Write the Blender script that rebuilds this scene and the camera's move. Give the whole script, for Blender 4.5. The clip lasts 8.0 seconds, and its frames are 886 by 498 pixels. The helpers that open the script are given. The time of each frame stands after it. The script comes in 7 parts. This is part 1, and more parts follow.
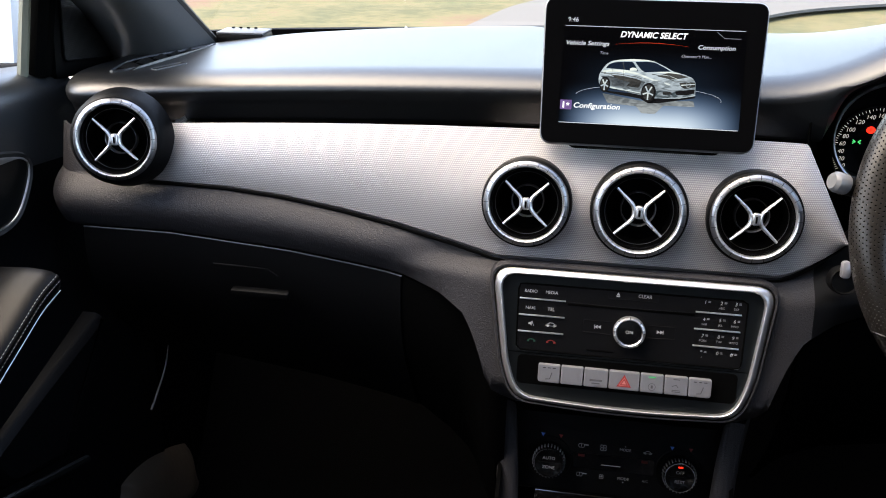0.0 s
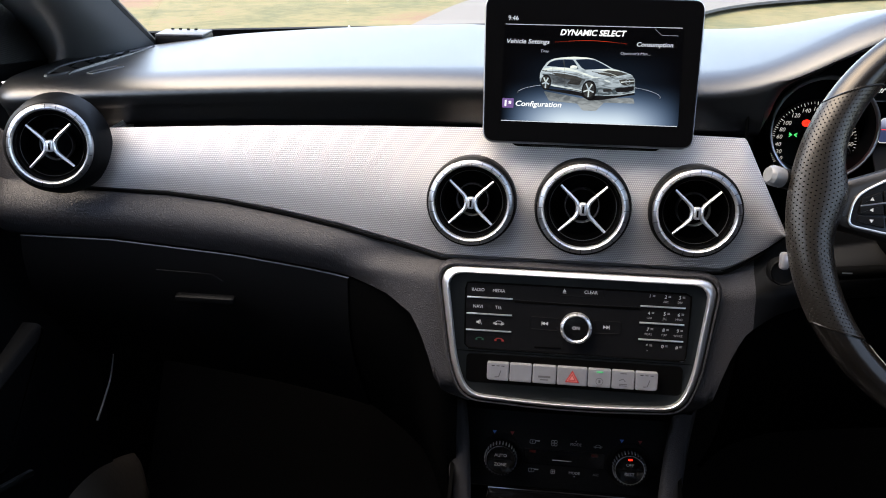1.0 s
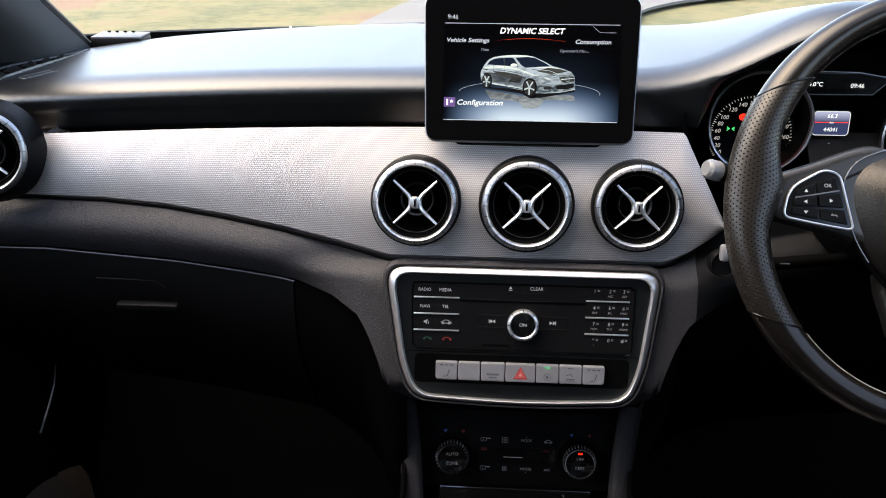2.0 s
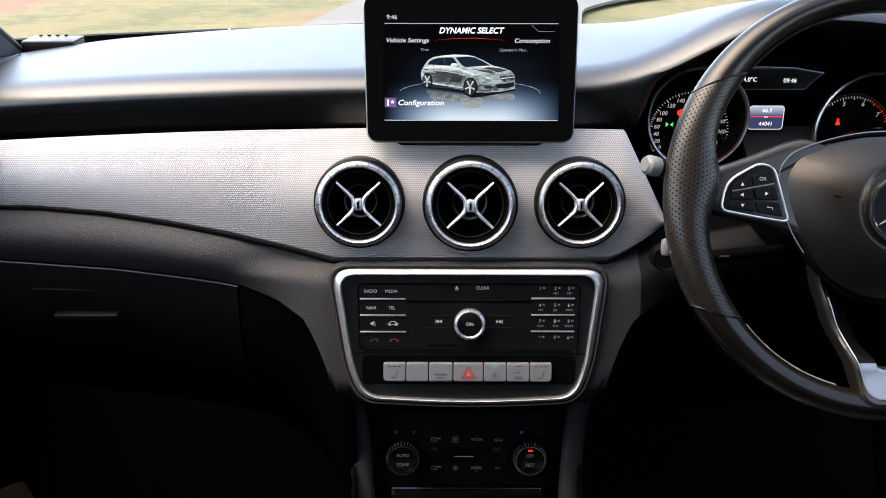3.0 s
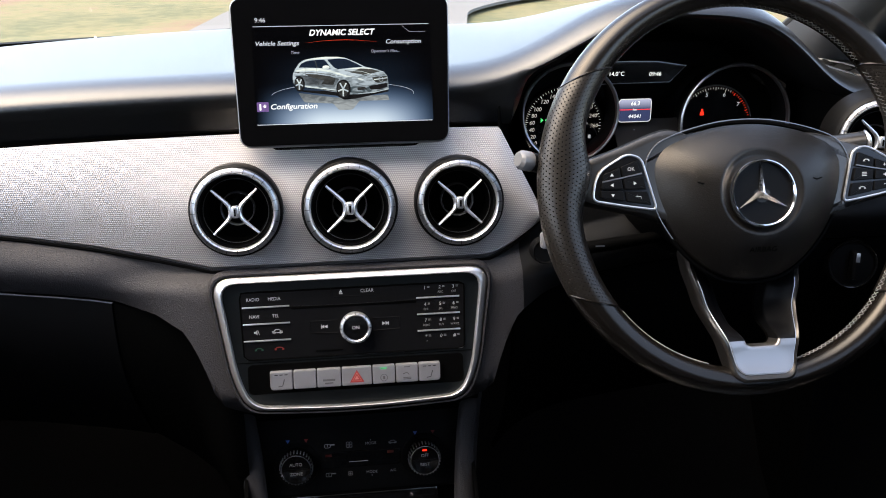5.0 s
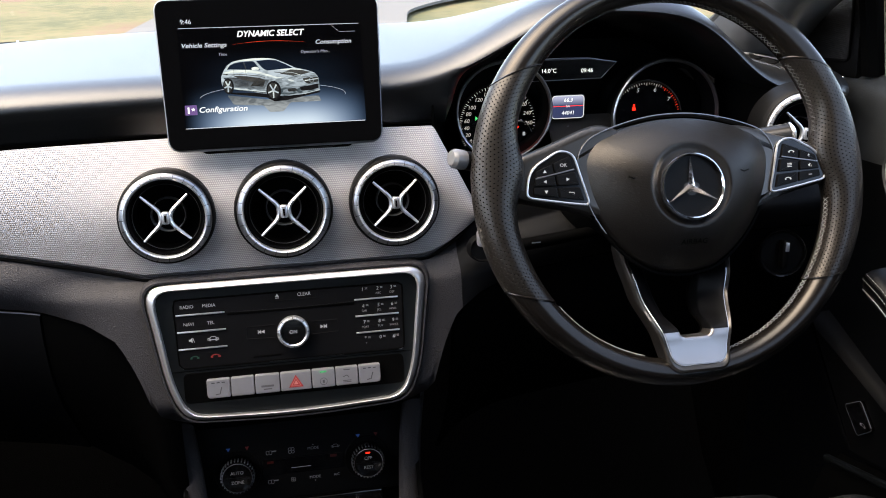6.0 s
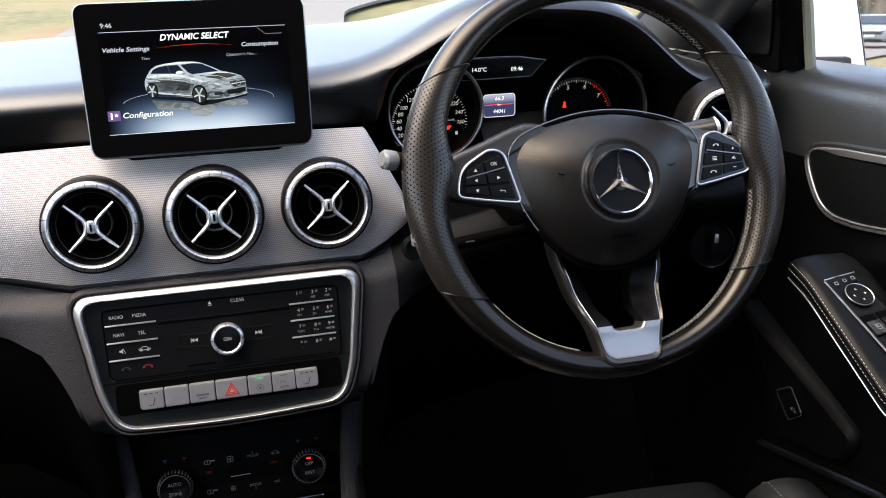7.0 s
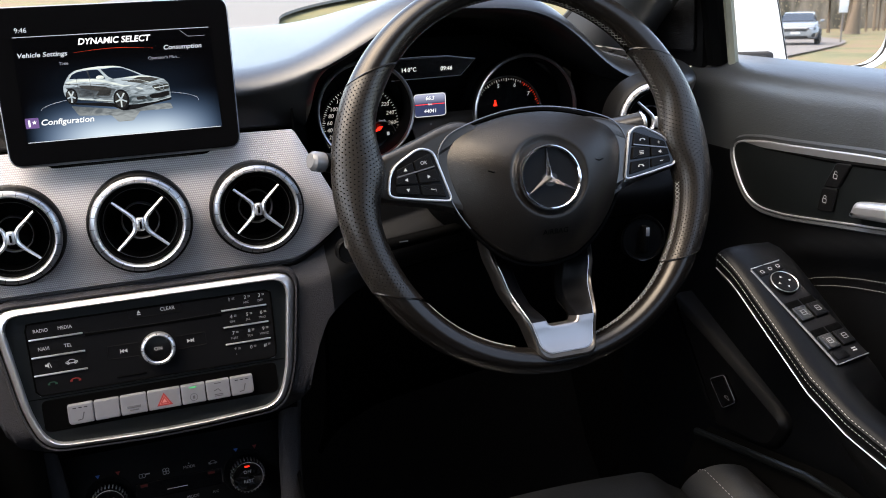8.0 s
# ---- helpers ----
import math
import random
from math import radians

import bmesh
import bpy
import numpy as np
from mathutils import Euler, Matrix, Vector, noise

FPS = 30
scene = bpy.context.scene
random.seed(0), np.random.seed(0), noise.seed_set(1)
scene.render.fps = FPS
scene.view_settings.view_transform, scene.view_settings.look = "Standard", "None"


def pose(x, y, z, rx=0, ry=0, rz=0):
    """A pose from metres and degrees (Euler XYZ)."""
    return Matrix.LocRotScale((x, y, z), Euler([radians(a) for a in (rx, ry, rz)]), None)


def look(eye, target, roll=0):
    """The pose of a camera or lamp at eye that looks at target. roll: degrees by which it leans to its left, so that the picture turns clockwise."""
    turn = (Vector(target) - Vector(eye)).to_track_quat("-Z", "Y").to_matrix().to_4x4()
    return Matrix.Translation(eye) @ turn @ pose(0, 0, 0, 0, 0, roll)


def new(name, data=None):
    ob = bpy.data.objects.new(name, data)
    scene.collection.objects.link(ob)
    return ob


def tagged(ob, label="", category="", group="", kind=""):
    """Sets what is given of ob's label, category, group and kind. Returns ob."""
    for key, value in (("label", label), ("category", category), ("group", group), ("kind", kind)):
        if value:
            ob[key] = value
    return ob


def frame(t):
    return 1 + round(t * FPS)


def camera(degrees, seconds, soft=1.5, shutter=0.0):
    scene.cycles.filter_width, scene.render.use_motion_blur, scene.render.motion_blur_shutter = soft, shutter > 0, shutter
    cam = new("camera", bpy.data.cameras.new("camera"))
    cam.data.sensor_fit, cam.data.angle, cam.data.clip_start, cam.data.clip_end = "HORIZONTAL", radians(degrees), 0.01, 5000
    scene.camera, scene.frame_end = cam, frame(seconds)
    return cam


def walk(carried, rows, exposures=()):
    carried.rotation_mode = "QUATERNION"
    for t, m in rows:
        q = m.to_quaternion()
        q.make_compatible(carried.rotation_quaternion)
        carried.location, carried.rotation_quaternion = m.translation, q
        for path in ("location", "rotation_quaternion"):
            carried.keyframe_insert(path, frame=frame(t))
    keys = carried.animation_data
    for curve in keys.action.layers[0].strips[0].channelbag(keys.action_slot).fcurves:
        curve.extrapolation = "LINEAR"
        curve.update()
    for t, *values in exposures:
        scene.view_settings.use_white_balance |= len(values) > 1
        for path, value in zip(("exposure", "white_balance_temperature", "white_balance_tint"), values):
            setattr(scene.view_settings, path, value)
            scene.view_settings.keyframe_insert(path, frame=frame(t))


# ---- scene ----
cam = camera(53.84, 8.0, soft=1.0)
PATH = [
    (0, (-0.0469, -0.1233, 1.2200), (-0.2084, 0.7857, 0.8356), 0.50),
    (0.5, (-0.0429, -0.1216, 1.2214), (-0.1790, 0.7909, 0.8356), 0.44),
    (1, (-0.0388, -0.1191, 1.2221), (-0.1490, 0.7964, 0.8351), 0.35),
    (1.5, (-0.0344, -0.1179, 1.2226), (-0.1187, 0.8000, 0.8349), 0.28),
    (3, (-0.0253, -0.1142, 1.2224), (-0.0262, 0.8074, 0.8344), 0.13),
    (3.5, (-0.0215, -0.1142, 1.2207), (0.0058, 0.8078, 0.8346), 0.11),
    (4, (-0.0168, -0.1146, 1.2198), (0.0386, 0.8068, 0.8349), 0.04),
    (4.5, (-0.0126, -0.1150, 1.2198), (0.0717, 0.8043, 0.8354), 0.01),
    (6, (0.0026, -0.1127, 1.2185), (0.1757, 0.7940, 0.8338), -0.21),
    (6.5, (0.0079, -0.1127, 1.2192), (0.2117, 0.7871, 0.8336), -0.28),
    (7, (0.0131, -0.1135, 1.2187), (0.2474, 0.7790, 0.8333), -0.38),
    (7.5, (0.0186, -0.1140, 1.2181), (0.2831, 0.7700, 0.8327), -0.50),
    (8, (0.0234, -0.1155, 1.2153), (0.3190, 0.7596, 0.8323), -0.60),
]
walk(cam, [(t, look(eye, target, roll)) for t, eye, target, roll in PATH], exposures=((0.0, 3.22, 8300, 9), (8.0, 3.22, 8300, 9)))

# ---- light: bright overcast autumn day around the parked car ----
world = bpy.data.worlds.new("sky")
scene.world = world
world.use_nodes = True
wn = world.node_tree
sky = wn.nodes.new("ShaderNodeTexSky")
sky.sky_type = "NISHITA"
sky.sun_disc = False
sky.sun_elevation, sky.sun_rotation = radians(62), radians(-85)
sky.air_density, sky.dust_density, sky.ozone_density = 0.6, 1.0, 0.3
wn.links.new(sky.outputs["Color"], wn.nodes["Background"].inputs["Color"])
wn.nodes["Background"].inputs["Strength"].default_value = 0.15
sun_data = bpy.data.lights.new("sun", "SUN")
sun_data.energy, sun_data.angle, sun_data.color = 0.8, radians(70), (1.0, 0.98, 0.96)
sun = new("sun", sun_data)
sun.matrix_world = look((-10.0, 0.5, 16.0), (0, 0, 0))


# ---- materials ----
def nodes_of(name):
    m = bpy.data.materials.new(name)
    m.use_nodes = True
    return m, m.node_tree, m.node_tree.nodes["Principled BSDF"]


def link(nt, a, b):
    nt.links.new(a, b)


def math_node(nt, op, a, b=None, c=None):
    n = nt.nodes.new("ShaderNodeMath")
    n.operation = op
    for k, v in enumerate((a, b, c)):
        if v is None:
            continue
        if isinstance(v, (int, float)):
            n.inputs[k].default_value = v
        else:
            nt.links.new(v, n.inputs[k])
    return n.outputs[0]


def surface(name, base, rough, metal=0.0, grain=900.0, bump=0.15, vary=0.15, dust=0.0, spec=0.5, coat=0.0, kind="noise", flow=(0.5, 0.5, 1.0), swing=0.35, tint=(1.0, 1.0, 1.0)):
    """A real surface: base colour with stains at two scales, fine relief, uneven gloss."""
    m, nt, b = nodes_of(name)
    b.inputs["Metallic"].default_value = metal
    b.inputs["Specular IOR Level"].default_value = spec
    b.inputs["Specular Tint"].default_value = (*tint, 1)
    b.inputs["Coat Weight"].default_value = coat
    b.inputs["Coat Roughness"].default_value = 0.08
    tc = nt.nodes.new("ShaderNodeTexCoord")
    big = nt.nodes.new("ShaderNodeTexNoise")
    big.inputs["Scale"].default_value, big.inputs["Detail"].default_value = 14.0, 5.0
    link(nt, tc.outputs["Object"], big.inputs["Vector"])
    mid = nt.nodes.new("ShaderNodeTexNoise")
    mid.inputs["Scale"].default_value, mid.inputs["Detail"].default_value = 160.0, 3.0
    link(nt, tc.outputs["Object"], mid.inputs["Vector"])
    f = math_node(nt, "ADD", math_node(nt, "MULTIPLY", big.outputs["Fac"], 0.6), math_node(nt, "MULTIPLY", mid.outputs["Fac"], 0.4))
    mix = nt.nodes.new("ShaderNodeMix")
    mix.data_type = "RGBA"
    lo = [c * (1 - vary) for c in base]
    hi = [min(1, c * (1 + vary) + dust) for c in base]
    mix.inputs["A"].default_value, mix.inputs["B"].default_value = (*lo, 1), (*hi, 1)
    link(nt, f, mix.inputs["Factor"])
    link(nt, mix.outputs["Result"], b.inputs["Base Color"])
    swing = swing if metal < 0.5 else 0.10
    r = math_node(nt, "MULTIPLY_ADD", f, rough * swing, rough * (1 - swing / 2))
    link(nt, r, b.inputs["Roughness"])
    if bump > 0:
        if kind == "leather":
            g = nt.nodes.new("ShaderNodeTexNoise")
            g.inputs["Scale"].default_value, g.inputs["Detail"].default_value, g.inputs["Distortion"].default_value = grain, 2.0, 0.6
            h = math_node(nt, "ABSOLUTE", math_node(nt, "SUBTRACT", g.outputs["Fac"], 0.5))
            wrinkle = nt.nodes.new("ShaderNodeVectorMath")
            wrinkle.operation = "MULTIPLY"
            wrinkle.inputs[1].default_value = flow
            link(nt, tc.outputs["Object"], wrinkle.inputs[0])
        else:
            g = nt.nodes.new("ShaderNodeTexNoise")
            g.inputs["Scale"].default_value, g.inputs["Detail"].default_value = grain, 2.0
            h = g.outputs["Fac"]
        link(nt, wrinkle.outputs[0] if kind == "leather" else tc.outputs["Object"], g.inputs["Vector"])
        bp = nt.nodes.new("ShaderNodeBump")
        bp.inputs["Strength"].default_value, bp.inputs["Distance"].default_value = bump, 0.0008
        link(nt, h, bp.inputs["Height"])
        link(nt, bp.outputs["Normal"], b.inputs["Normal"])
    return m


def glow(name, colour, strength):
    m, nt, b = nodes_of(name)
    b.inputs["Base Color"].default_value = (*[c * 0.3 for c in colour], 1)
    b.inputs["Emission Color"].default_value = (*colour, 1)
    b.inputs["Emission Strength"].default_value = strength
    b.inputs["Roughness"].default_value = 0.5
    b.inputs["Specular IOR Level"].default_value = 0.05
    return m


def woven_metal(name):
    """Silver trim with a fine pressed weave of about 2 mm."""
    m, nt, b = nodes_of(name)
    tc = nt.nodes.new("ShaderNodeTexCoord")
    sep = nt.nodes.new("ShaderNodeSeparateXYZ")
    link(nt, tc.outputs["Object"], sep.inputs[0])
    row = math_node(nt, "MULTIPLY", sep.outputs["Z"], 1 / 0.0019)
    odd = math_node(nt, "MULTIPLY", math_node(nt, "FLOOR", math_node(nt, "MODULO", math_node(nt, "ADD", row, 1000.0), 2.0)), 0.5)
    col = math_node(nt, "ADD", math_node(nt, "MULTIPLY", sep.outputs["X"], 1 / 0.0019), odd)
    sx = math_node(nt, "ABSOLUTE", math_node(nt, "SINE", math_node(nt, "MULTIPLY", col, math.pi)))
    sz = math_node(nt, "ABSOLUTE", math_node(nt, "SINE", math_node(nt, "MULTIPLY", row, math.pi)))
    h = math_node(nt, "MULTIPLY", math_node(nt, "POWER", sx, 0.5), math_node(nt, "POWER", sz, 0.6))
    ns = nt.nodes.new("ShaderNodeTexNoise")
    ns.inputs["Scale"].default_value, ns.inputs["Detail"].default_value = 420.0, 3.0
    link(nt, tc.outputs["Object"], ns.inputs["Vector"])
    ramp = nt.nodes.new("ShaderNodeMix")
    ramp.data_type = "RGBA"
    ramp.inputs["A"].default_value, ramp.inputs["B"].default_value = (0.275, 0.255, 0.247, 1), (0.755, 0.700, 0.678, 1)
    link(nt, math_node(nt, "ADD", math_node(nt, "MULTIPLY", h, 0.85), math_node(nt, "MULTIPLY", ns.outputs["Fac"], 0.08)), ramp.inputs["Factor"])
    link(nt, ramp.outputs["Result"], b.inputs["Base Color"])
    b.inputs["Metallic"].default_value = 0.9
    b.inputs["Roughness"].default_value = 0.54
    bp = nt.nodes.new("ShaderNodeBump")
    bp.inputs["Strength"].default_value, bp.inputs["Distance"].default_value = 0.35, 0.0006
    link(nt, h, bp.inputs["Height"])
    link(nt, bp.outputs["Normal"], b.inputs["Normal"])
    return m


def perforated(name, base, rough, pitch=0.0052):
    """Leather with rows of small punched holes, laid out on the mesh's UV in metres."""
    m = surface(name, base, rough, grain=1500.0, bump=0.12, kind="leather", swing=0.08, tint=(1.0, 0.94, 0.87))
    nt = m.node_tree
    b = nt.nodes["Principled BSDF"]
    uv = nt.nodes.new("ShaderNodeUVMap")
    uv.uv_map = "UVMap"
    sep = nt.nodes.new("ShaderNodeSeparateXYZ")
    link(nt, uv.outputs["UV"], sep.inputs[0])
    row = math_node(nt, "MULTIPLY", sep.outputs["Y"], 1 / (pitch * 0.62))
    odd = math_node(nt, "MULTIPLY", math_node(nt, "FLOOR", math_node(nt, "MODULO", math_node(nt, "ADD", row, 1000.0), 2.0)), 0.5)
    col = math_node(nt, "ADD", math_node(nt, "MULTIPLY", sep.outputs["X"], 1 / pitch), odd)
    fx = math_node(nt, "SUBTRACT", math_node(nt, "FRACT", col), 0.5)
    fy = math_node(nt, "MULTIPLY", math_node(nt, "SUBTRACT", math_node(nt, "FRACT", row), 0.5), 0.62)
    d = math_node(nt, "SQRT", math_node(nt, "ADD", math_node(nt, "MULTIPLY", fx, fx), math_node(nt, "MULTIPLY", fy, fy)))
    hole = nt.nodes.new("ShaderNodeMapRange")
    hole.inputs["From Min"].default_value, hole.inputs["From Max"].default_value = 0.09, 0.16
    link(nt, d, hole.inputs["Value"])
    old = b.inputs["Base Color"].links[0].from_socket
    mul = nt.nodes.new("ShaderNodeMix")
    mul.data_type, mul.blend_type = "RGBA", "MULTIPLY"
    mul.inputs["Factor"].default_value = 1.0
    link(nt, old, mul.inputs["A"])
    link(nt, hole.outputs["Result"], mul.inputs["B"])
    link(nt, mul.outputs["Result"], b.inputs["Base Color"])
    link(nt, math_node(nt, "MULTIPLY", hole.outputs["Result"], 0.45), b.inputs["Specular IOR Level"])
    bp = nt.nodes.new("ShaderNodeBump")
    bp.inputs["Strength"].default_value, bp.inputs["Distance"].default_value = 0.9, 0.0009
    link(nt, hole.outputs["Result"], bp.inputs["Height"])
    link(nt, b.inputs["Normal"].links[0].from_socket, bp.inputs["Normal"])
    link(nt, bp.outputs["Normal"], b.inputs["Normal"])
    return m


def pane_glass(name, tint=1.0, gloss=0.06):
    m, nt, b = nodes_of(name)
    tr = nt.nodes.new("ShaderNodeBsdfTransparent")
    tr.inputs["Color"].default_value = (tint, tint, tint, 1)
    gl = nt.nodes.new("ShaderNodeBsdfGlossy")
    gl.inputs["Roughness"].default_value = 0.02
    mx = nt.nodes.new("ShaderNodeMixShader")
    mx.inputs[0].default_value = gloss
    link(nt, tr.outputs[0], mx.inputs[1])
    link(nt, gl.outputs[0], mx.inputs[2])
    link(nt, mx.outputs[0], nt.nodes["Material Output"].inputs["Surface"])
    return m


PAD = surface("soft_touch_dash_foam", (0.0060, 0.0060, 0.0062), 0.34, grain=1000, bump=0.4, kind="leather", spec=0.82, swing=0.10)
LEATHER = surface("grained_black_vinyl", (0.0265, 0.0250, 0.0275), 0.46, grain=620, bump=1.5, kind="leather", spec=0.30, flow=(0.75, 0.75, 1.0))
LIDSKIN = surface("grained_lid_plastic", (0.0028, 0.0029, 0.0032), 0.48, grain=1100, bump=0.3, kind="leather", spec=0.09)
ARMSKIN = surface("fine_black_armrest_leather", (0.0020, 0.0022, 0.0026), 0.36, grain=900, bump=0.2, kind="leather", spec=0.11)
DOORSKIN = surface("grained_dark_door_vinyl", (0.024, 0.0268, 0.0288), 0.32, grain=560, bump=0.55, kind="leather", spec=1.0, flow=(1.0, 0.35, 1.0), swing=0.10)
PANELBLACK = surface("satin_black_door_panel", (0.0034, 0.0044, 0.0047), 0.30, grain=2500, bump=0.03, spec=0.5)
WHEEL = surface("smooth_black_nappa", (0.0058, 0.0047, 0.0040), 0.26, grain=1500, bump=0.06, kind="leather", spec=0.42, swing=0.08, tint=(1.0, 0.94, 0.87))
GRIP = perforated("perforated_black_nappa", (0.0100, 0.0083, 0.0071), 0.33, 0.0042)
SPOKE = surface("satin_spoke_plastic", (0.0140, 0.0130, 0.0124), 0.30, grain=1400, bump=0.04, spec=0.9, tint=(1.0, 0.94, 0.87))
AIRBAG = surface("airbag_cover_plastic", (0.0058, 0.0050, 0.0046), 0.33, grain=1000, bump=0.5, kind="leather", spec=0.40, flow=(0.45, 1.0, 1.0), swing=0.12, tint=(1.0, 0.94, 0.87))
WEAVE = woven_metal("woven_silver_trim")
SATIN = surface("satin_silver_plating", (0.76, 0.76, 0.77), 0.34, 0.9, bump=0, vary=0.04)
STEEL = surface("satin_wheel_metal", (0.42, 0.395, 0.38), 0.38, 1.0, bump=0, vary=0.02)
RINGGREY = surface("brushed_ring_metal", (0.40, 0.40, 0.41), 0.34, 1.0, bump=0, vary=0.06)
CHROME = surface("polished_chrome", (0.80, 0.80, 0.82), 0.10, 1.0, bump=0, vary=0.04)
KEYSILVER = surface("silver_button_paint", (0.41, 0.405, 0.43), 0.30, 0.65, grain=3000, bump=0.05, vary=0.12)
CAPGREY = surface("pale_translucent_plastic", (0.13, 0.13, 0.135), 0.25, bump=0, vary=0.1)
EDGEGREY = surface("dull_silver_edge", (0.20, 0.20, 0.21), 0.35, 0.8, bump=0, vary=0.05)
GLOSS = surface("piano_black", (0.004, 0.004, 0.0045), 0.14, bump=0, vary=0.2, spec=0.4)
SATINBLACK = surface("satin_black_panel", (0.0045, 0.0045, 0.005), 0.42, grain=2500, bump=0.05, spec=0.10)
PILLAR = surface("dark_grey_pillar_trim", (0.075, 0.078, 0.082), 0.40, grain=1500, bump=0.06, spec=0.6)
PILLARTRIM = surface("grey_pillar_trim", (0.095, 0.098, 0.101), 0.30, grain=1500, bump=0.08, spec=1.0)
SCREENGLASS = surface("coated_display_glass", (0.002, 0.002, 0.0022), 0.12, bump=0, vary=0.2, spec=0.03)
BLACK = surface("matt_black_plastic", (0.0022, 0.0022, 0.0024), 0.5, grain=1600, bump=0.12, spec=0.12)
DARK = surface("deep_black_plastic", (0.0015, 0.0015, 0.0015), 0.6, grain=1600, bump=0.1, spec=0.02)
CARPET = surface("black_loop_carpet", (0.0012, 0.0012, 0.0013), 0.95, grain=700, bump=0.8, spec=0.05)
SEAT = surface("black_seat_leather", (0.0085, 0.0090, 0.0098), 0.36, grain=520, bump=0.7, kind="leather", spec=0.9)
# darker copy of the pale thread, for stitches lying in shade
DIMTHREAD = surface("shaded_grey_thread", (0.10, 0.097, 0.092), 0.8, bump=0, vary=0.3)
THREAD = surface("pale_grey_thread", (0.34, 0.33, 0.31), 0.8, bump=0, vary=0.2)
WHITE = surface("white_car_paint", (0.78, 0.78, 0.78), 0.25, bump=0, vary=0.03, coat=0.6)
BROWNMAT = surface("dark_brown_plastic", (0.060, 0.043, 0.030), 0.35, grain=90, bump=0.5, vary=0.3, spec=0.4)
RUBBER = surface("black_rubber", (0.012, 0.012, 0.012), 0.7, grain=900, bump=0.1)
SEAL = surface("grey_green_window_seal", (0.16, 0.16, 0.12), 0.6, grain=700, bump=0.1)
# unseen lining; beige picked to send warm light onto the wheel
HEADLINER = surface("pale_beige_headlining", (0.32, 0.29, 0.26), 0.9, grain=800, bump=0.3, spec=0.1)
PRINT = surface("white_print", (0.48, 0.48, 0.48), 0.6, bump=0, vary=0.1)
PRINT_MID = surface("pale_grey_print", (0.42, 0.42, 0.42), 0.6, bump=0, vary=0.1)
PRINT_DIM = surface("grey_print", (0.25, 0.25, 0.25), 0.6, bump=0, vary=0.1)
KEYPRINT = surface("dark_grey_key_print", (0.11, 0.11, 0.115), 0.5, bump=0, vary=0.1)
REDPAINT = surface("red_button_print", (0.36, 0.028, 0.026), 0.45, bump=0, vary=0.1)
BLUEPRINT = surface("blue_print", (0.03, 0.12, 0.40), 0.5, bump=0, vary=0.1)
PINKPRINT = surface("salmon_line_print", (0.62, 0.24, 0.22), 0.5, bump=0, vary=0.1)
REDPRINT = surface("red_print", (0.18, 0.015, 0.012), 0.5, bump=0, vary=0.1)
GREENPRINT = surface("green_print", (0.010, 0.055, 0.034), 0.5, bump=0, vary=0.1)
MIRROR = surface("mirror_silvering", (0.93, 0.94, 0.94), 0.015, 1.0, bump=0, vary=0.01)
GLASS = pane_glass("window_glass", 0.97, 0.05)
PRIVACY = pane_glass("tinted_rear_glass", 0.10, 0.05)
LED_RED = glow("red_indicator", (1.0, 0.03, 0.02), 0.22)
LED_GREEN = glow("green_indicator", (0.05, 0.9, 0.30), 0.10)
LIT_WHITE = glow("lit_white_symbols", (0.84, 0.94, 1.06), 0.15)
LIT_SOFT = glow("lit_soft_white_text", (0.78, 0.86, 0.96), 0.10)
LIT_GREY = glow("lit_grey_symbols", (0.72, 0.82, 0.96), 0.050)
LIT_DIM = glow("lit_dim_symbols", (0.76, 0.82, 0.92), 0.0035)
LIT_DIAL = glow("lit_dial_print", (0.8, 0.82, 0.86), 0.055)
LIT_RED_DIM = glow("lit_dim_red_line", (0.7, 0.06, 0.03), 0.035)
LIT_RED = glow("lit_red_line", (0.8, 0.05, 0.03), 0.10)


# ---- mesh helpers ----
def smooth(a, b, x):
    t = min(1.0, max(0.0, (x - a) / (b - a)))
    return t * t * (3 - 2 * t)


def table(pairs, x):
    """Straight interpolation in a short table of (x, value)."""
    if x <= pairs[0][0]:
        return pairs[0][1]
    for (x0, v0), (x1, v1) in zip(pairs, pairs[1:]):
        if x <= x1:
            return v0 + (v1 - v0) * (x - x0) / (x1 - x0)
    return pairs[-1][1]


def thing(name, label, category, base=(0, 0, 0), m=None, group="", kind=""):
    """The Empty at the base of a thing. With m its parts are drawn in that frame, else in world metres."""
    ob = new(name)
    ob.empty_display_size = 0.02
    ob.matrix_basis = m if m is not None else Matrix.Translation(base)
    ob["own_frame"] = m is not None
    return tagged(ob, label, category, group, kind)


def part(name, bm, material, parent=None, label="", m=None, flat=False):
    """Links a bmesh (or a mesh) as one mesh object under a thing or a part."""
    if isinstance(bm, bmesh.types.BMesh):
        me = bpy.data.meshes.new(name)
        bmesh.ops.recalc_face_normals(bm, faces=bm.faces)
        bm.to_mesh(me)
        bm.free()
    else:
        me = bm
    if m is not None:
        me.transform(m)
    if not me.materials:
        me.materials.append(material)
    me.polygons.foreach_set("use_smooth", [not flat] * len(me.polygons))
    if not flat and len(me.polygons) > 1:
        me.set_sharp_from_angle(angle=radians(38))
    ob = new(name, me)
    if parent is not None:
        ob.parent = parent
        if parent.type == "EMPTY" and not parent.get("own_frame"):
            ob.matrix_parent_inverse = parent.matrix_basis.inverted()
    if label:
        ob["label"] = label
    return ob


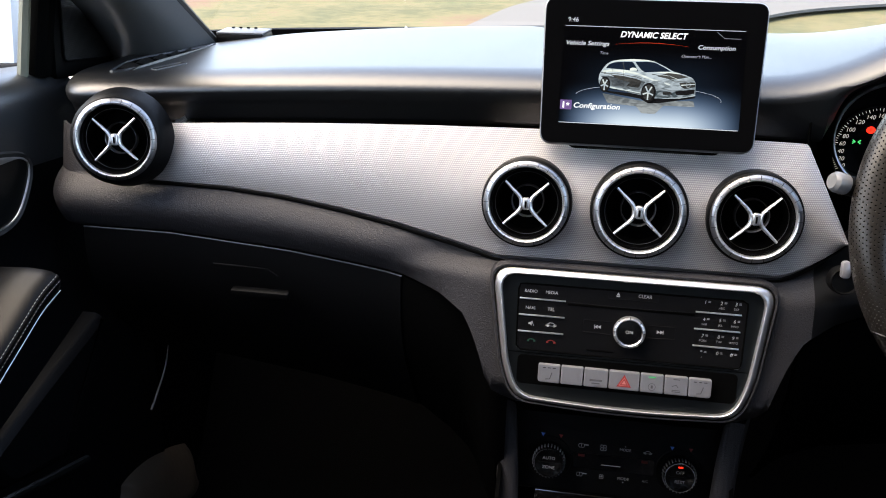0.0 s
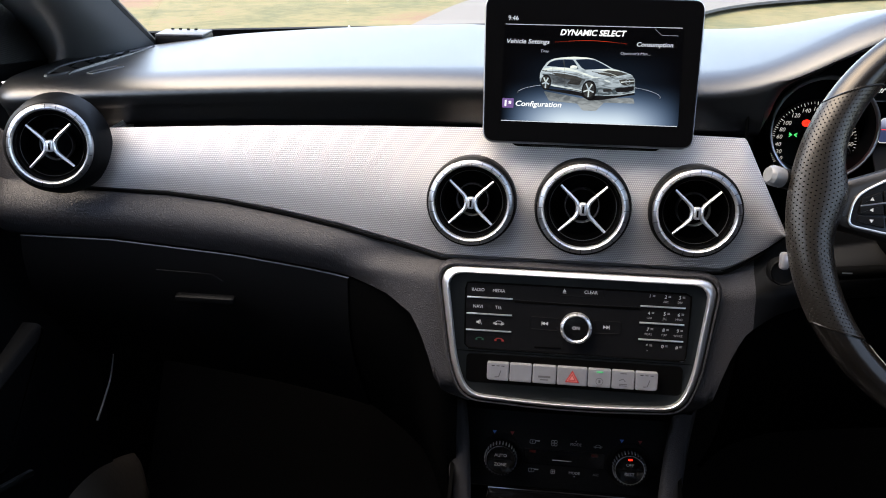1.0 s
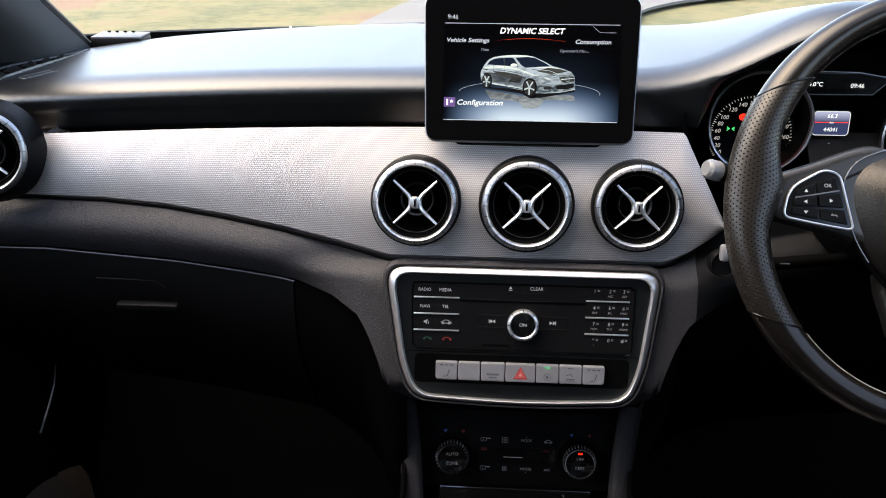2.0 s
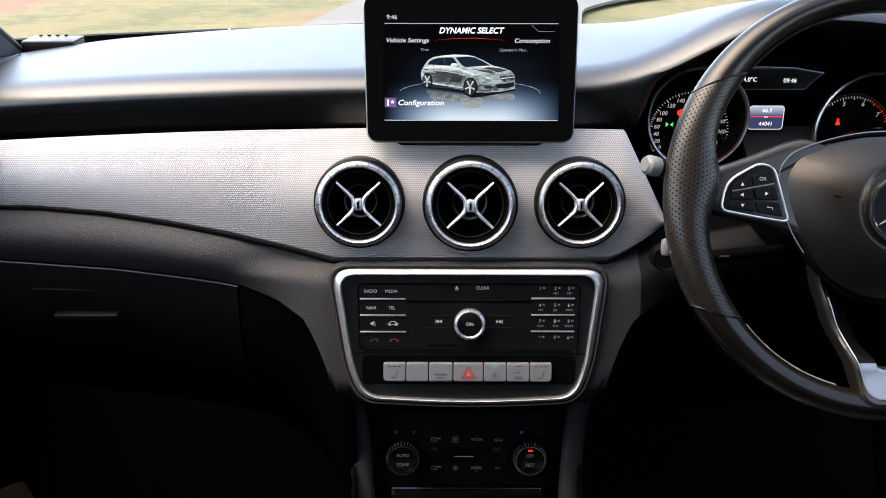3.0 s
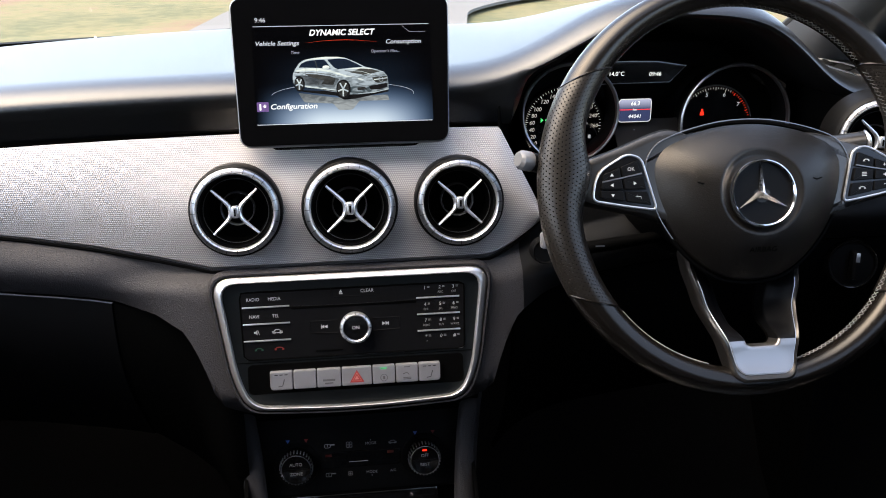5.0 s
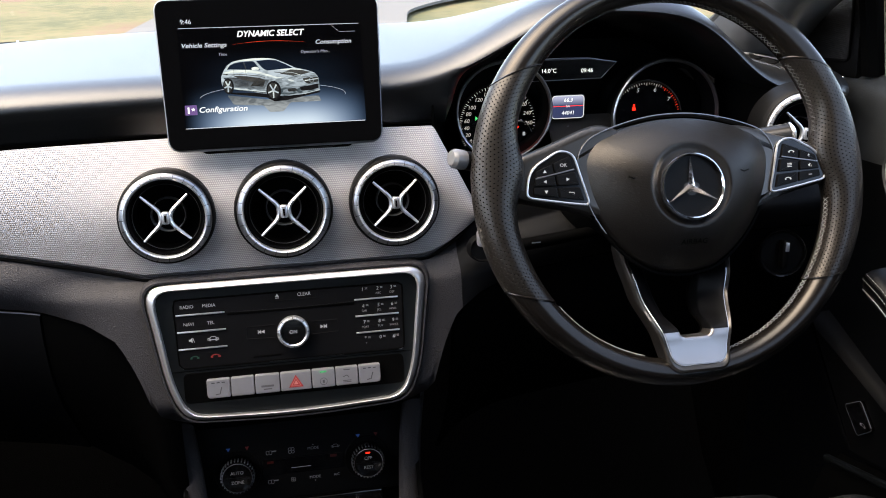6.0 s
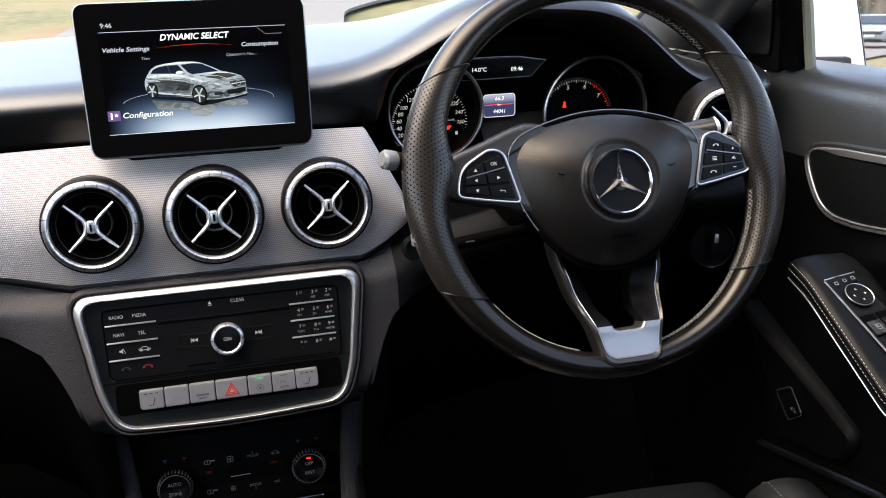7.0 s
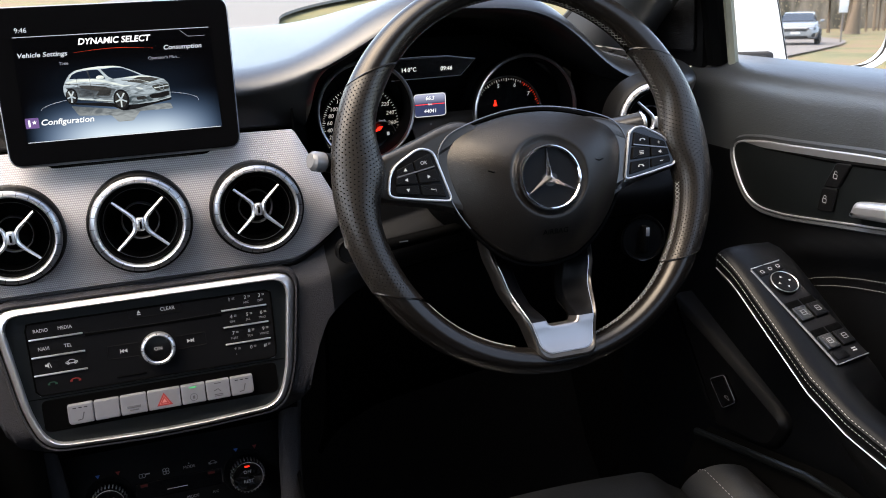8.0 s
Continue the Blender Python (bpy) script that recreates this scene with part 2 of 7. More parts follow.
def sheet(nu, nv, f, thick=0.0, closed_u=False, closed_v=False, uv=None):
    """A grid surface through f(u, v), u and v from 0 to 1; thick: its thickness behind."""
    bm = bmesh.new()
    cu, cv = (nu if closed_u else nu + 1), (nv if closed_v else nv + 1)
    vs = [[bm.verts.new(f(i / nu, j / nv)) for j in range(cv)] for i in range(cu)]
    lay = bm.loops.layers.uv.new("UVMap") if uv else None
    for i in range(nu):
        for j in range(nv):
            ks = ((i, j), (i + 1, j), (i + 1, j + 1), (i, j + 1))
            fc = bm.faces.new([vs[a % cu][b % cv] for a, b in ks])
            if uv:
                for lp, (a, b) in zip(fc.loops, ks):
                    lp[lay].uv = uv(a / nu, b / nv)
    if thick:
        bmesh.ops.recalc_face_normals(bm, faces=bm.faces)
        bmesh.ops.solidify(bm, geom=bm.faces[:], thickness=thick)
    return bm


def box(sx, sy, sz, r=0.001, m=None, seg=2):
    bm = bmesh.new()
    bmesh.ops.create_cube(bm, size=1.0, matrix=Matrix.Diagonal((sx, sy, sz, 1)))
    if r > 0:
        bmesh.ops.bevel(bm, geom=bm.edges[:], offset=r, segments=seg, profile=0.5, affect="EDGES", clamp_overlap=True)
    if m is not None:
        bm.transform(m)
    return bm


def lathe(profile, n=48, m=None, close=False):
    """Turns (radius, height) pairs round z."""
    bm = bmesh.new()
    rings = []
    for r, h in profile:
        if r < 1e-6:
            rings.append([bm.verts.new((0, 0, h))] * n)
        else:
            rings.append([bm.verts.new((r * math.cos(2 * math.pi * k / n), r * math.sin(2 * math.pi * k / n), h)) for k in range(n)])
    pairs = list(zip(rings, rings[1:])) + ([(rings[-1], rings[0])] if close else [])
    for a, b in pairs:
        for k in range(n):
            q = []
            for v in (a[k], a[(k + 1) % n], b[(k + 1) % n], b[k]):
                if v not in q:
                    q.append(v)
            if len(q) > 2:
                bm.faces.new(q)
    if m is not None:
        bm.transform(m)
    return bm


def rounded(pts, radius, seg=6):
    """A closed outline with rounded corners; radius: one for all, or one a corner."""
    out = []
    n = len(pts)
    for i in range(n):
        r = radius[i] if isinstance(radius, (list, tuple)) else radius
        p, a, b = Vector(pts[i]), Vector(pts[i - 1]), Vector(pts[(i + 1) % n])
        da, db = (a - p), (b - p)
        c = min(r, da.length * 0.49, db.length * 0.49)
        s, e = p + da.normalized() * c, p + db.normalized() * c
        if r <= 0:
            out.append(tuple(p))
            continue
        for k in range(seg + 1):
            t = k / seg
            out.append(tuple(s * (1 - t) ** 2 + p * 2 * t * (1 - t) + e * t * t))
    return out


def resample(pts, n, closed=True):
    """n points at even steps along an outline."""
    ps = [Vector(p) for p in pts] + ([Vector(pts[0])] if closed else [])
    ls = [0.0]
    for a, b in zip(ps, ps[1:]):
        ls.append(ls[-1] + (b - a).length)
    out, k = [], 0
    for i in range(n):
        s = ls[-1] * i / (n if closed else n - 1)
        while k < len(ls) - 2 and ls[k + 1] < s:
            k += 1
        t = (s - ls[k]) / max(1e-12, ls[k + 1] - ls[k])
        out.append(ps[k].lerp(ps[k + 1], min(1, t)))
    return out


def shrink(pts, d):
    """A closed outline moved inward by d."""
    n = len(pts)
    area = sum(pts[i][0] * pts[(i + 1) % n][1] - pts[(i + 1) % n][0] * pts[i][1] for i in range(n))
    s = 1 if area > 0 else -1
    out = []
    for i in range(n):
        a, b = Vector(pts[i - 1]), Vector(pts[(i + 1) % n])
        t = (b - a).normalized()
        out.append((pts[i][0] - t.y * d * s, pts[i][1] + t.x * d * s))
    return out


def loops(rows, cap=True, closed=True, ring=False):
    """Joins rows of 3D points of one length into a skin; cap: closes the last and the first row, or the last alone."""
    bm = bmesh.new()
    vs = [[bm.verts.new(p) for p in row] for row in rows]
    n = len(vs[0])
    for a, b in list(zip(vs, vs[1:])) + ([(vs[-1], vs[0])] if ring else []):
        for k in range(n if closed else n - 1):
            bm.faces.new((a[k], a[(k + 1) % n], b[(k + 1) % n], b[k]))
    if cap and not ring:
        for row in (rows[-1:] if cap == "last" else (rows[-1], rows[0])):
            bm.faces.new([bm.verts.new(p) for p in row])
    return bm


def plate(outline, back, front, edge=0.001, m=None):
    """A plate of that outline in x and y, from back to front in z, with a rounded front edge."""
    o = [tuple(p)[:2] for p in outline]
    i1, i2, i3 = shrink(o, edge * 0.35), shrink(o, edge), shrink(o, edge * 1.5)
    bm = loops([[(x, y, back) for x, y in o], [(x, y, front - edge) for x, y in o],
                [(x, y, front - edge * 0.3) for x, y in i1], [(x, y, front) for x, y in i2], [(x, y, front) for x, y in i3]])
    if m is not None:
        bm.transform(m)
    return bm


def rect(w, h, x=0, y=0):
    return [(x - w / 2, y - h / 2), (x + w / 2, y - h / 2), (x + w / 2, y + h / 2), (x - w / 2, y + h / 2)]


def tube(path, radius, n=8, closed=False, squash=1.0, up=(0, 0, 1)):
    """A round bar along a path; radius may be a list."""
    ps = [Vector(p) for p in path]
    rows = []
    for i, p in enumerate(ps):
        a = ps[i - 1] if (i > 0 or closed) else p
        b = ps[(i + 1) % len(ps)] if (i < len(ps) - 1 or closed) else p
        t = (b - a).normalized()
        s = t.cross(Vector(up))
        if s.length < 1e-4:
            s = t.cross(Vector((1, 0, 0)))
        s.normalize()
        w = s.cross(t)
        r = radius[i] if isinstance(radius, (list, tuple)) else radius
        rows.append([p + s * (r * math.cos(2 * math.pi * k / n)) + w * (r * squash * math.sin(2 * math.pi * k / n)) for k in range(n)])
    return loops(rows, cap=not closed, ring=closed)


def dashes(path, length, gap, radius, up=(0, 0, 1)):
    """Stitches along a path, all in one mesh."""
    ps = [Vector(p) for p in path]
    total = sum((b - a).length for a, b in zip(ps, ps[1:]))
    n = max(2, int(total / (length + gap)))
    fine = resample([tuple(p) for p in ps], n * 2, closed=False)
    bm = bmesh.new()
    for i in range(0, n * 2 - 1, 2):
        a, b = fine[i], fine[i + 1]
        d = (b - a)
        c = (a + b) / 2
        mm = Matrix.Translation(c) @ d.to_track_quat("X", "Z").to_matrix().to_4x4() @ Matrix.Diagonal((length, radius * 2, radius * 2, 1))
        bmesh.ops.create_icosphere(bm, subdivisions=1, radius=0.5, matrix=mm)
    return bm


def lettering(text, size, x, y, z=0.0, italic=0.0, squeeze=1.0, align="CENTER", m=None):
    """Printed words, flat in x and y; size is the height of a capital letter."""
    cu = bpy.data.curves.new("words", "FONT")
    cu.body, cu.size, cu.shear, cu.align_x, cu.align_y = text, size / 0.69, italic, align, "CENTER"
    cu.resolution_u = 3
    cu.offset = 0.02 * size if italic >= 0.2 else 0.0
    ob = bpy.data.objects.new("words", cu)
    me = bpy.data.meshes.new_from_object(ob)
    bpy.data.objects.remove(ob)
    bpy.data.curves.remove(cu)
    me.transform(Matrix.Translation((x, y, z)) @ Matrix.Diagonal((squeeze, 1, 1, 1)))
    if m is not None:
        me.transform(m)
    me.materials.clear()
    return me


def flat_shape(pts, z, m=None):
    bm = bmesh.new()
    bm.faces.new([bm.verts.new((p[0], p[1], z)) for p in pts])
    bmesh.ops.triangulate(bm, faces=bm.faces[:])
    if m is not None:
        bm.transform(m)
    return bm


def ellipse(cx, cy, rx, ry, n=28, a0=0.0, a1=360.0):
    return [(cx + rx * math.cos(radians(a0 + (a1 - a0) * k / (n - 1 if a1 - a0 < 360 else n))), cy + ry * math.sin(radians(a0 + (a1 - a0) * k / (n - 1 if a1 - a0 < 360 else n)))) for k in range(n)]


def stroke(path, w, z=0.0, closed=False):
    """A flat drawn line of width w."""
    ps = [Vector((p[0], p[1])) for p in path]
    bm = bmesh.new()
    rows = []
    n = len(ps)
    for i, p in enumerate(ps):
        a = ps[i - 1] if (i > 0 or closed) else p
        b = ps[(i + 1) % n] if (i < n - 1 or closed) else p
        t = (b - a).normalized()
        q = Vector((-t.y, t.x)) * w / 2
        rows.append((bm.verts.new((*(p + q), z)), bm.verts.new((*(p - q), z))))
    for i in range(n if closed else n - 1):
        a, b = rows[i], rows[(i + 1) % n]
        bm.faces.new((a[0], a[1], b[1], b[0]))
    return bm


def merge(*bms):
    """Several small bmeshes as one."""
    out = bmesh.new()
    for b in bms:
        me = bpy.data.meshes.new("tmp")
        b.to_mesh(me)
        b.free()
        out.from_mesh(me)
        bpy.data.meshes.remove(me)
    return out


# ---- the car's shell ----
def dash_top(x):
    return 1.047 - 0.072 * x * x


def trim_top(x):
    return 0.998 - 0.06 * x * x


def hood(x):
    d = x - 0.347
    return 0.078 * math.exp(-abs(d / 0.142) ** 2.6 if d < 0 else -abs(d / 0.150) ** 4.0)


def glass_base(x):
    return 1.215 - 0.48 * x * x - 6.0 * max(0.0, abs(x) - 0.5) ** 2


def build_shell():
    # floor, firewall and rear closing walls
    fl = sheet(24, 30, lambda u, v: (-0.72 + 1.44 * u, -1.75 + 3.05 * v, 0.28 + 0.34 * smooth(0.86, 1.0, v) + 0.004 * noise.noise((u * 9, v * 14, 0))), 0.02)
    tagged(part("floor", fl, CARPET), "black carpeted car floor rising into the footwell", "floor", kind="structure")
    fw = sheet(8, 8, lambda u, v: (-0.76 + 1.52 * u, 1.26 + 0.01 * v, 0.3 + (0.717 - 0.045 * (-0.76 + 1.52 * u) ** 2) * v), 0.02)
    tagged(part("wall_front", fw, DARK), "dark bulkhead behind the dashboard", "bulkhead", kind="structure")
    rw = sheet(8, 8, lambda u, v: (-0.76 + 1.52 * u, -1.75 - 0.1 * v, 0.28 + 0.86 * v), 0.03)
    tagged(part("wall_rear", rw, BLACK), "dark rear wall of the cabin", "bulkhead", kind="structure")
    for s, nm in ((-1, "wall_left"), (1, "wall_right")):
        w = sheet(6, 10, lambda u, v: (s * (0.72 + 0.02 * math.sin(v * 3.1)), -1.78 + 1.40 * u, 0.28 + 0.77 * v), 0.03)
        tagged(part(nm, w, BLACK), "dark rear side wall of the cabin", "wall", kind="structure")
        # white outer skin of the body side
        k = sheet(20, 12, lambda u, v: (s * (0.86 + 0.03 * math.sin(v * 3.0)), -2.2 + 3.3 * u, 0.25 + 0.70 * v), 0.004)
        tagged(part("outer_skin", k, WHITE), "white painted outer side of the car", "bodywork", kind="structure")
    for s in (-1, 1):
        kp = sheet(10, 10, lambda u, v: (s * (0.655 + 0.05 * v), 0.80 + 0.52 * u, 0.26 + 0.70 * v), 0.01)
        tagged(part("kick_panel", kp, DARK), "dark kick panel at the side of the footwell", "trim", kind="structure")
    # roof lining out of view, coloured for its warm bounce
    rf = sheet(16, 24, lambda u, v: (-0.58 + 1.16 * u, 0.38 - 2.22 * v, 1.40 + 0.05 * math.sin(math.pi * u) + 0.03 * math.sin(math.pi * v)), 0.03)
    tagged(part("ceiling", rf, HEADLINER), "unseen roof lining, beige to warm the reflections", "ceiling", kind="structure")
    # windscreen, side and rear windows
    ws = sheet(24, 10, lambda u, v: ((-0.60 + 1.2 * u) * (1 - 0.10 * v), glass_base(-0.6 + 1.2 * u) * (1 - v) + v * 0.40 + 0.02, 1.032 * (1 - v) + 1.40 * v + 0.03 * math.sin(math.pi * v)), 0.0)
    o = tagged(part("window_1", ws, GLASS), "clear raked windscreen", "windscreen", kind="structure")
    o.visible_shadow = False
    for s, nm in ((-1, "window_2"), (1, "window_3")):
        g = sheet(6, 6, lambda u, v: (s * (0.715 - 0.13 * v), 0.755 - 0.95 * u - 0.28 * v * (1 - u), 1.0 + 0.03 * u + 0.38 * v), 0.0)
        o = tagged(part(nm, g, GLASS), "clear side window of the front door", "window", kind="structure")
        o.visible_shadow = False
    for s, nm in ((-1, "window_4"), (1, "window_5")):
        g = sheet(4, 4, lambda u, v: (s * (0.72 - 0.14 * v), -0.36 - 1.46 * u, 1.04 + 0.37 * v), 0.0)
        tagged(part(nm, g, PRIVACY), "dark tinted rear side window", "window", kind="structure")
    g = sheet(6, 4, lambda u, v: (-0.70 + 1.4 * u, -1.85 + 0.02 * v, 1.12 + 0.30 * v), 0.0)
    tagged(part("window_6", g, PRIVACY), "dark tinted rear window", "window", kind="structure")
    # pillars
    for s, nm in ((-1, "pillar_left"), (1, "pillar_right")):
        def post(u, v):
            e = Vector((s * (0.585 - 0.075 * v), 1.035 - 0.69 * v, 1.018 + 0.385 * v))
            g = Vector((s * (0.70 - 0.13 * v), 0.975 - 0.15 * v - 1.05 * min(v, 0.3) ** 2 - 0.60 * max(0.0, v - 0.3), 0.985 + 0.415 * v))
            p = e.lerp(g, u)
            return p + Vector((-s * 0.024, -0.046, 0.0)) * math.sin(math.pi * u) * (1 - 0.3 * v)
        tagged(part(nm, sheet(14, 20, post, 0.012), PILLARTRIM), "smooth grey windscreen pillar trim", "pillar", kind="structure")
        ed = tube([(s * (0.583 - 0.075 * v), 1.047 - 0.69 * v, 1.014 + 0.385 * v) for v in (-0.03, 0.0, 0.25, 0.5, 0.75, 1.0)], 0.0060, 8)
        tagged(part("windscreen_seal", ed, RUBBER), "black rubber edge between windscreen and pillar", "trim", kind="structure")
        def mid(u, v):
            return (s * (0.70 - 0.12 * v - 0.02 * math.sin(math.pi * u)), -0.28 - 0.14 * u - 0.05 * v, 0.98 + 0.43 * v)
        tagged(part("pillar_middle", sheet(6, 6, mid, 0.02), BLACK), "black door pillar trim", "pillar", kind="structure")
        def back(u, v):
            return (s * (0.70 - 0.14 * v), -1.35 - 0.35 * u + 0.1 * v, 0.98 + 0.43 * v)
        tagged(part("pillar_back", sheet(4, 4, back, 0.02), BLACK), "black rear pillar trim", "pillar", kind="structure")
        # black window channel behind the speaker panel, with its pale seal
        ch = tube([(s * (0.696 - 0.03 * k), 0.801 + 0.010 * k, 1.012 + 0.15 * k) for k in (0, 0.33, 0.66, 1.0)], 0.0135, 8, squash=1.1)
        tagged(part("window_channel", ch, DARK), "black rubber window channel", "trim", kind="structure")
        sl = tube([(s * (0.703 - 0.03 * k), 0.780 + 0.006 * k, 1.006 + 0.15 * k) for k in (0, 0.5, 1.0)], 0.0062, 6)
        tagged(part("window_seal", sl, SEAL), "narrow grey-green window seal", "trim", kind="structure")
    # black cowl below the windscreen
    cw = sheet(40, 4, lambda u, v: (-0.60 + 1.2 * u, glass_base(-0.6 + 1.2 * u) - 0.008 + 0.05 * v, 1.000 + 0.022 * smooth(0, 0.4, v) + 0.003 * v - 0.060 * (-0.60 + 1.2 * u) ** 2), 0.004)
    tagged(part("cowl", cw, RUBBER), "black cowl edge along the foot of the windscreen", "trim", kind="structure")


build_shell()


# ---- dashboard ----
def face_cut(x):
    """1 where the instrument opening takes the place of the dash face."""
    return smooth(0.172, 0.198, x) * (1 - smooth(0.555, 0.60, x))


def smooth_row(pts, n):
    """n points on a soft curve through the given ones."""
    out = []
    m = len(pts) - 1
    for k in range(n):
        s = k / (n - 1) * m
        i = min(m - 1, int(s))
        t = s - i
        p0, p1, p2, p3 = (Vector(pts[max(0, min(m, j))]) for j in (i - 1, i, i + 1, i + 2))
        out.append(0.5 * ((2 * p1) + (p2 - p0) * t + (2 * p0 - 5 * p1 + 4 * p2 - p3) * t * t + (3 * p1 - p0 - 3 * p2 + p3) * t ** 3))
    return out


def core_y(x, z):
    c = 1 - smooth(0.14, 0.26, abs(x))
    return 0.716 + 0.3 * (z - 0.93) - c * (1 - smooth(0.855, 0.875, z)) * 0.022


LOW = [(0.0, 0.722), (0.105, 0.722), (0.116, 0.7245), (0.127, 0.7305), (0.1325, 0.738), (0.137, 0.7515), (0.1486, 0.787), (0.158, 0.806), (0.166, 0.819), (0.192, 0.8345), (0.232, 0.845), (0.291, 0.853), (0.36, 0.861), (0.497, 0.870), (0.66, 0.870)]
FOOT = [(0.0, 0.870), (0.136, 0.870), (0.183, 0.882), (0.244, 0.896), (0.305, 0.907), (0.368, 0.916), (0.431, 0.921), (0.54, 0.923)]


def build_dashboard():
    d = thing("dashboard", "black soft-touch dashboard with a woven silver trim band", "dashboard", (0, 0.9, 0.3))
    cols = 150

    def profile(x):
        zt, b, w = dash_top(x), hood(x), face_cut(x)
        yr = 1.100 - 0.22 * x * x - 3.0 * max(0.0, abs(x) - 0.52) ** 2
        g = max(glass_base(x) - 0.01, yr + 0.045)
        q = trim_top(x)
        zr = zt - 0.008 * smooth(0.15, 0.08, abs(x)) - 0.004 * smooth(0.45, 0.58, abs(x))
        top = [(g, 0.995), (yr + 0.030, 1.010), (yr + 0.008, zr - 0.007), (yr - 0.008, zr - 0.001 + 0.2 * b), ((yr + 0.84) / 2, zr * 0.5 + zt * 0.5 + 0.6 * b), (0.815, zt + 0.95 * b), (0.776, zt - 0.0008 + b), (0.7545, zt - 0.0062 + b)]
        fa = [(0.7440, zt - 0.015 + b), (0.7465, zt - 0.026 + b * 0.6), (0.751, q + 0.014), (0.756, q + 0.004), (0.761, q - 0.004), (0.77, q - 0.008)]
        fb = [(0.7435, zt - 0.016 + b), (0.765, zt - 0.024 + b), (0.79, zt - 0.028 + b), (0.81, zt - 0.031 + b), (0.83, zt - 0.034 + b), (0.85, zt - 0.038 + b)]
        low = [(ya * (1 - w) + yb * w, za * (1 - w) + zb * w) for (ya, za), (yb, zb) in zip(fa, fb)]
        return [(x, y, z) for y, z in top + low]
    rows = {}

    def pad(u, v):
        x = -0.645 + 1.29 * u
        if u not in rows:
            rows[u] = smooth_row(profile(x), 57)
        q = rows[u][round(v * 56)]
        return (q.x, q.y + 18.0 * max(0.0, abs(x) - 0.605) ** 2, q.z)
    part("upper_pad", sheet(cols, 56, pad, 0.004), PAD, d, "soft black upper pad, sheened by the sky")

    # leather-grained lower skin, sweeping into the centre stack
    def skin(u, v):
        x = -0.64 + 1.28 * u
        zl, zb = table(LOW, abs(x)), table(FOOT, abs(x))
        k = smooth(0.165, 0.215, x)
        side = 1 - smooth(-0.525, -0.47, x) + smooth(0.54, 0.58, x)
        zt = ((zb + 0.012) * (1 - k) + 0.925 * k) * (1 - side) + (trim_top(x) - 0.002) * side
        if v < 0.88:
            z = zt + (zl - zt) * v / 0.88
            y = core_y(x, z)
            if z < zb:
                c = smooth(0.16, 0.27, abs(x))
                y -= c * 0.019 * math.sin(math.pi * min(1, (zb - z) / max(1e-3, zb - zl)) ** 0.8)
        else:
            k = (v - 0.88) / 0.12
            z = zl - 0.004 * math.sin(k * 1.57)
            y = core_y(x, zl) + 0.05 * k * k + 0.004 * k
        y += 0.030 * smooth(0.757, 0.722, z) * (1 - smooth(0.13, 0.16, abs(x)))
        return (x, y + 20.0 * max(0.0, abs(x) - 0.605) ** 2, z)
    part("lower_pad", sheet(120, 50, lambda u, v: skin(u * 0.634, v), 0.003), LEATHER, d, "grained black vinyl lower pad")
    # same skin continued; black here stands in for the steering wheel's shadow
    part("driver_pad_shaded", sheet(64, 50, lambda u, v: skin(0.634 + u * 0.366, v), 0.003), BLACK, d, "lower pad round the steering column, wheel's shade in its black")

    # silver trim band, bowed, thicker than its edges
    def band(u, v):
        x = -0.535 + 0.732 * u
        if x > 0.1975:
            x = 0.1975
        hi = trim_top(x) if x < 0.153 else 0.997 - (x - 0.153) / 0.044 * 0.086
        lo = table(FOOT, abs(x)) if x < 0.136 else 0.870 + ((x - 0.136) / 0.0615) ** 1.45 * 0.039
        z = hi + (lo - hi) * v
        e = 1 - v
        y = 0.708 + 0.3 * (z - 0.93) - 0.006 * math.sin(math.pi * v) + 0.005 * (1 - smooth(0, 0.04, e))
        c = math.exp(-((x) / 0.17) ** 4)
        y -= 0.006 * c * math.exp(-((z - 0.93) / 0.035) ** 2)
        near = min(math.hypot(x - a, (z - b + 0.005) * 1.02) for a, b in ((-0.1085, 0.935), (0.0, 0.931), (0.1085, 0.935), (-0.531, 0.977)))
        if near < 0.0385:
            y += 0.06
        return (x, y, z)
    part("trim_band", sheet(260, 52, band), WEAVE, d, "woven-pattern silver trim band")
    # dark strip modelled in place of the shadow under the trim
    pts = []
    for k in range(90):
        x = -0.53 + 0.727 * k / 89
        lo = table(FOOT, abs(x)) if x < 0.136 else 0.870 + ((x - 0.136) / 0.0615) ** 1.45 * 0.039
        pts.append((x, 0.709 + 0.3 * (lo - 0.93), lo - 0.0015))
    part("trim_shadow", tube(pts, 0.0014, 6), DARK, d, "dark strip as the shadow under the silver trim")

    # glovebox lid below the passenger pad
    def lid(u, v):
        x = -0.60 + 0.365 * u
        zt = table(LOW, abs(x)) - 0.004
        z = zt - v * (0.19 + 0.02 * u)
        y = core_y(x, zt) + 0.008 + 0.09 * v * v - 0.008 * math.sin(math.pi * min(1, v * 1.4))
        return (x, y, z)
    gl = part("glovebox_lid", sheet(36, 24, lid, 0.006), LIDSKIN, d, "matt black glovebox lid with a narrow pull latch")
    part("pull_latch", box(0.066, 0.010, 0.010, 0.003, pose(-0.390, 0.682, 0.811, 12)), BLACK, gl, "black pull latch")
    part("latch_recess", tube([(-0.445, 0.690, 0.8385), (-0.41, 0.6865, 0.8395), (-0.383, 0.6885, 0.8375), (-0.373, 0.691, 0.829)], 0.0008, 6), BLACK, gl)
    part("lid_edge", tube([(x, core_y(x, table(LOW, abs(x))) + 0.0012, table(LOW, abs(x)) - 0.0035) for x in [-0.60 + 0.365 * k / 40 for k in range(41)]], 0.0009, 6), PILLAR, gl, "thin paler edge along the lid")

